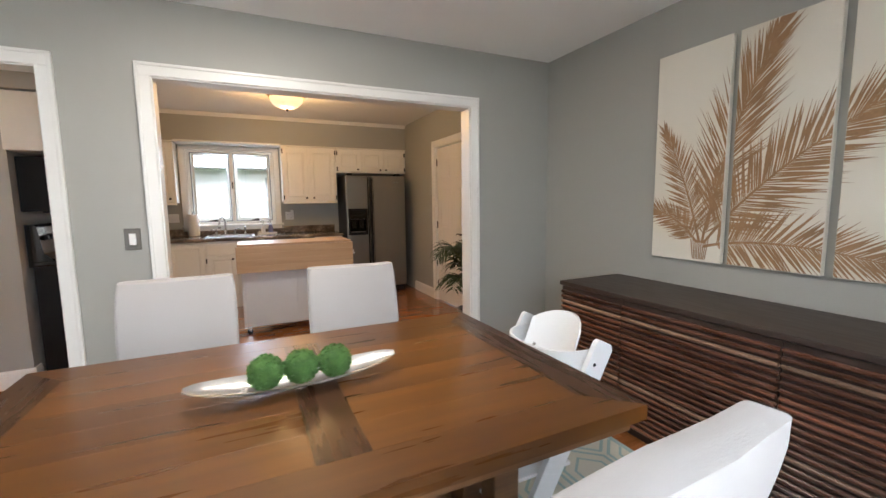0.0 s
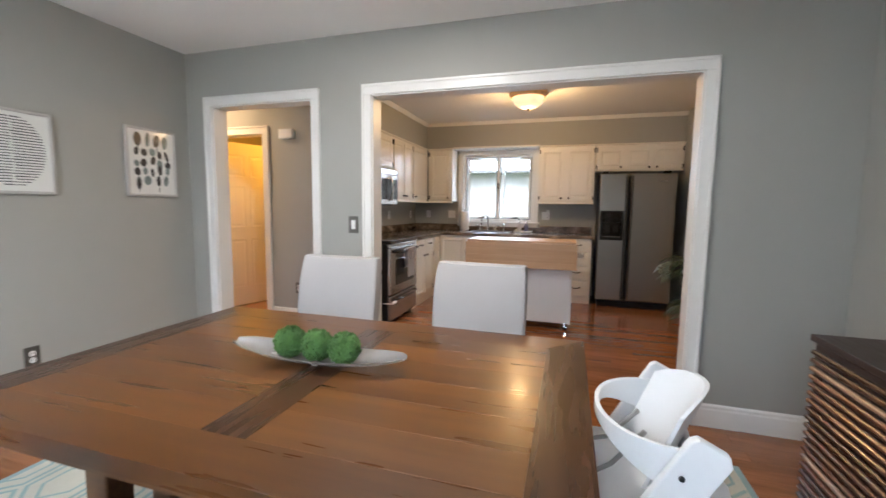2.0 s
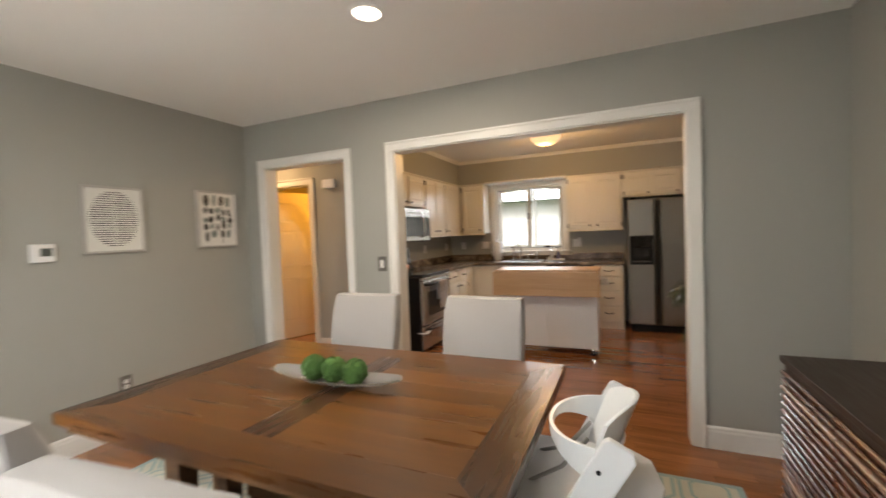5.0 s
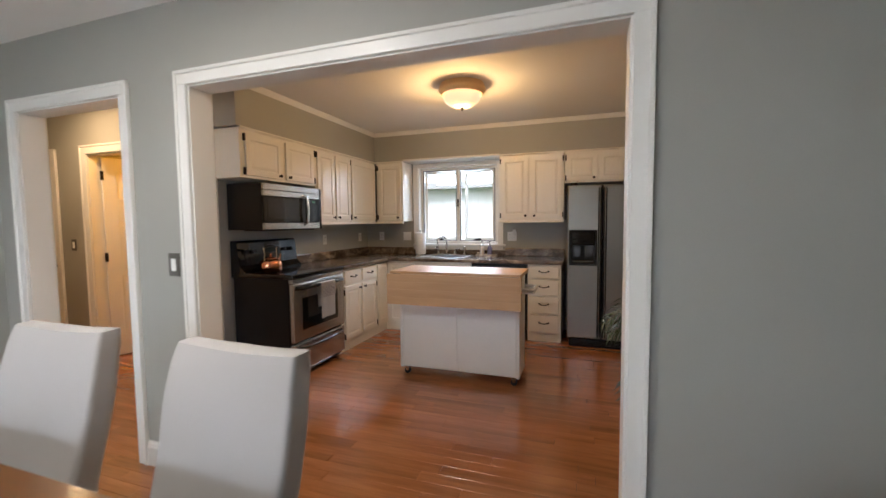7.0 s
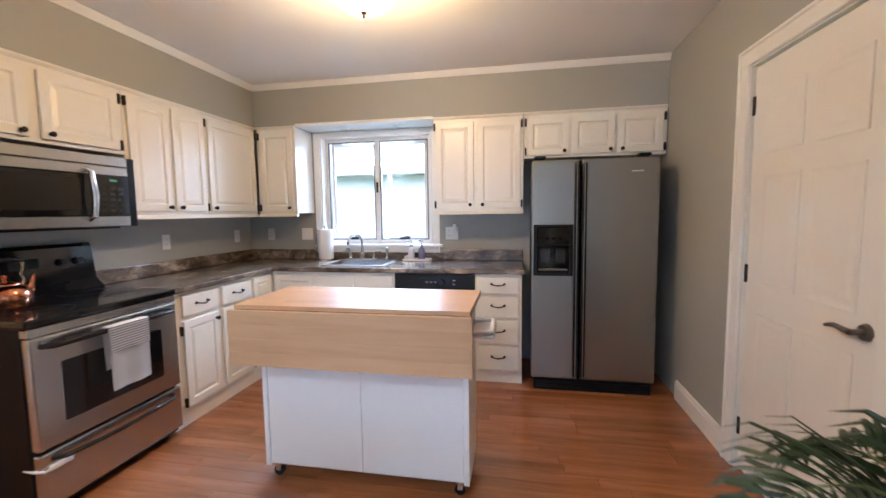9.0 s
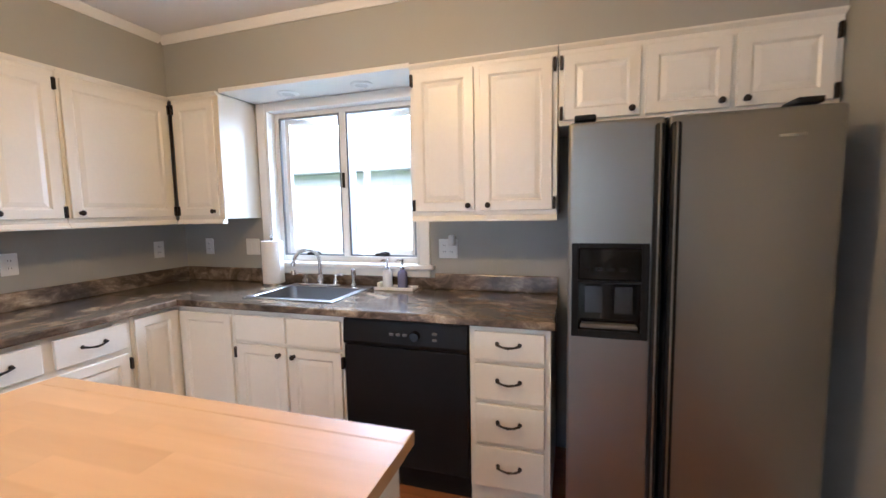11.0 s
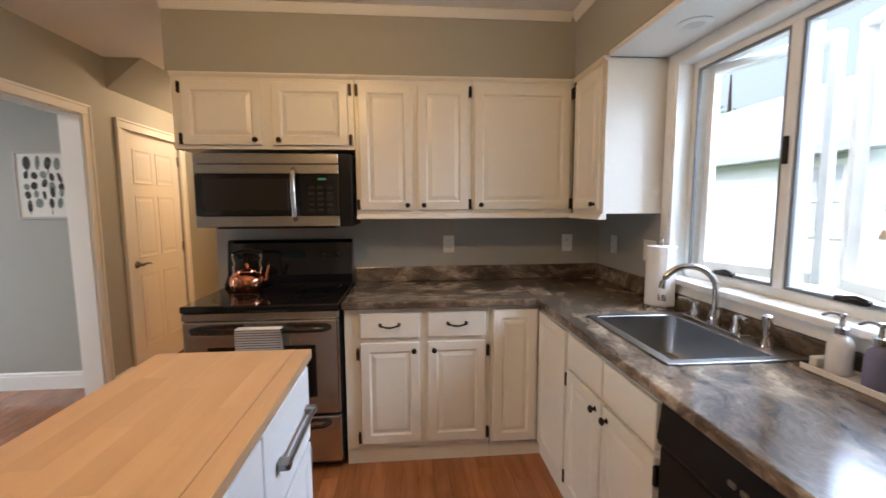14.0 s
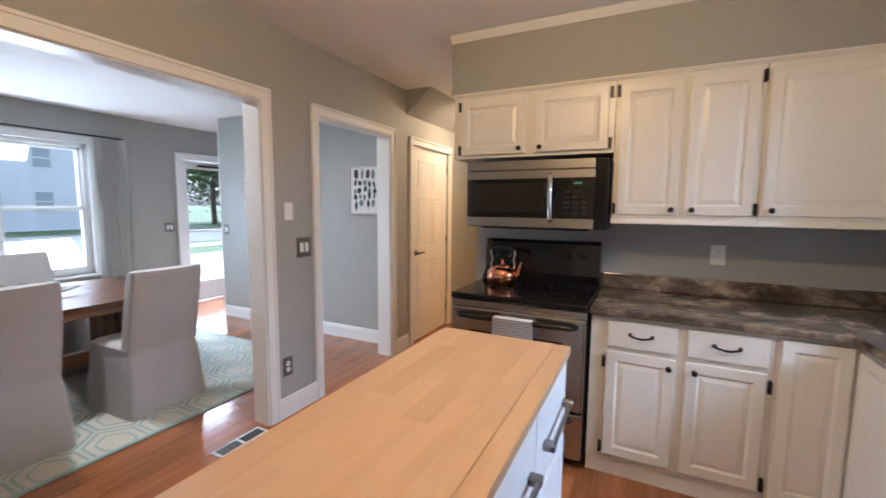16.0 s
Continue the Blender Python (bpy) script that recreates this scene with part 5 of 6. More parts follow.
for u0, u1 in ((0.0, 0.424), (0.460, 0.868), (0.908, 1.315)):
    cv = thing("palm_canvas", (AX, AY - (u0 + u1) / 2, AZ0), "ivory canvas panel printed with tan palm fronds", "picture", "three palm canvases")
    part("stretched_canvas", box(AX, AY - u1, AZ0, DE - 0.002, AY - u0, AZ1, 0.005, 2), canvas, cv)
    bm = bmesh.new()
    for j, poly in enumerate(shapes):
        q = clip(clip(poly, u0 + 0.003, u1 - 0.003, 0), AZ0 + 0.004, AZ1 - 0.004, 1)
        if len(q) >= 3:
            bm.faces.new([bm.verts.new((AX - 0.0008 - 0.0000015 * j, AY - a, b)) for a, b in q])
    part("palm_print", bm, palm_ink, cv)

# three framed prints on the west wall
frame_grey = surface("pale_grey_wood_frame", (0.48, 0.46, 0.43), 0.5, 0, 0.08, 20, 150, 0.06)
paper = surface("white_print_paper", (0.76, 0.75, 0.71), 0.12, 0, 0.015, 3, 300, 0.0, rvar=0.03)
ink_dark = surface("charcoal_ink", (0.055, 0.052, 0.05), 0.25, 0, 0.3, 20, 200, 0.0)
ink_green = surface("grey_green_ink", (0.20, 0.235, 0.22), 0.25, 0, 0.3, 20, 200, 0.0)


def framed(y0, y1, z0, z1, label):
    p = thing("framed_print", (0.0, (y0 + y1) / 2, z0), label, "picture", "framed prints on the dining wall")
    w = 0.016
    part("frame", joined(box(0.001, y0, z0, 0.028, y0 + w, z1, 0.002), box(0.001, y1 - w, z0, 0.028, y1, z1, 0.002), box(0.001, y0 + w, z0, 0.028, y1 - w, z0 + w, 0.002), box(0.001, y0 + w, z1 - w, 0.028, y1 - w, z1, 0.002)), frame_grey, p)
    part("paper", box(0.001, y0 + w, z0 + w, 0.018, y1 - w, z1 - w), paper, p)
    return p


def marks(p, polys, mat, name="print_artwork"):
    """Ink shapes on a print: a few large ones singly, many small ones as one printed layer."""
    groups = [polys] if len(polys) > 60 else [[q] for q in polys]
    for k, g in enumerate(groups):
        bm = bmesh.new()
        for i, poly in enumerate(g):
            bm.faces.new([bm.verts.new((0.0186 + 0.000002 * (i + k), y, z)) for y, z in poly])
        ob = part(name if len(g) > 1 else "ink_mark", bm, mat, p)
        if len(g) > 1:
            tagged(ob, "", "", "", "stuff")


def blob(y, z, ry, rz, tilt, n=10):
    c, s = math.cos(tilt), math.sin(tilt)
    return [(y + ry * math.cos(a) * c - rz * math.sin(a) * s, z + ry * math.cos(a) * s + rz * math.sin(a) * c) for a in (2 * math.pi * i / n for i in range(n))]


rg = random.Random(4)
p1 = framed(-2.15, -1.772, 1.325, 1.805, "framed abstract print of grey-green leaf strokes")
strokes = []
for _ in range(900):
    y, z = rg.gauss(0, 0.62), rg.gauss(0, 0.62)
    if abs(y) < 1 and abs(z) < 1 and (y * y) ** 2.2 + (z * z) ** 2.2 < 0.98 and rg.random() < 0.80:
        strokes.append(blob(-1.961 + y * 0.15, 1.575 + z * 0.19, 0.0075, 0.015, rg.uniform(-0.9, 0.9), 8))
marks(p1, strokes[::3] + strokes[1::3], ink_green)
marks(p1, strokes[2::3], ink_dark)
p2 = framed(-1.351, -0.962, 1.327, 1.80, "framed print of a circle of fine dark stripes")
bars = []
for i in range(25):
    z = 1.375 + i * 0.0158
    h = math.sqrt(max(0, 1 - ((z - 1.565) / 0.20) ** 2)) * 0.155
    t = 0.0055
    for a, b in ((-h, -0.003 + rg.uniform(-0.004, 0.004)), (0.003 + rg.uniform(-0.004, 0.004), h)):
        if b - a > 0.01:
            bars.append([(-1.157 + a, z), (-1.157 + b, z + 0.001), (-1.157 + b, z + t + 0.001), (-1.157 + a, z + t + rg.uniform(-0.001, 0.002))])
marks(p2, bars, ink_dark)
p3 = framed(-0.532, -0.144, 1.334, 1.829, "framed print of dark brush-stroke plant shapes")
cells = []
for row, (z, n, ry, rz) in enumerate(((0.150, 4, 0.024, 0.048), (0.060, 5, 0.020, 0.036), (-0.005, 5, 0.022, 0.032), (-0.070, 5, 0.019, 0.036), (-0.150, 4, 0.024, 0.044))):
    for k in range(n):
        y = (k - (n - 1) / 2) * 0.30 / n + rg.uniform(-0.010, 0.010)
        cells.append(blob(-0.338 + y, 1.59 + z + rg.uniform(-0.015, 0.015), ry * rg.uniform(0.7, 1.25), rz * rg.uniform(0.75, 1.2), rg.uniform(-0.35, 0.35), 14))
        if row in (0, 4) and k % 2 == 0:
            cells.append(blob(-0.338 + y, 1.59 + z - 0.055, 0.004, 0.022, 0.0, 8))
marks(p3, cells[::3] + cells[1::3], ink_dark)
marks(p3, cells[2::3], ink_green)

# thermostat, switches and sockets
tm = thing("thermostat", (0.0, -1.568, 1.29), "white wall thermostat with grey screen", "thermostat")
part("case", box(0.001, -1.63, 1.288, 0.028, -1.507, 1.402, 0.006, 2), white_plastic, tm)
part("screen", box(0.0275, -1.585, 1.325, 0.0292, -1.525, 1.375, 0.001), surface("grey_lcd", (0.10, 0.11, 0.10), 0.2), tm)


def plate(name, m, w, h, label, cat, dark=True, rockers=1, sockets=False):
    """A wall plate facing local -y, centred on m."""
    t = thing(name, m.translation, label, cat, "wall plates")
    def put(bm):
        bm.transform(m)
        return bm
    part("plate", put(box(-w / 2, -0.006, -h / 2, w / 2, -0.0004, h / 2, 0.002)), plate_metal if dark else white_plastic, t)
    for i in range(rockers):
        x = (i - (rockers - 1) / 2) * 0.046
        if sockets:
            for z in (-0.02, 0.02):
                part("socket", put(joined(rod((x, -0.005, z), (x, -0.0085, z), 0.0165, 0.0165, 20))), white_plastic, t)
                part("slots", put(joined(box(x - 0.007, -0.0092, z - 0.004, x - 0.005, -0.0084, z + 0.006), box(x + 0.005, -0.0092, z - 0.004, x + 0.007, -0.0084, z + 0.006))), black_plastic, t)
        else:
            part("rocker", put(box(x - 0.0165, -0.0095, -0.033, x + 0.0165, -0.0055, 0.033, 0.002)), white_plastic, t)
    return t


plate("light_switch", pose(1.515, 0.0, 1.144), 0.078, 0.122, "white rocker switch on a pewter plate", "switch")
plate("light_switch", pose(0.0, -2.50, 1.112, 0, 0, 90), 0.078, 0.125, "white rocker switch on a pewter plate", "switch")
plate("wall_socket", pose(0.0, -1.145, 0.365, 0, 0, 90), 0.078, 0.122, "white wall socket on a pewter plate", "socket", sockets=True)
plate("light_switch", pose(1.338, 0.13, 1.138, 0, 0, 180), 0.128, 0.135, "two white rocker switches on a pewter plate", "switch", rockers=2)
plate("wall_socket", pose(1.51, 0.13, 0.345, 0, 0, 180), 0.080, 0.128, "white wall socket on a pewter plate", "socket", sockets=True)
plate("blank_plate", pose(1.465, 0.13, 1.385, 0, 0, 180), 0.072, 0.115, "blank white wall plate", "wall plate", False, 0)
for y in (2.634, 3.456):
    plate("wall_socket", pose(0.60, y, 1.158, 0, 0, 90), 0.074, 0.116, "white wall socket above the worktop", "socket", False, 1, True)
plate("wall_socket", pose(0.83, N_Y, 1.165), 0.074, 0.116, "white wall socket above the worktop", "socket", False, 1, True)
plate("light_switch", pose(1.225, N_Y, 1.165), 0.118, 0.116, "two white switches above the worktop", "switch", False, 2)
plate("wall_socket", pose(2.685, N_Y, 1.165), 0.118, 0.118, "white double wall socket with a plug beside the window", "socket", False, 2, True)
plate("light_switch", pose(KE, 1.20, 1.14, 0, 0, -90), 0.078, 0.125, "white rocker switch on a pewter plate", "switch")
plate("light_switch", pose(0.085, S_Y, 1.11, 0, 0, 180), 0.118, 0.118, "white rocker switches on a pewter plate", "switch", rockers=2)
plate("light_switch", pose(-1.32, 1.13, 1.16), 0.07, 0.115, "white rocker switch on a pewter plate", "switch")
plate("wall_socket", pose(0.20, 1.13, 0.37), 0.078, 0.122, "white wall socket on a pewter plate", "socket", sockets=True)
cm = thing("door_chime", (0.108, 1.13, 1.985), "white plastic door chime box on the hall wall", "door chime")
part("chime_cover", box(0.02, 1.078, 1.985, 0.195, 1.129, 2.085, 0.008, 2), white_plastic, cm)
plug = thing("night_light", (2.715, N_Y, 1.18), "small white plug-in night light", "night light")
part("plug_body", box(2.70, N_Y - 0.055, 1.185, 2.735, N_Y - 0.0095, 1.250, 0.008, 2), white_plastic, plug)

# high chair
hc = thing("high_chair", (3.2, -1.49, 0), "white wooden child's high chair with curved rail and harness seat", "high chair")
white_wood = surface("white_lacquered_beech", (0.78, 0.78, 0.77), 0.35, 0, 0.02, 4, 60, 0.02)
lean = math.atan2(0.43, 0.79)
for y in (-1.735, -1.270):
    o = [(2.865, 0.0), (2.965, 0.0), (3.378, 0.740), (3.372, 0.764), (3.312, 0.794), (3.296, 0.786)]
    leg = part("upright", prism(o, y - 0.013, y + 0.013, "y", 0.004), white_wood, hc)
    part("runner", prism([(2.90, 0.0), (3.50, 0.0), (3.50, 0.026), (3.46, 0.042), (2.93, 0.042)], y - 0.013 + (0.027 if y < -1.5 else -0.027), y + 0.013 + (0.027 if y < -1.5 else -0.027), "y", 0.003), white_wood, hc)
    s = -1 if y < -1.5 else 1
    for z in (0.70, 0.60):
        x = 2.915 + z * 0.525
        part("bolt", rod((x, y + s * 0.013, z), (x, y + s * 0.0165, z), 0.007, 0.006, 12), black_plastic, leg)
part("seat", prism([(2.99, -1.722), (3.36, -1.722), (3.43, -1.66), (3.46, -1.5025), (3.43, -1.345), (3.36, -1.283), (2.99, -1.283)], 0.535, 0.552, "z", 0.004), white_wood, hc)
part("footrest", prism([(-1.722, 0.30), (-1.283, 0.30), (-1.283, 0.315), (-1.722, 0.315)], 2.80, 3.20, "x", 0.005), white_wood, hc)


def bent_plate(x0, sag, y0, y1, z0, z1, t, slope):
    bm = bmesh.new()
    n = 14
    cols = []
    for i in range(n + 1):
        f = i / n
        y = y0 + (y1 - y0) * f
        k = math.sin(math.pi * f)
        x = x0 + sag * k
        zt = z1 - (0.045 * (abs(2 * f - 1) ** 3))
        cols.append([bm.verts.new((x + slope * (z - z0) + dx, y, z)) for z, dx in ((z0, 0), (zt, 0), (zt, t), (z0, t))])
    for a, b in zip(cols, cols[1:]):
        for j in range(4):
            bm.faces.new((a[j], b[j], b[(j + 1) % 4], a[(j + 1) % 4]))
    bm.faces.new(cols[0])
    bm.faces.new(cols[-1][::-1])
    bmesh.ops.recalc_face_normals(bm, faces=bm.faces[:])
    return bm


part("backrest", bent_plate(3.222, 0.07, -1.650, -1.350, 0.60, 0.835, 0.011, 0.38), white_wood, hc, smooth=True)
part("back_bar", bent_plate(3.255, 0.06, -1.722, -1.283, 0.64, 0.70, 0.011, 0.4), white_wood, hc, smooth=True)
# hoop rail around the child
bm = bmesh.new()
ring_rows = []
for i in range(25):
    a = radians(-90 + 180 * i / 24)
    y = -1.5025 + 0.205 * math.sin(a)
    x = 3.30 - 0.185 * math.cos(a) ** 0.8 if math.cos(a) > 0 else 3.30
    hgt = 0.028 + 0.085 * (1 - max(0, math.cos(a)))
    zt = 0.745
    ring_rows.append([bm.verts.new((x, y, zt - hgt)), bm.verts.new((x, y, zt)), bm.verts.new((x + 0.012, y * 0.97 - 1.5025 * 0.03, zt)), bm.verts.new((x + 0.012, y * 0.97 - 1.5025 * 0.03, zt - hgt))])
for a, b in zip(ring_rows, ring_rows[1:]):
    for j in range(4):
        bm.faces.new((a[j], b[j], b[(j + 1) % 4], a[(j + 1) % 4]))
bm.faces.new(ring_rows[0])
bm.faces.new(ring_rows[-1][::-1])
bmesh.ops.recalc_face_normals(bm, faces=bm.faces[:])
part("hoop_rail", bm, white_plastic, hc, "white moulded rail", smooth=True)
strap_cloth = surface("grey_strap", (0.30, 0.29, 0.27), 0.9)
for s in (-1, 1):
    part("harness_strap", tube([(3.24, -1.50 + s * 0.06, 0.70), (3.16, -1.50 + s * 0.07, 0.60), (3.06, -1.50 + s * 0.10, 0.55), (3.03, -1.50 + s * 0.11, 0.50)], 0.007, 6), strap_cloth, hc)

# recessed downlight in the dining ceiling, hall light, kitchen dome
def downlight(name, x, y, z, r, label, lit):
    d = thing(name, (x, y, z), label, "ceiling light")
    part("trim_ring", lathe([(r, -0.001), (r + 0.024, -0.001), (r + 0.026, -0.004), (r + 0.020, -0.008), (r, -0.010), (r - 0.004, -0.004), (r, -0.001)], (x, y, z), 32), white_plastic, d, smooth=True)
    part("lens", rod((x, y, z - 0.006), (x, y, z - 0.001), r - 0.003, r - 0.003, 32), lit, d)
    return d


downlight("recessed_light", 2.215, -1.15, CEIL, 0.070, "small round recessed ceiling light, lit", glow("lit_lens_soft", (1.0, 0.86, 0.66), 3.0))
downlight("recessed_light", -0.75, 0.66, KCEIL, 0.085, "round hall ceiling light, lit warm", glow("lit_lens_warm", (1.0, 0.70, 0.36), 3.0))
frosted = surface("unlit_lens", (0.62, 0.62, 0.60), 0.5)
for x in (1.70, 2.215):
    downlight("recessed_light", x, 3.53, 2.146, 0.042, "small unlit recessed light above the sink", frosted)
dm = thing("dome_light", (2.56, 1.87, KCEIL), "bronze flush ceiling light with lit alabaster glass bowl", "ceiling light")
part("pan", lathe([(0.0, 0.0), (0.185, 0.0), (0.190, -0.010), (0.198, -0.034), (0.202, -0.040), (0.202, -0.050), (0.188, -0.068), (0.172, -0.086), (0.166, -0.084), (0.166, -0.068), (0.0, -0.066)], (2.56, 1.87, KCEIL - 0.0005), 40), surface("brushed_bronze_pan", (0.72, 0.50, 0.25), 0.4, 0.1), dm, smooth=True)
bowl_glass = glow("lit_alabaster", (1.0, 0.72, 0.38), BOWL)
bw_ = part("glass_bowl", lathe([(0.166, -0.046), (0.160, -0.075), (0.140, -0.108), (0.105, -0.136), (0.06, -0.153), (0.012, -0.158)], (2.56, 1.87, KCEIL - 0.038), 40), bowl_glass, dm, "glowing alabaster glass", smooth=True)
bw_.visible_shadow = False
part("finial", joined(lathe([(0.014, -0.156), (0.016, -0.162), (0.008, -0.170), (0.010, -0.178), (0.001, -0.186)], (2.56, 1.87, KCEIL - 0.038), 16)), bronze, dm, smooth=True)

# ---- kitchen things ----
# rolling island with a drop leaf
isl = thing("kitchen_island", (2.55, 1.85, 0), "white rolling kitchen island with maple top and drop leaf", "kitchen island")
IX0, IX1, IY0, IY1, IZ = 2.003, 3.104, 1.552, 2.038, 0.945
white_lacquer = surface("white_island_lacquer", (0.80, 0.80, 0.79), 0.35, 0, 0.02, 3, 60, 0.02)
n = 6
step = (1.985 - IY0) / n
for i in range(n):
    cuts = [IX0] + [IX0 + (IX1 - IX0) * f for f in ((0.31, 0.70), (0.18, 0.55, 0.86), (0.42, 0.78), (0.25, 0.62), (0.12, 0.50, 0.81), (0.36, 0.66))[i]] + [IX1]
    for a, b in zip(cuts, cuts[1:]):
        part("stave", box(a, IY0 + i * step, IZ - 0.030, b - 0.0001, IY0 + (i + 1) * step - 0.0001, IZ, 0.0002), butcher, isl)
part("top_strip", box(IX0, 1.9858, IZ - 0.030, IX1, IY1, IZ, 0.003, 2), butcher, isl)
part("drop_leaf", joined(*[box(1.990, 1.518, IZ - 0.275 + i * 0.064, 3.117, 1.543, IZ - 0.275 + (i + 1) * 0.064 - 0.0003, 0.001) for i in range(4)]), butcher, isl, "folded-down maple leaf")
part("leaf_hinge", rod((2.02, 1.5475, IZ - 0.022), (3.09, 1.5475, IZ - 0.022), 0.004), bronze, isl)
K0, K1 = 2.022, 3.078
part("body", joined(box(K0, 1.715, 0.075, K1, 2.012, IZ - 0.031, 0.002)), white_lacquer, isl)
part("back_panel", box(K0 + 0.028, 1.706, 0.085, (K0 + K1) / 2 - 0.003, 1.715, IZ - 0.035, 0.002), white_lacquer, isl)
part("back_panel", box((K0 + K1) / 2 + 0.003, 1.706, 0.085, K1 - 0.028, 1.715, IZ - 0.035, 0.002), white_lacquer, isl)
for x in (K0, K1 - 0.026):
    part("corner_post", box(x, 1.702, 0.07, x + 0.026, 1.716, IZ - 0.031, 0.002), white_lacquer, isl)
bar = brushed("satin_nickel_bar", (0.30, 0.29, 0.28), 0.3, "x")
for x0, x1 in ((K0 + 0.012, 2.452), (2.462, 2.905)):
    d = part("drawer", box(x0, 2.012, 0.655, x1, 2.031, IZ - 0.045, 0.003), white_lacquer, isl)
    xm = (x0 + x1) / 2 - 0.02
    part("bar_pull", joined(box(xm - 0.155, 2.050, 0.766, xm + 0.155, 2.062, 0.782, 0.003), box(xm - 0.155, 2.030, 0.762, xm - 0.125, 2.064, 0.786, 0.004), box(xm + 0.125, 2.030, 0.762, xm + 0.155, 2.064, 0.786, 0.004)), bar, d, "satin nickel bar pull")
    d = part("door", shaker(x0, x1, 0.095, 0.640, 2.012, "y", 1, False), white_lacquer, isl)
    part("hinge", box(x0 - 0.004, 2.012, 0.56, x0 + 0.006, 2.034, 0.62, 0.002), bar, d)
part("towel_bar", joined(tube([(K1, 1.76, 0.80), (3.165, 1.76, 0.80), (3.178, 1.775, 0.80), (3.178, 1.965, 0.80), (3.165, 1.98, 0.80), (K1, 1.98, 0.80)], 0.012)), white_lacquer, isl, smooth=True)
part("side_rack", box(K1, 1.75, 0.765, 3.19, 1.99, 0.785, 0.004), white_lacquer, isl)
for x in (K0 + 0.05, K1 - 0.05):
    for y in (1.745, 1.97):
        cs = part("caster", joined(rod((x, y - 0.012, 0.027), (x, y + 0.012, 0.027), 0.027, 0.027, 20)), black_plastic, isl, smooth=True)
        part("caster_fork", joined(box(x - 0.012, y - 0.018, 0.03, x + 0.014, y - 0.013, 0.07), box(x - 0.012, y + 0.013, 0.03, x + 0.014, y + 0.018, 0.07), box(x - 0.02, y - 0.02, 0.066, x + 0.02, y + 0.02, 0.075)), chrome, cs)

# kettle
kt = thing("tea_kettle", (0.875, 1.418, 0.924), "polished copper tea kettle on the hob", "kettle")
copper = surface("polished_copper", (0.72, 0.31, 0.17), 0.14, 1.0, 0.08, 10, 90, 0.02, rvar=0.05)
KX, KY, KZ = 0.875, 1.418, 0.9235
part("pot", lathe([(0.0, 0.0), (0.080, 0.0), (0.092, 0.014), (0.100, 0.050), (0.096, 0.080), (0.078, 0.106), (0.060, 0.114), (0.056, 0.116)], (KX, KY, KZ), 32), copper, kt, smooth=True)
part("lid", lathe([(0.058, 0.115), (0.056, 0.122), (0.030, 0.132), (0.008, 0.136), (0.010, 0.146), (0.014, 0.154), (0.009, 0.162), (0.0, 0.164)], (KX, KY, KZ), 28), copper, kt, smooth=True)
part("spout", tube([(KX, KY + 0.086, KZ + 0.045), (KX, KY + 0.108, KZ + 0.078), (KX, KY + 0.116, KZ + 0.122), (KX, KY + 0.130, KZ + 0.150)], [0.020, 0.015, 0.011, 0.009]), copper, kt, smooth=True)
brass = surface("brass", (0.66, 0.55, 0.38), 0.2, 1.0)
for s_ in (-1, 1):
    part("handle_post", tube([(KX, KY + s_ * 0.074, KZ + 0.105), (KX, KY + s_ * 0.080, KZ + 0.135), (KX, KY + s_ * 0.070, KZ + 0.160), (KX, KY + s_ * 0.082, KZ + 0.195), (KX, KY + s_ * 0.078, KZ + 0.222)], [0.008, 0.0055, 0.005, 0.006, 0.009]), brass, kt, "scrolled brass handle post", smooth=True)
part("grip", tube([(KX, KY - 0.084, KZ + 0.222), (KX, KY - 0.03, KZ + 0.236), (KX, KY + 0.03, KZ + 0.236), (KX, KY + 0.084, KZ + 0.222)], [0.009, 0.011, 0.011, 0.009]), black_plastic, kt, "dark wooden grip", smooth=True)

# dish towel over the oven handle
stripe, nt_, b_ = nodes_of("striped_cotton")
sv = coords(nt_, (1, 1, 1))
sep = nt_.nodes.new("ShaderNodeSeparateXYZ")
nt_.links.new(sv, sep.inputs[0])
mm = nt_.nodes.new("ShaderNodeMath")
mm.operation = "MULTIPLY"
mm.inputs[1].default_value = 2 * math.pi / 0.0125
nt_.links.new(sep.outputs["Z"], mm.inputs[0])
sn = nt_.nodes.new("ShaderNodeMath")
sn.operation = "SINE"
nt_.links.new(mm.outputs[0], sn.inputs[0])
rp = ramp(nt_, [(0.50, (0.76, 0.74, 0.72)), (0.66, (0.17, 0.15, 0.19))])
nt_.links.new(sn.outputs[0], rp.inputs["Fac"])
nt_.links.new(rp.outputs["Color"], b_.inputs["Base Color"])
b_.inputs["Roughness"].default_value = 0.95
plain_cotton = surface("white_towel_cotton", (0.74, 0.73, 0.72), 0.95, 0, 0.04, 8, 300, 0.2)


def cloth(y0, y1, z0, z1, x, fold, seed):
    bm = bmesh.new()
    rows = []
    for i in range(15):
        f = i / 14
        z = z1 + (z0 - z1) * f
        rows.append([bm.verts.new((x + fold * (0.3 + f) * math.sin(j * 0.9 + seed) + 0.002 * f, y0 + (y1 - y0) * j / 12, z)) for j in range(13)])
    for a, b in zip(rows, rows[1:]):
        for j in range(12):
            bm.faces.new((a[j], a[j + 1], b[j + 1], b[j]))
    bmesh.ops.solidify(bm, geom=bm.faces[:], thickness=0.003)
    return bm


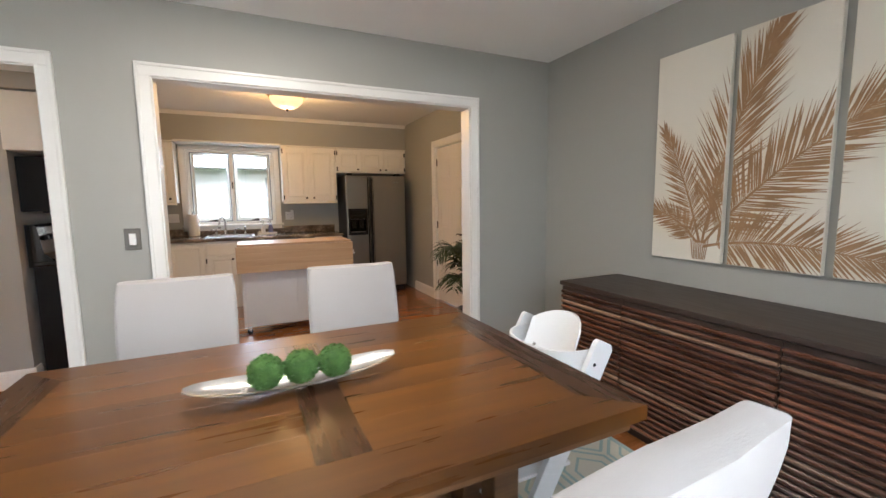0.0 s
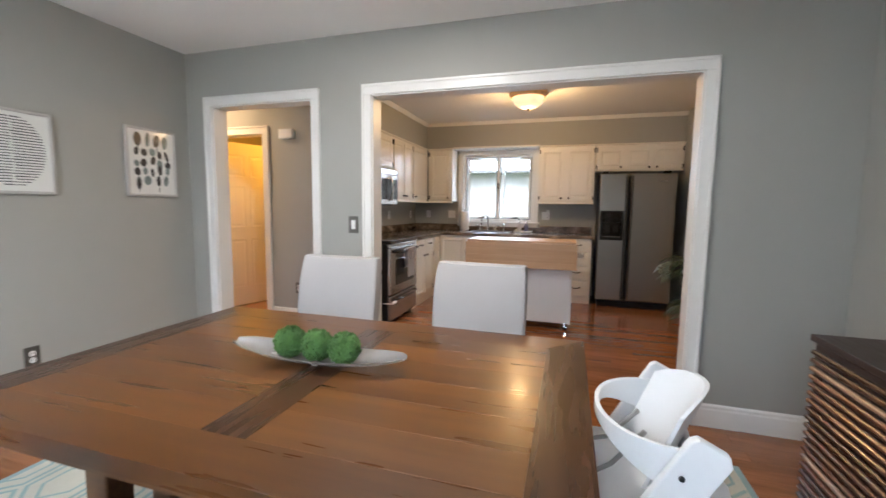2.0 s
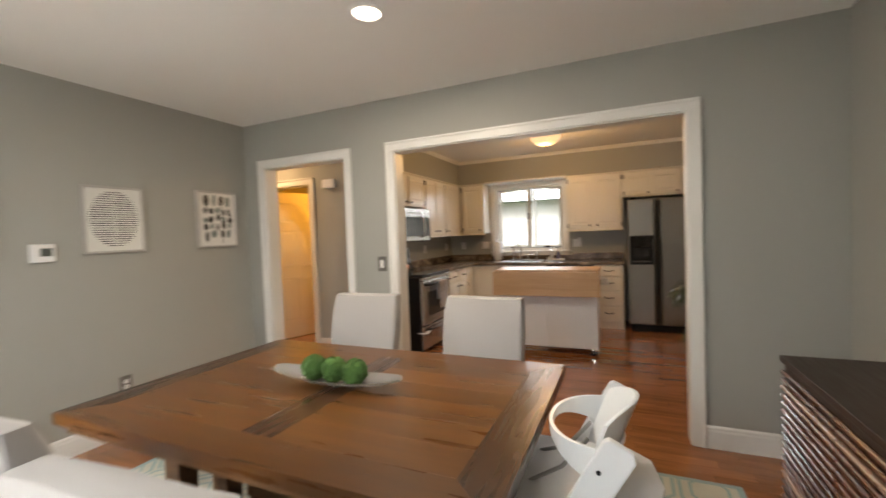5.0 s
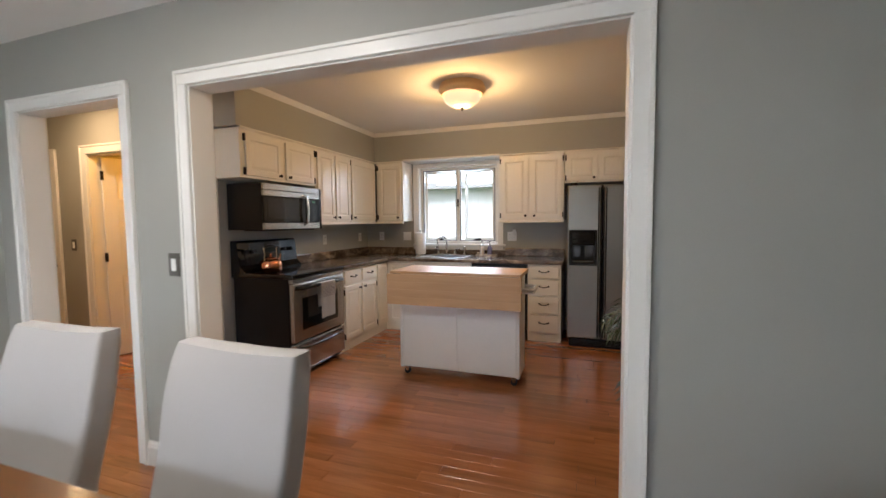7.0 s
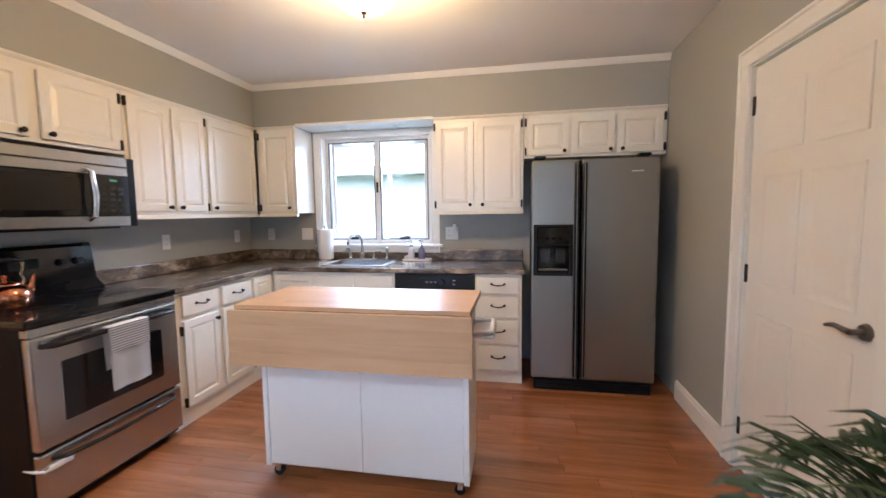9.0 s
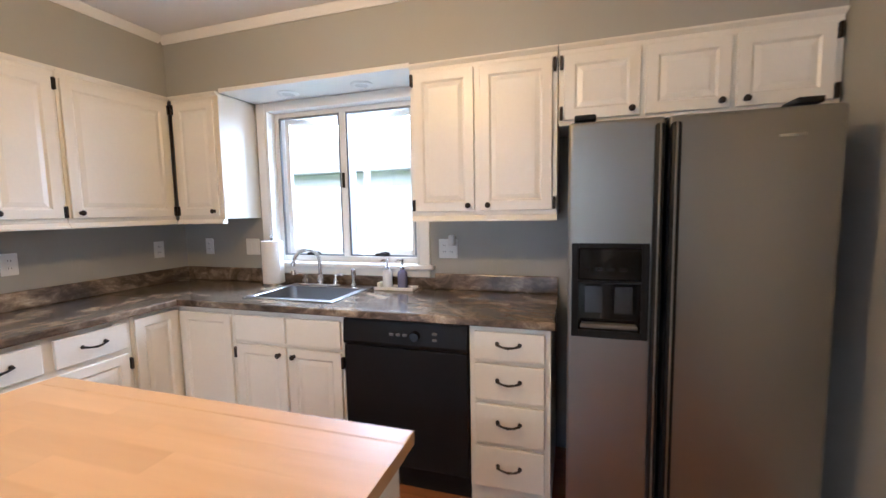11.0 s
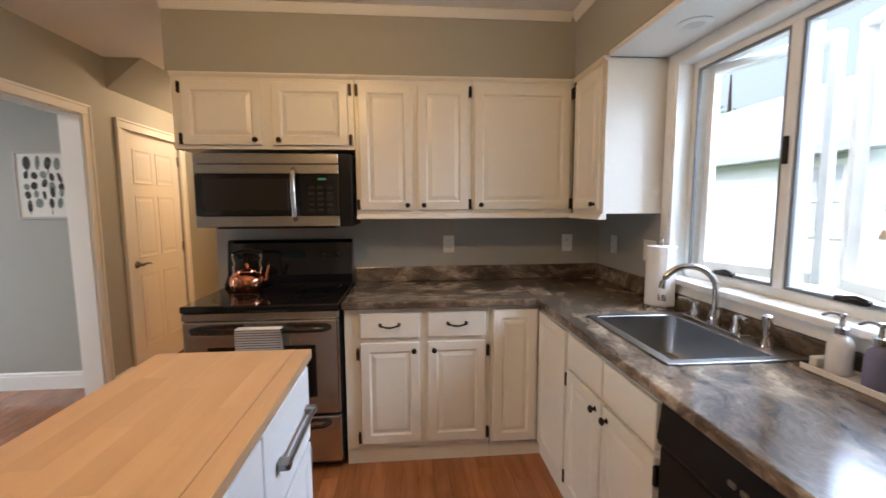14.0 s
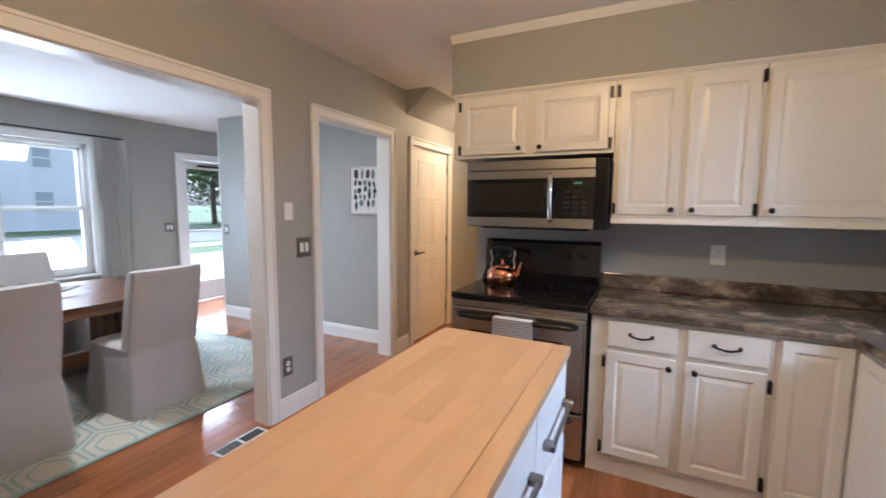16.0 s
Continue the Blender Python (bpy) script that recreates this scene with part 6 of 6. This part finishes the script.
part("front_fold", joined(cloth(1.515, 1.735, 0.50, 0.812, 1.334, 0.004, 0.5)), plain_cotton, tw, smooth=True)
part("striped_fold", joined(cloth(1.517, 1.733, 0.69, 0.822, 1.341, 0.002, 1.0), box(1.296, 1.517, 0.814, 1.342, 1.733, 0.823, 0.003)), stripe, tw, "grey and white striped fold", smooth=True)
part("rear_fold", cloth(1.52, 1.73, 0.60, 0.812, 1.292, 0.003, 1.5), plain_cotton, tw, smooth=True)

# paper towel, soap tray
pt = thing("paper_towel_roll", (1.45, 3.60, CT), "white paper towel roll on an upright steel holder", "paper towel")
part("holder", joined(rod((1.45, 3.60, CT), (1.45, 3.60, CT + 0.010), 0.075, 0.072, 32), rod((1.45, 3.60, CT + 0.01), (1.45, 3.60, CT + 0.325), 0.007), ball((1.45, 3.60, CT + 0.328), 0.011)), chrome, pt, smooth=True)
part("roll", joined(lathe([(0.019, 0.012), (0.066, 0.012), (0.067, 0.014), (0.067, 0.296), (0.066, 0.298), (0.019, 0.298), (0.019, 0.012)], (1.45, 3.60, CT), 36), box(1.512, 3.585, CT + 0.013, 1.5175, 3.635, CT + 0.296)), surface("white_paper_towel", (0.82, 0.82, 0.81), 0.95, 0, 0.02, 10, 200, 0.2), pt, smooth=True)
ty = solid("soap_tray", joined(box(2.235, 3.555, CT, 2.495, 3.650, CT + 0.010, 0.004, 2), box(2.235, 3.555, CT + 0.008, 2.495, 3.562, CT + 0.020, 0.002), box(2.235, 3.643, CT + 0.008, 2.495, 3.650, CT + 0.020, 0.002)), surface("white_ceramic", (0.80, 0.79, 0.77), 0.2), "white ceramic tray beside the sink", "tray")
for x, glass, lbl in ((2.31, surface("white_soap_ceramic", (0.72, 0.72, 0.72), 0.2, 0, 0.03), "white ceramic soap dispenser with chrome pump"), (2.41, surface("blue_soap_glass", (0.20, 0.21, 0.36), 0.1, 0, 0.05), "blue glass soap dispenser with chrome pump")):
    sd = thing("soap_dispenser", (x, 3.602, CT + 0.010), lbl, "soap dispenser", "soap dispensers")
    part("bottle", lathe([(0.0, 0.0005), (0.029, 0.001), (0.031, 0.006), (0.031, 0.085), (0.026, 0.102), (0.015, 0.112), (0.014, 0.122)], (x, 3.602, CT + 0.010), 24), glass, sd, smooth=True)
    part("pump", joined(lathe([(0.016, 0.118), (0.017, 0.136), (0.008, 0.140), (0.006, 0.165), (0.012, 0.168), (0.012, 0.178), (0.0, 0.180)], (x, 3.602, CT + 0.010), 18), tube([(x, 3.602, CT + 0.184), (x - 0.02, 3.584, CT + 0.186), (x - 0.035, 3.572, CT + 0.176)], 0.005, 8)), chrome, sd, smooth=True)
sg = solid("sponge", box(2.25, 3.568, CT + 0.0105, 2.275, 3.63, CT + 0.045, 0.006, 2), surface("white_sponge", (0.72, 0.70, 0.62), 0.95, 0, 0.1, 30, 200, 0.4), "pale sponge on the soap tray", "sponge")

# child lock on the oven drawer
cl = thing("child_lock", (1.26, 1.27, 0.25), "white plastic child lock strap on the oven drawer", "child lock")
part("lock_strap", joined(box(1.258, 1.262, 0.238, 1.270, 1.36, 0.262, 0.004, 2), box(1.10, 1.2295, 0.236, 1.16, 1.2415, 0.264, 0.005, 2), tube([(1.16, 1.234, 0.25), (1.22, 1.228, 0.25), (1.272, 1.24, 0.25), (1.268, 1.275, 0.25)], 0.006, 8)), white_plastic, cl, smooth=True)

# floor vent
fv = thing("floor_vent", (1.86, 0.12, 0), "white metal floor vent grille", "floor vent")
part("vent_frame", joined(box(1.72, 0.075, 0.0005, 2.04, 0.088, 0.007, 0.002), box(1.72, 0.162, 0.0005, 2.04, 0.175, 0.007, 0.002), box(1.72, 0.088, 0.0005, 1.735, 0.162, 0.007, 0.002), box(2.025, 0.088, 0.0005, 2.04, 0.162, 0.007, 0.002), box(1.872, 0.088, 0.0005, 1.888, 0.162, 0.007, 0.002)), white_plastic, fv)
# flat black sheet on the floor, painting the shade between the louvres
part("vent_dark_sheet", box(1.735, 0.088, 0.0003, 2.025, 0.162, 0.0012), black_plastic, fv)
for i in range(9):
    for x0, x1 in ((1.736, 1.871), (1.889, 2.024)):
        part("louvre", box(x0, 0.091 + i * 0.0078, 0.0012, x1, 0.0945 + i * 0.0078, 0.0055), plate_metal, fv)

# potted palm by the opening
plant = thing("potted_palm", (4.09, 0.63, 0), "potted areca palm with arching green fronds", "plant")
pot_m = surface("grey_glazed_pot", (0.22, 0.22, 0.21), 0.35, 0, 0.08, 8, 60, 0.05)
PX, PY = 4.09, 0.63
part("pot", lathe([(0.0, 0.0), (0.115, 0.0), (0.125, 0.01), (0.150, 0.24), (0.160, 0.26), (0.160, 0.28), (0.145, 0.28), (0.140, 0.25), (0.0, 0.245)], (PX, PY, 0), 32), pot_m, plant, smooth=True)
part("soil", lathe([(0.0, 0.252), (0.08, 0.258), (0.139, 0.250)], (PX, PY, 0), 24), surface("dark_soil", (0.03, 0.02, 0.014), 0.95, 0, 0.3, 40, 150, 0.6), plant)
leaf_m = surface("palm_leaf_green", (0.022, 0.044, 0.014), 0.42, 0, 0.3, 6, 90, 0.1)
stem_m = surface("palm_stem_green", (0.14, 0.17, 0.06), 0.5, 0, 0.2, 10, 90, 0.05)
rg = random.Random(8)
for i in range(18):
    az = 2 * math.pi * (i * 0.382) + rg.uniform(-0.2, 0.2)
    reach = rg.uniform(0.26, 0.44)
    if math.cos(az) > 0:
        reach = min(reach, 0.24 / max(0.35, math.cos(az)))
    if math.sin(az) < 0:
        reach = min(reach, 0.44 / max(0.4, -math.sin(az)))
    top = rg.uniform(0.70, 1.04) if i % 3 else rg.uniform(0.46, 0.62)
    d = Vector((math.cos(az), math.sin(az), 0))
    P0 = Vector((PX, PY, 0.25)) + d * 0.03
    P1 = P0 + Vector((0, 0, top * 0.95)) + d * reach * 0.12
    P2 = Vector((PX, PY, 0)) + d * reach + Vector((0, 0, top * 0.88))
    pts = [P0 * (1 - t) ** 2 + P1 * 2 * t * (1 - t) + P2 * t * t for t in (k / 16 for k in range(17))]
    stem = part("stem", tube(pts, [0.007 - 0.00036 * k for k in range(17)], 6), stem_m, plant, smooth=True)
    bm = bmesh.new()
    for k in range(5, 17):
        for sub in (0.0, 0.5):
            p = pts[k - 1].lerp(pts[k], sub)
            tan = (pts[k] - pts[k - 1]).normalized()
            side = tan.cross(Vector((0, 0, 1)))
            side = (side if side.length > 0.05 else Vector((-d.y, d.x, 0))).normalized()
            for s in (-1, 1):
                L = 0.23 * math.sin(math.pi * (0.18 + 0.72 * (k - 5 + sub) / 12)) * rg.uniform(0.8, 1.1)
                out = (side * s * 0.86 + tan * 0.55 + Vector((0, 0, rg.uniform(-0.15, 0.2)))).normalized()
                wv = tan.cross(out).cross(out).normalized() * 0.0085
                ups = out.cross(wv).normalized() * 0.003
                a, m1, m2, tip = p, p + out * L * 0.35 + Vector((0, 0, 0.008)), p + out * L * 0.72 - Vector((0, 0, 0.004)), p + out * L - Vector((0, 0, 0.05 * L / 0.2))
                if tip.x > KE - 0.01:
                    continue
                v0 = bm.verts.new(a)
                l1, c1_, r1 = bm.verts.new(m1 - wv), bm.verts.new(m1 - ups), bm.verts.new(m1 + wv)
                l2, c2_, r2 = bm.verts.new(m2 - wv * 0.8), bm.verts.new(m2 - ups), bm.verts.new(m2 + wv * 0.8)
                t_ = bm.verts.new(tip)
                for f in ((v0, l1, c1_), (v0, c1_, r1), (l1, l2, c2_, c1_), (c1_, c2_, r2, r1), (l2, t_, c2_), (c2_, t_, r2)):
                    bm.faces.new(f)
    part("frond", bm, leaf_m, stem)

# curtains at the front window
sheer = surface("white_sheer_curtain", (0.72, 0.70, 0.66), 0.9, 0, 0.03, 4, 200, 0.1)
rodt = thing("curtain_rod", (1.8, S_Y + 0.07, 2.24), "thin bronze curtain rod above the front window", "curtain rod")
part("rod", rod((0.62, S_Y + 0.075, 2.195), (3.75, S_Y + 0.075, 2.195), 0.009), bronze, rodt)
for x in (0.66, 2.18, 3.71):
    part("bracket", joined(rod((x, S_Y + 0.001, 2.195), (x, S_Y + 0.075, 2.195), 0.006), rod((x, S_Y + 0.001, 2.195), (x, S_Y + 0.006, 2.195), 0.02)), bronze, rodt)


def curtain(x0, x1, waves):
    bm = bmesh.new()
    n, rows = waves * 8, []
    for i, z in enumerate((0.02, 0.5, 1.0, 1.5, 2.0, 2.18)):
        rows.append([bm.verts.new((x0 + (x1 - x0) * j / n + 0.01 * math.sin(i * 1.3 + j * 0.2), S_Y + 0.075 + 0.028 * math.sin(2 * math.pi * j / 8 + 0.25 * i), z)) for j in range(n + 1)])
    for a, b in zip(rows, rows[1:]):
        for j in range(n):
            bm.faces.new((a[j], a[j + 1], b[j + 1], b[j]))
    bmesh.ops.solidify(bm, geom=bm.faces[:], thickness=0.003)
    return bm


solid("curtain", curtain(0.60, 0.93, 5), sheer, "long white gathered curtain beside the front window", "curtain", "", True, "front window curtains")
solid("curtain", curtain(3.36, 3.70, 5), sheer, "long white gathered curtain beside the front window", "curtain", "", True, "front window curtains")

# ---- outdoors ----
grass_m = surface("mown_grass", (0.085, 0.13, 0.04), 0.95, 0, 0.3, 0.6, 30, 0.5)
solid("ground", box(-400, -400, -0.55, 400, 400, -0.40), grass_m, "mown lawn round the house", "ground", STRUCT)
solid("road", box(-200, -27, -0.405, 200, -17.5, -0.39), surface("asphalt", (0.17, 0.17, 0.165), 0.9, 0, 0.15, 0.5, 40, 0.3), "grey asphalt street", "road", STRUCT)
pale = surface("pale_concrete", (0.50, 0.48, 0.44), 0.9, 0, 0.08, 0.8, 30, 0.2)
solid("pavement", box(-200, -16.4, -0.405, 200, -15.0, -0.385), pale, "pale concrete pavement along the street", "pavement", STRUCT)
solid("drive", box(-9.0, -12.5, -0.41, 0.6, -5.5, -0.385, 0.004), pale, "pale concrete drive in front of the house", "drive", STRUCT)
solid("porch_slab", box(-1.6, -5.4, -0.40, 3.6, S_Y - 0.15, -0.03, 0.01), pale, "pale concrete porch slab", "porch", STRUCT)
siding_m = surface("white_house_siding", (0.80, 0.80, 0.79), 0.6, 0, 0.04, 0.6, 20, 0.05)
roof_m = surface("grey_shingles", (0.36, 0.36, 0.355), 0.9, 0, 0.2, 2, 14, 0.4)


def house(name, x0, x1, y0, y1, h, face, storeys, cols, label, ridge=2.0):
    """A clapboard house; face is the y of the wall that looks at us, sign the way it looks."""
    g = -0.40
    hs = thing(name, ((x0 + x1) / 2, (y0 + y1) / 2, g), label, "house")
    part("wall", box(x0, y0, g, x1, y1, h), siding_m, hs)
    s = 1 if face == y1 else -1
    for k in range(int((h - g) / 0.2)):
        z = g + 0.2 * k
        lo, hi = sorted((face, face + s * 0.03))
        part("siding_board", prism([(face, z), (face + s * 0.035, z), (face + s * 0.012, z + 0.198), (face, z + 0.198)], x0, x1, "x"), siding_m, hs)
    ym = (y0 + y1) / 2
    part("roof", prism([(y0 - 0.5, h - 0.05), (y1 + 0.5, h - 0.05), (y1 + 0.5, h + 0.1), (ym, h + ridge), (y0 - 0.5, h + 0.1)], x0 - 0.4, x1 + 0.4, "x"), roof_m, hs)
    for r in range(storeys):
        for c in range(cols):
            xc = x0 + (x1 - x0) * (c + 0.5) / cols
            z0 = g + 1.2 + r * 2.8
            lo, hi = sorted((face, face + s * 0.08))
            w = part("window", joined(box(xc - 0.55, lo, z0, xc - 0.45, hi, z0 + 1.4), box(xc + 0.45, lo, z0, xc + 0.55, hi, z0 + 1.4), box(xc - 0.45, lo, z0, xc + 0.45, hi, z0 + 0.1), box(xc - 0.45, lo, z0 + 1.3, xc + 0.45, hi, z0 + 1.4), box(xc - 0.45, lo, z0 + 0.66, xc + 0.45, hi, z0 + 0.73)), trim_paint, hs)
            lo, hi = sorted((face + s * 0.036, face + s * 0.05))
            part("pane", box(xc - 0.45, lo, z0 + 0.1, xc + 0.45, hi, z0 + 1.3), surface("pale_house_glass", (0.42, 0.44, 0.46), 0.08) if (r + c) == 0 else bpy.data.materials["pale_house_glass"], w)
    return hs


house("neighbour_house", -14.0, 6.5, 10.0, 18.0, 2.35, 10.0, 1, 3, "white clapboard neighbouring house with grey roof", 2.4)
house("street_house", -15.5, -3.0, -43.0, -33.0, 6.4, -33.0, 2, 5, "two-storey white house across the street", 2.6)
bark = surface("brown_bark", (0.10, 0.07, 0.05), 0.95, 0, 0.3, 4, 30, 0.6)
leafs = surface("tree_leaves", (0.10, 0.165, 0.05), 0.7, 0, 0.35, 0.5, 9, 0.0)


def tree(x, y, h, r, seed, label, conifer=False):
    g = -0.40
    t = thing("tree", (x, y, g), label, "tree")
    rg = random.Random(seed)
    limbs = [tube([(x, y, g), (x + 0.05, y, g + h * 0.3), (x - 0.05, y + 0.05, g + h * 0.62), (x, y, g + h * 0.92)], [0.03 * h, 0.024 * h, 0.016 * h, 0.004 * h], 9)]
    centres = []
    for i in range(14):
        f = rg.uniform(0.28, 0.9)
        a = i * 2.4 + rg.uniform(-0.3, 0.3)
        ln = r * ((1.05 - f) if conifer else math.sin(math.pi * min(0.95, f * 0.85 + 0.1))) * rg.uniform(0.7, 1.0)
        p = Vector((x, y, g + h * f * 0.85))
        q = p + Vector((math.cos(a) * ln, math.sin(a) * ln, ln * (0.0 if conifer else 0.45)))
        limbs.append(tube([p, p.lerp(q, 0.5) + Vector((0, 0, 0.1)), q], [0.008 * h, 0.005 * h, 0.002 * h], 6))
        centres += [q, p.lerp(q, 0.6)]
    part("trunk", joined(*limbs), bark, t, smooth=True)
    vs, fs = [], []
    for _ in range(7000):
        c = rg.choice(centres)
        s = r * (0.13 if conifer else 0.27)
        p = c + Vector((rg.gauss(0, s), rg.gauss(0, s), rg.gauss(0, s * 0.75)))
        d = Vector((rg.gauss(0, 1), rg.gauss(0, 1), rg.gauss(0, 1))).normalized()
        e_ = d.orthogonal().normalized()
        k = rg.uniform(0.05, 0.11) * max(1.0, r / 2.0)
        n0 = len(vs)
        vs += [tuple(p - d * k), tuple(p + e_ * k * 0.6), tuple(p + d * k), tuple(p - e_ * k * 0.6)]
        fs.append((n0, n0 + 1, n0 + 2, n0 + 3))
    me = bpy.data.meshes.new("crown")
    me.from_pydata(vs, [], fs)
    me.materials.append(leafs)
    ob = new("crown", me)
    ob.parent = t
    ob.matrix_parent_inverse = t.matrix_basis.inverted()
    return t


tree(-21.0, -33.0, 8.5, 4.2, 5, "tall leafy tree across the street")
tree(-27.0, -38.0, 9.5, 4.6, 6, "tall leafy tree across the street")
tree(-18.3, 19.8, 9.5, 2.4, 7, "dark conifer beside the neighbouring house", True)
tree(-11.2, 20.6, 7.0, 2.3, 8, "dark conifer behind the neighbouring house", True)
tree(5.5, 25.0, 9.0, 3.4, 9, "leafy tree behind the neighbouring house")
tree(-10.5, -13.8, 1.3, 0.9, 12, "low round garden shrub")

# ---- floor boards ----
ROW = 0.0825
board_len = (0.55, 0.72, 0.9, 1.1, 1.3)
board_meshes = {}
for L in board_len:
    me = bpy.data.meshes.new("floor_board")
    bm = box(0, 0.0003, -0.012, L - 0.0012, ROW - 0.0003, 0.0, 0.0)
    top = [e for e in bm.edges if all(v.co.z > -0.001 for v in e.verts)]
    bmesh.ops.bevel(bm, geom=top, offset=0.0007, segments=1, affect="EDGES")
    bm.to_mesh(me)
    bm.free()
    me.materials.append(floor_wood)
    board_meshes[L] = me
rng = random.Random(5)
fl = thing("floor", (0, 0, 0), "glossy red-brown hardwood strip floor", "floor", kind=STRUCT)
far_v, far_f = [], []
count = 0
y = S_Y - 0.15
while y < N_Y:
    x = -2.6 - rng.random() * 0.8
    while x < DE + 0.1:
        L = rng.choice(board_len)
        near = 0.2 < y < 3.1 and 1.0 < x and x + L < 4.5
        if near and count < 300:
            count += 1
            ob = new("floor_board", board_meshes[L])
            ob.parent = fl
            ob.matrix_basis = Matrix.Translation((x, y, 0))
        else:
            n = len(far_v)
            x0, x1 = max(-2.63, x + 0.0003), min(DE + 0.07, x + L - 0.0003)
            if x1 - x0 < 0.01:
                x += L
                continue
            y0, y1 = y + 0.0003, y + ROW - 0.0003
            far_v += [(x0, y0, -0.012), (x1, y0, -0.012), (x1, y1, -0.012), (x0, y1, -0.012), (x0, y0, -0.0012), (x1, y0, -0.0012), (x1, y1, -0.0012), (x0, y1, -0.0012), (x0 + 0.0012, y0 + 0.0012, 0), (x1 - 0.0012, y0 + 0.0012, 0), (x1 - 0.0012, y1 - 0.0012, 0), (x0 + 0.0012, y1 - 0.0012, 0)]
            for a, b in ((0, 1), (1, 2), (2, 3), (3, 0)):
                far_f += [(n + a, n + b, n + 4 + b, n + 4 + a), (n + 4 + a, n + 4 + b, n + 8 + b, n + 8 + a)]
            far_f.append((n + 8, n + 9, n + 10, n + 11))
        x += L
    y += ROW
me = bpy.data.meshes.new("floor_boards")
me.from_pydata(far_v, [], far_f)
me.materials.append(floor_wood)
ob = new("floor_boards", me)
ob.parent = fl
tagged(ob, "", "", "", "stuff")
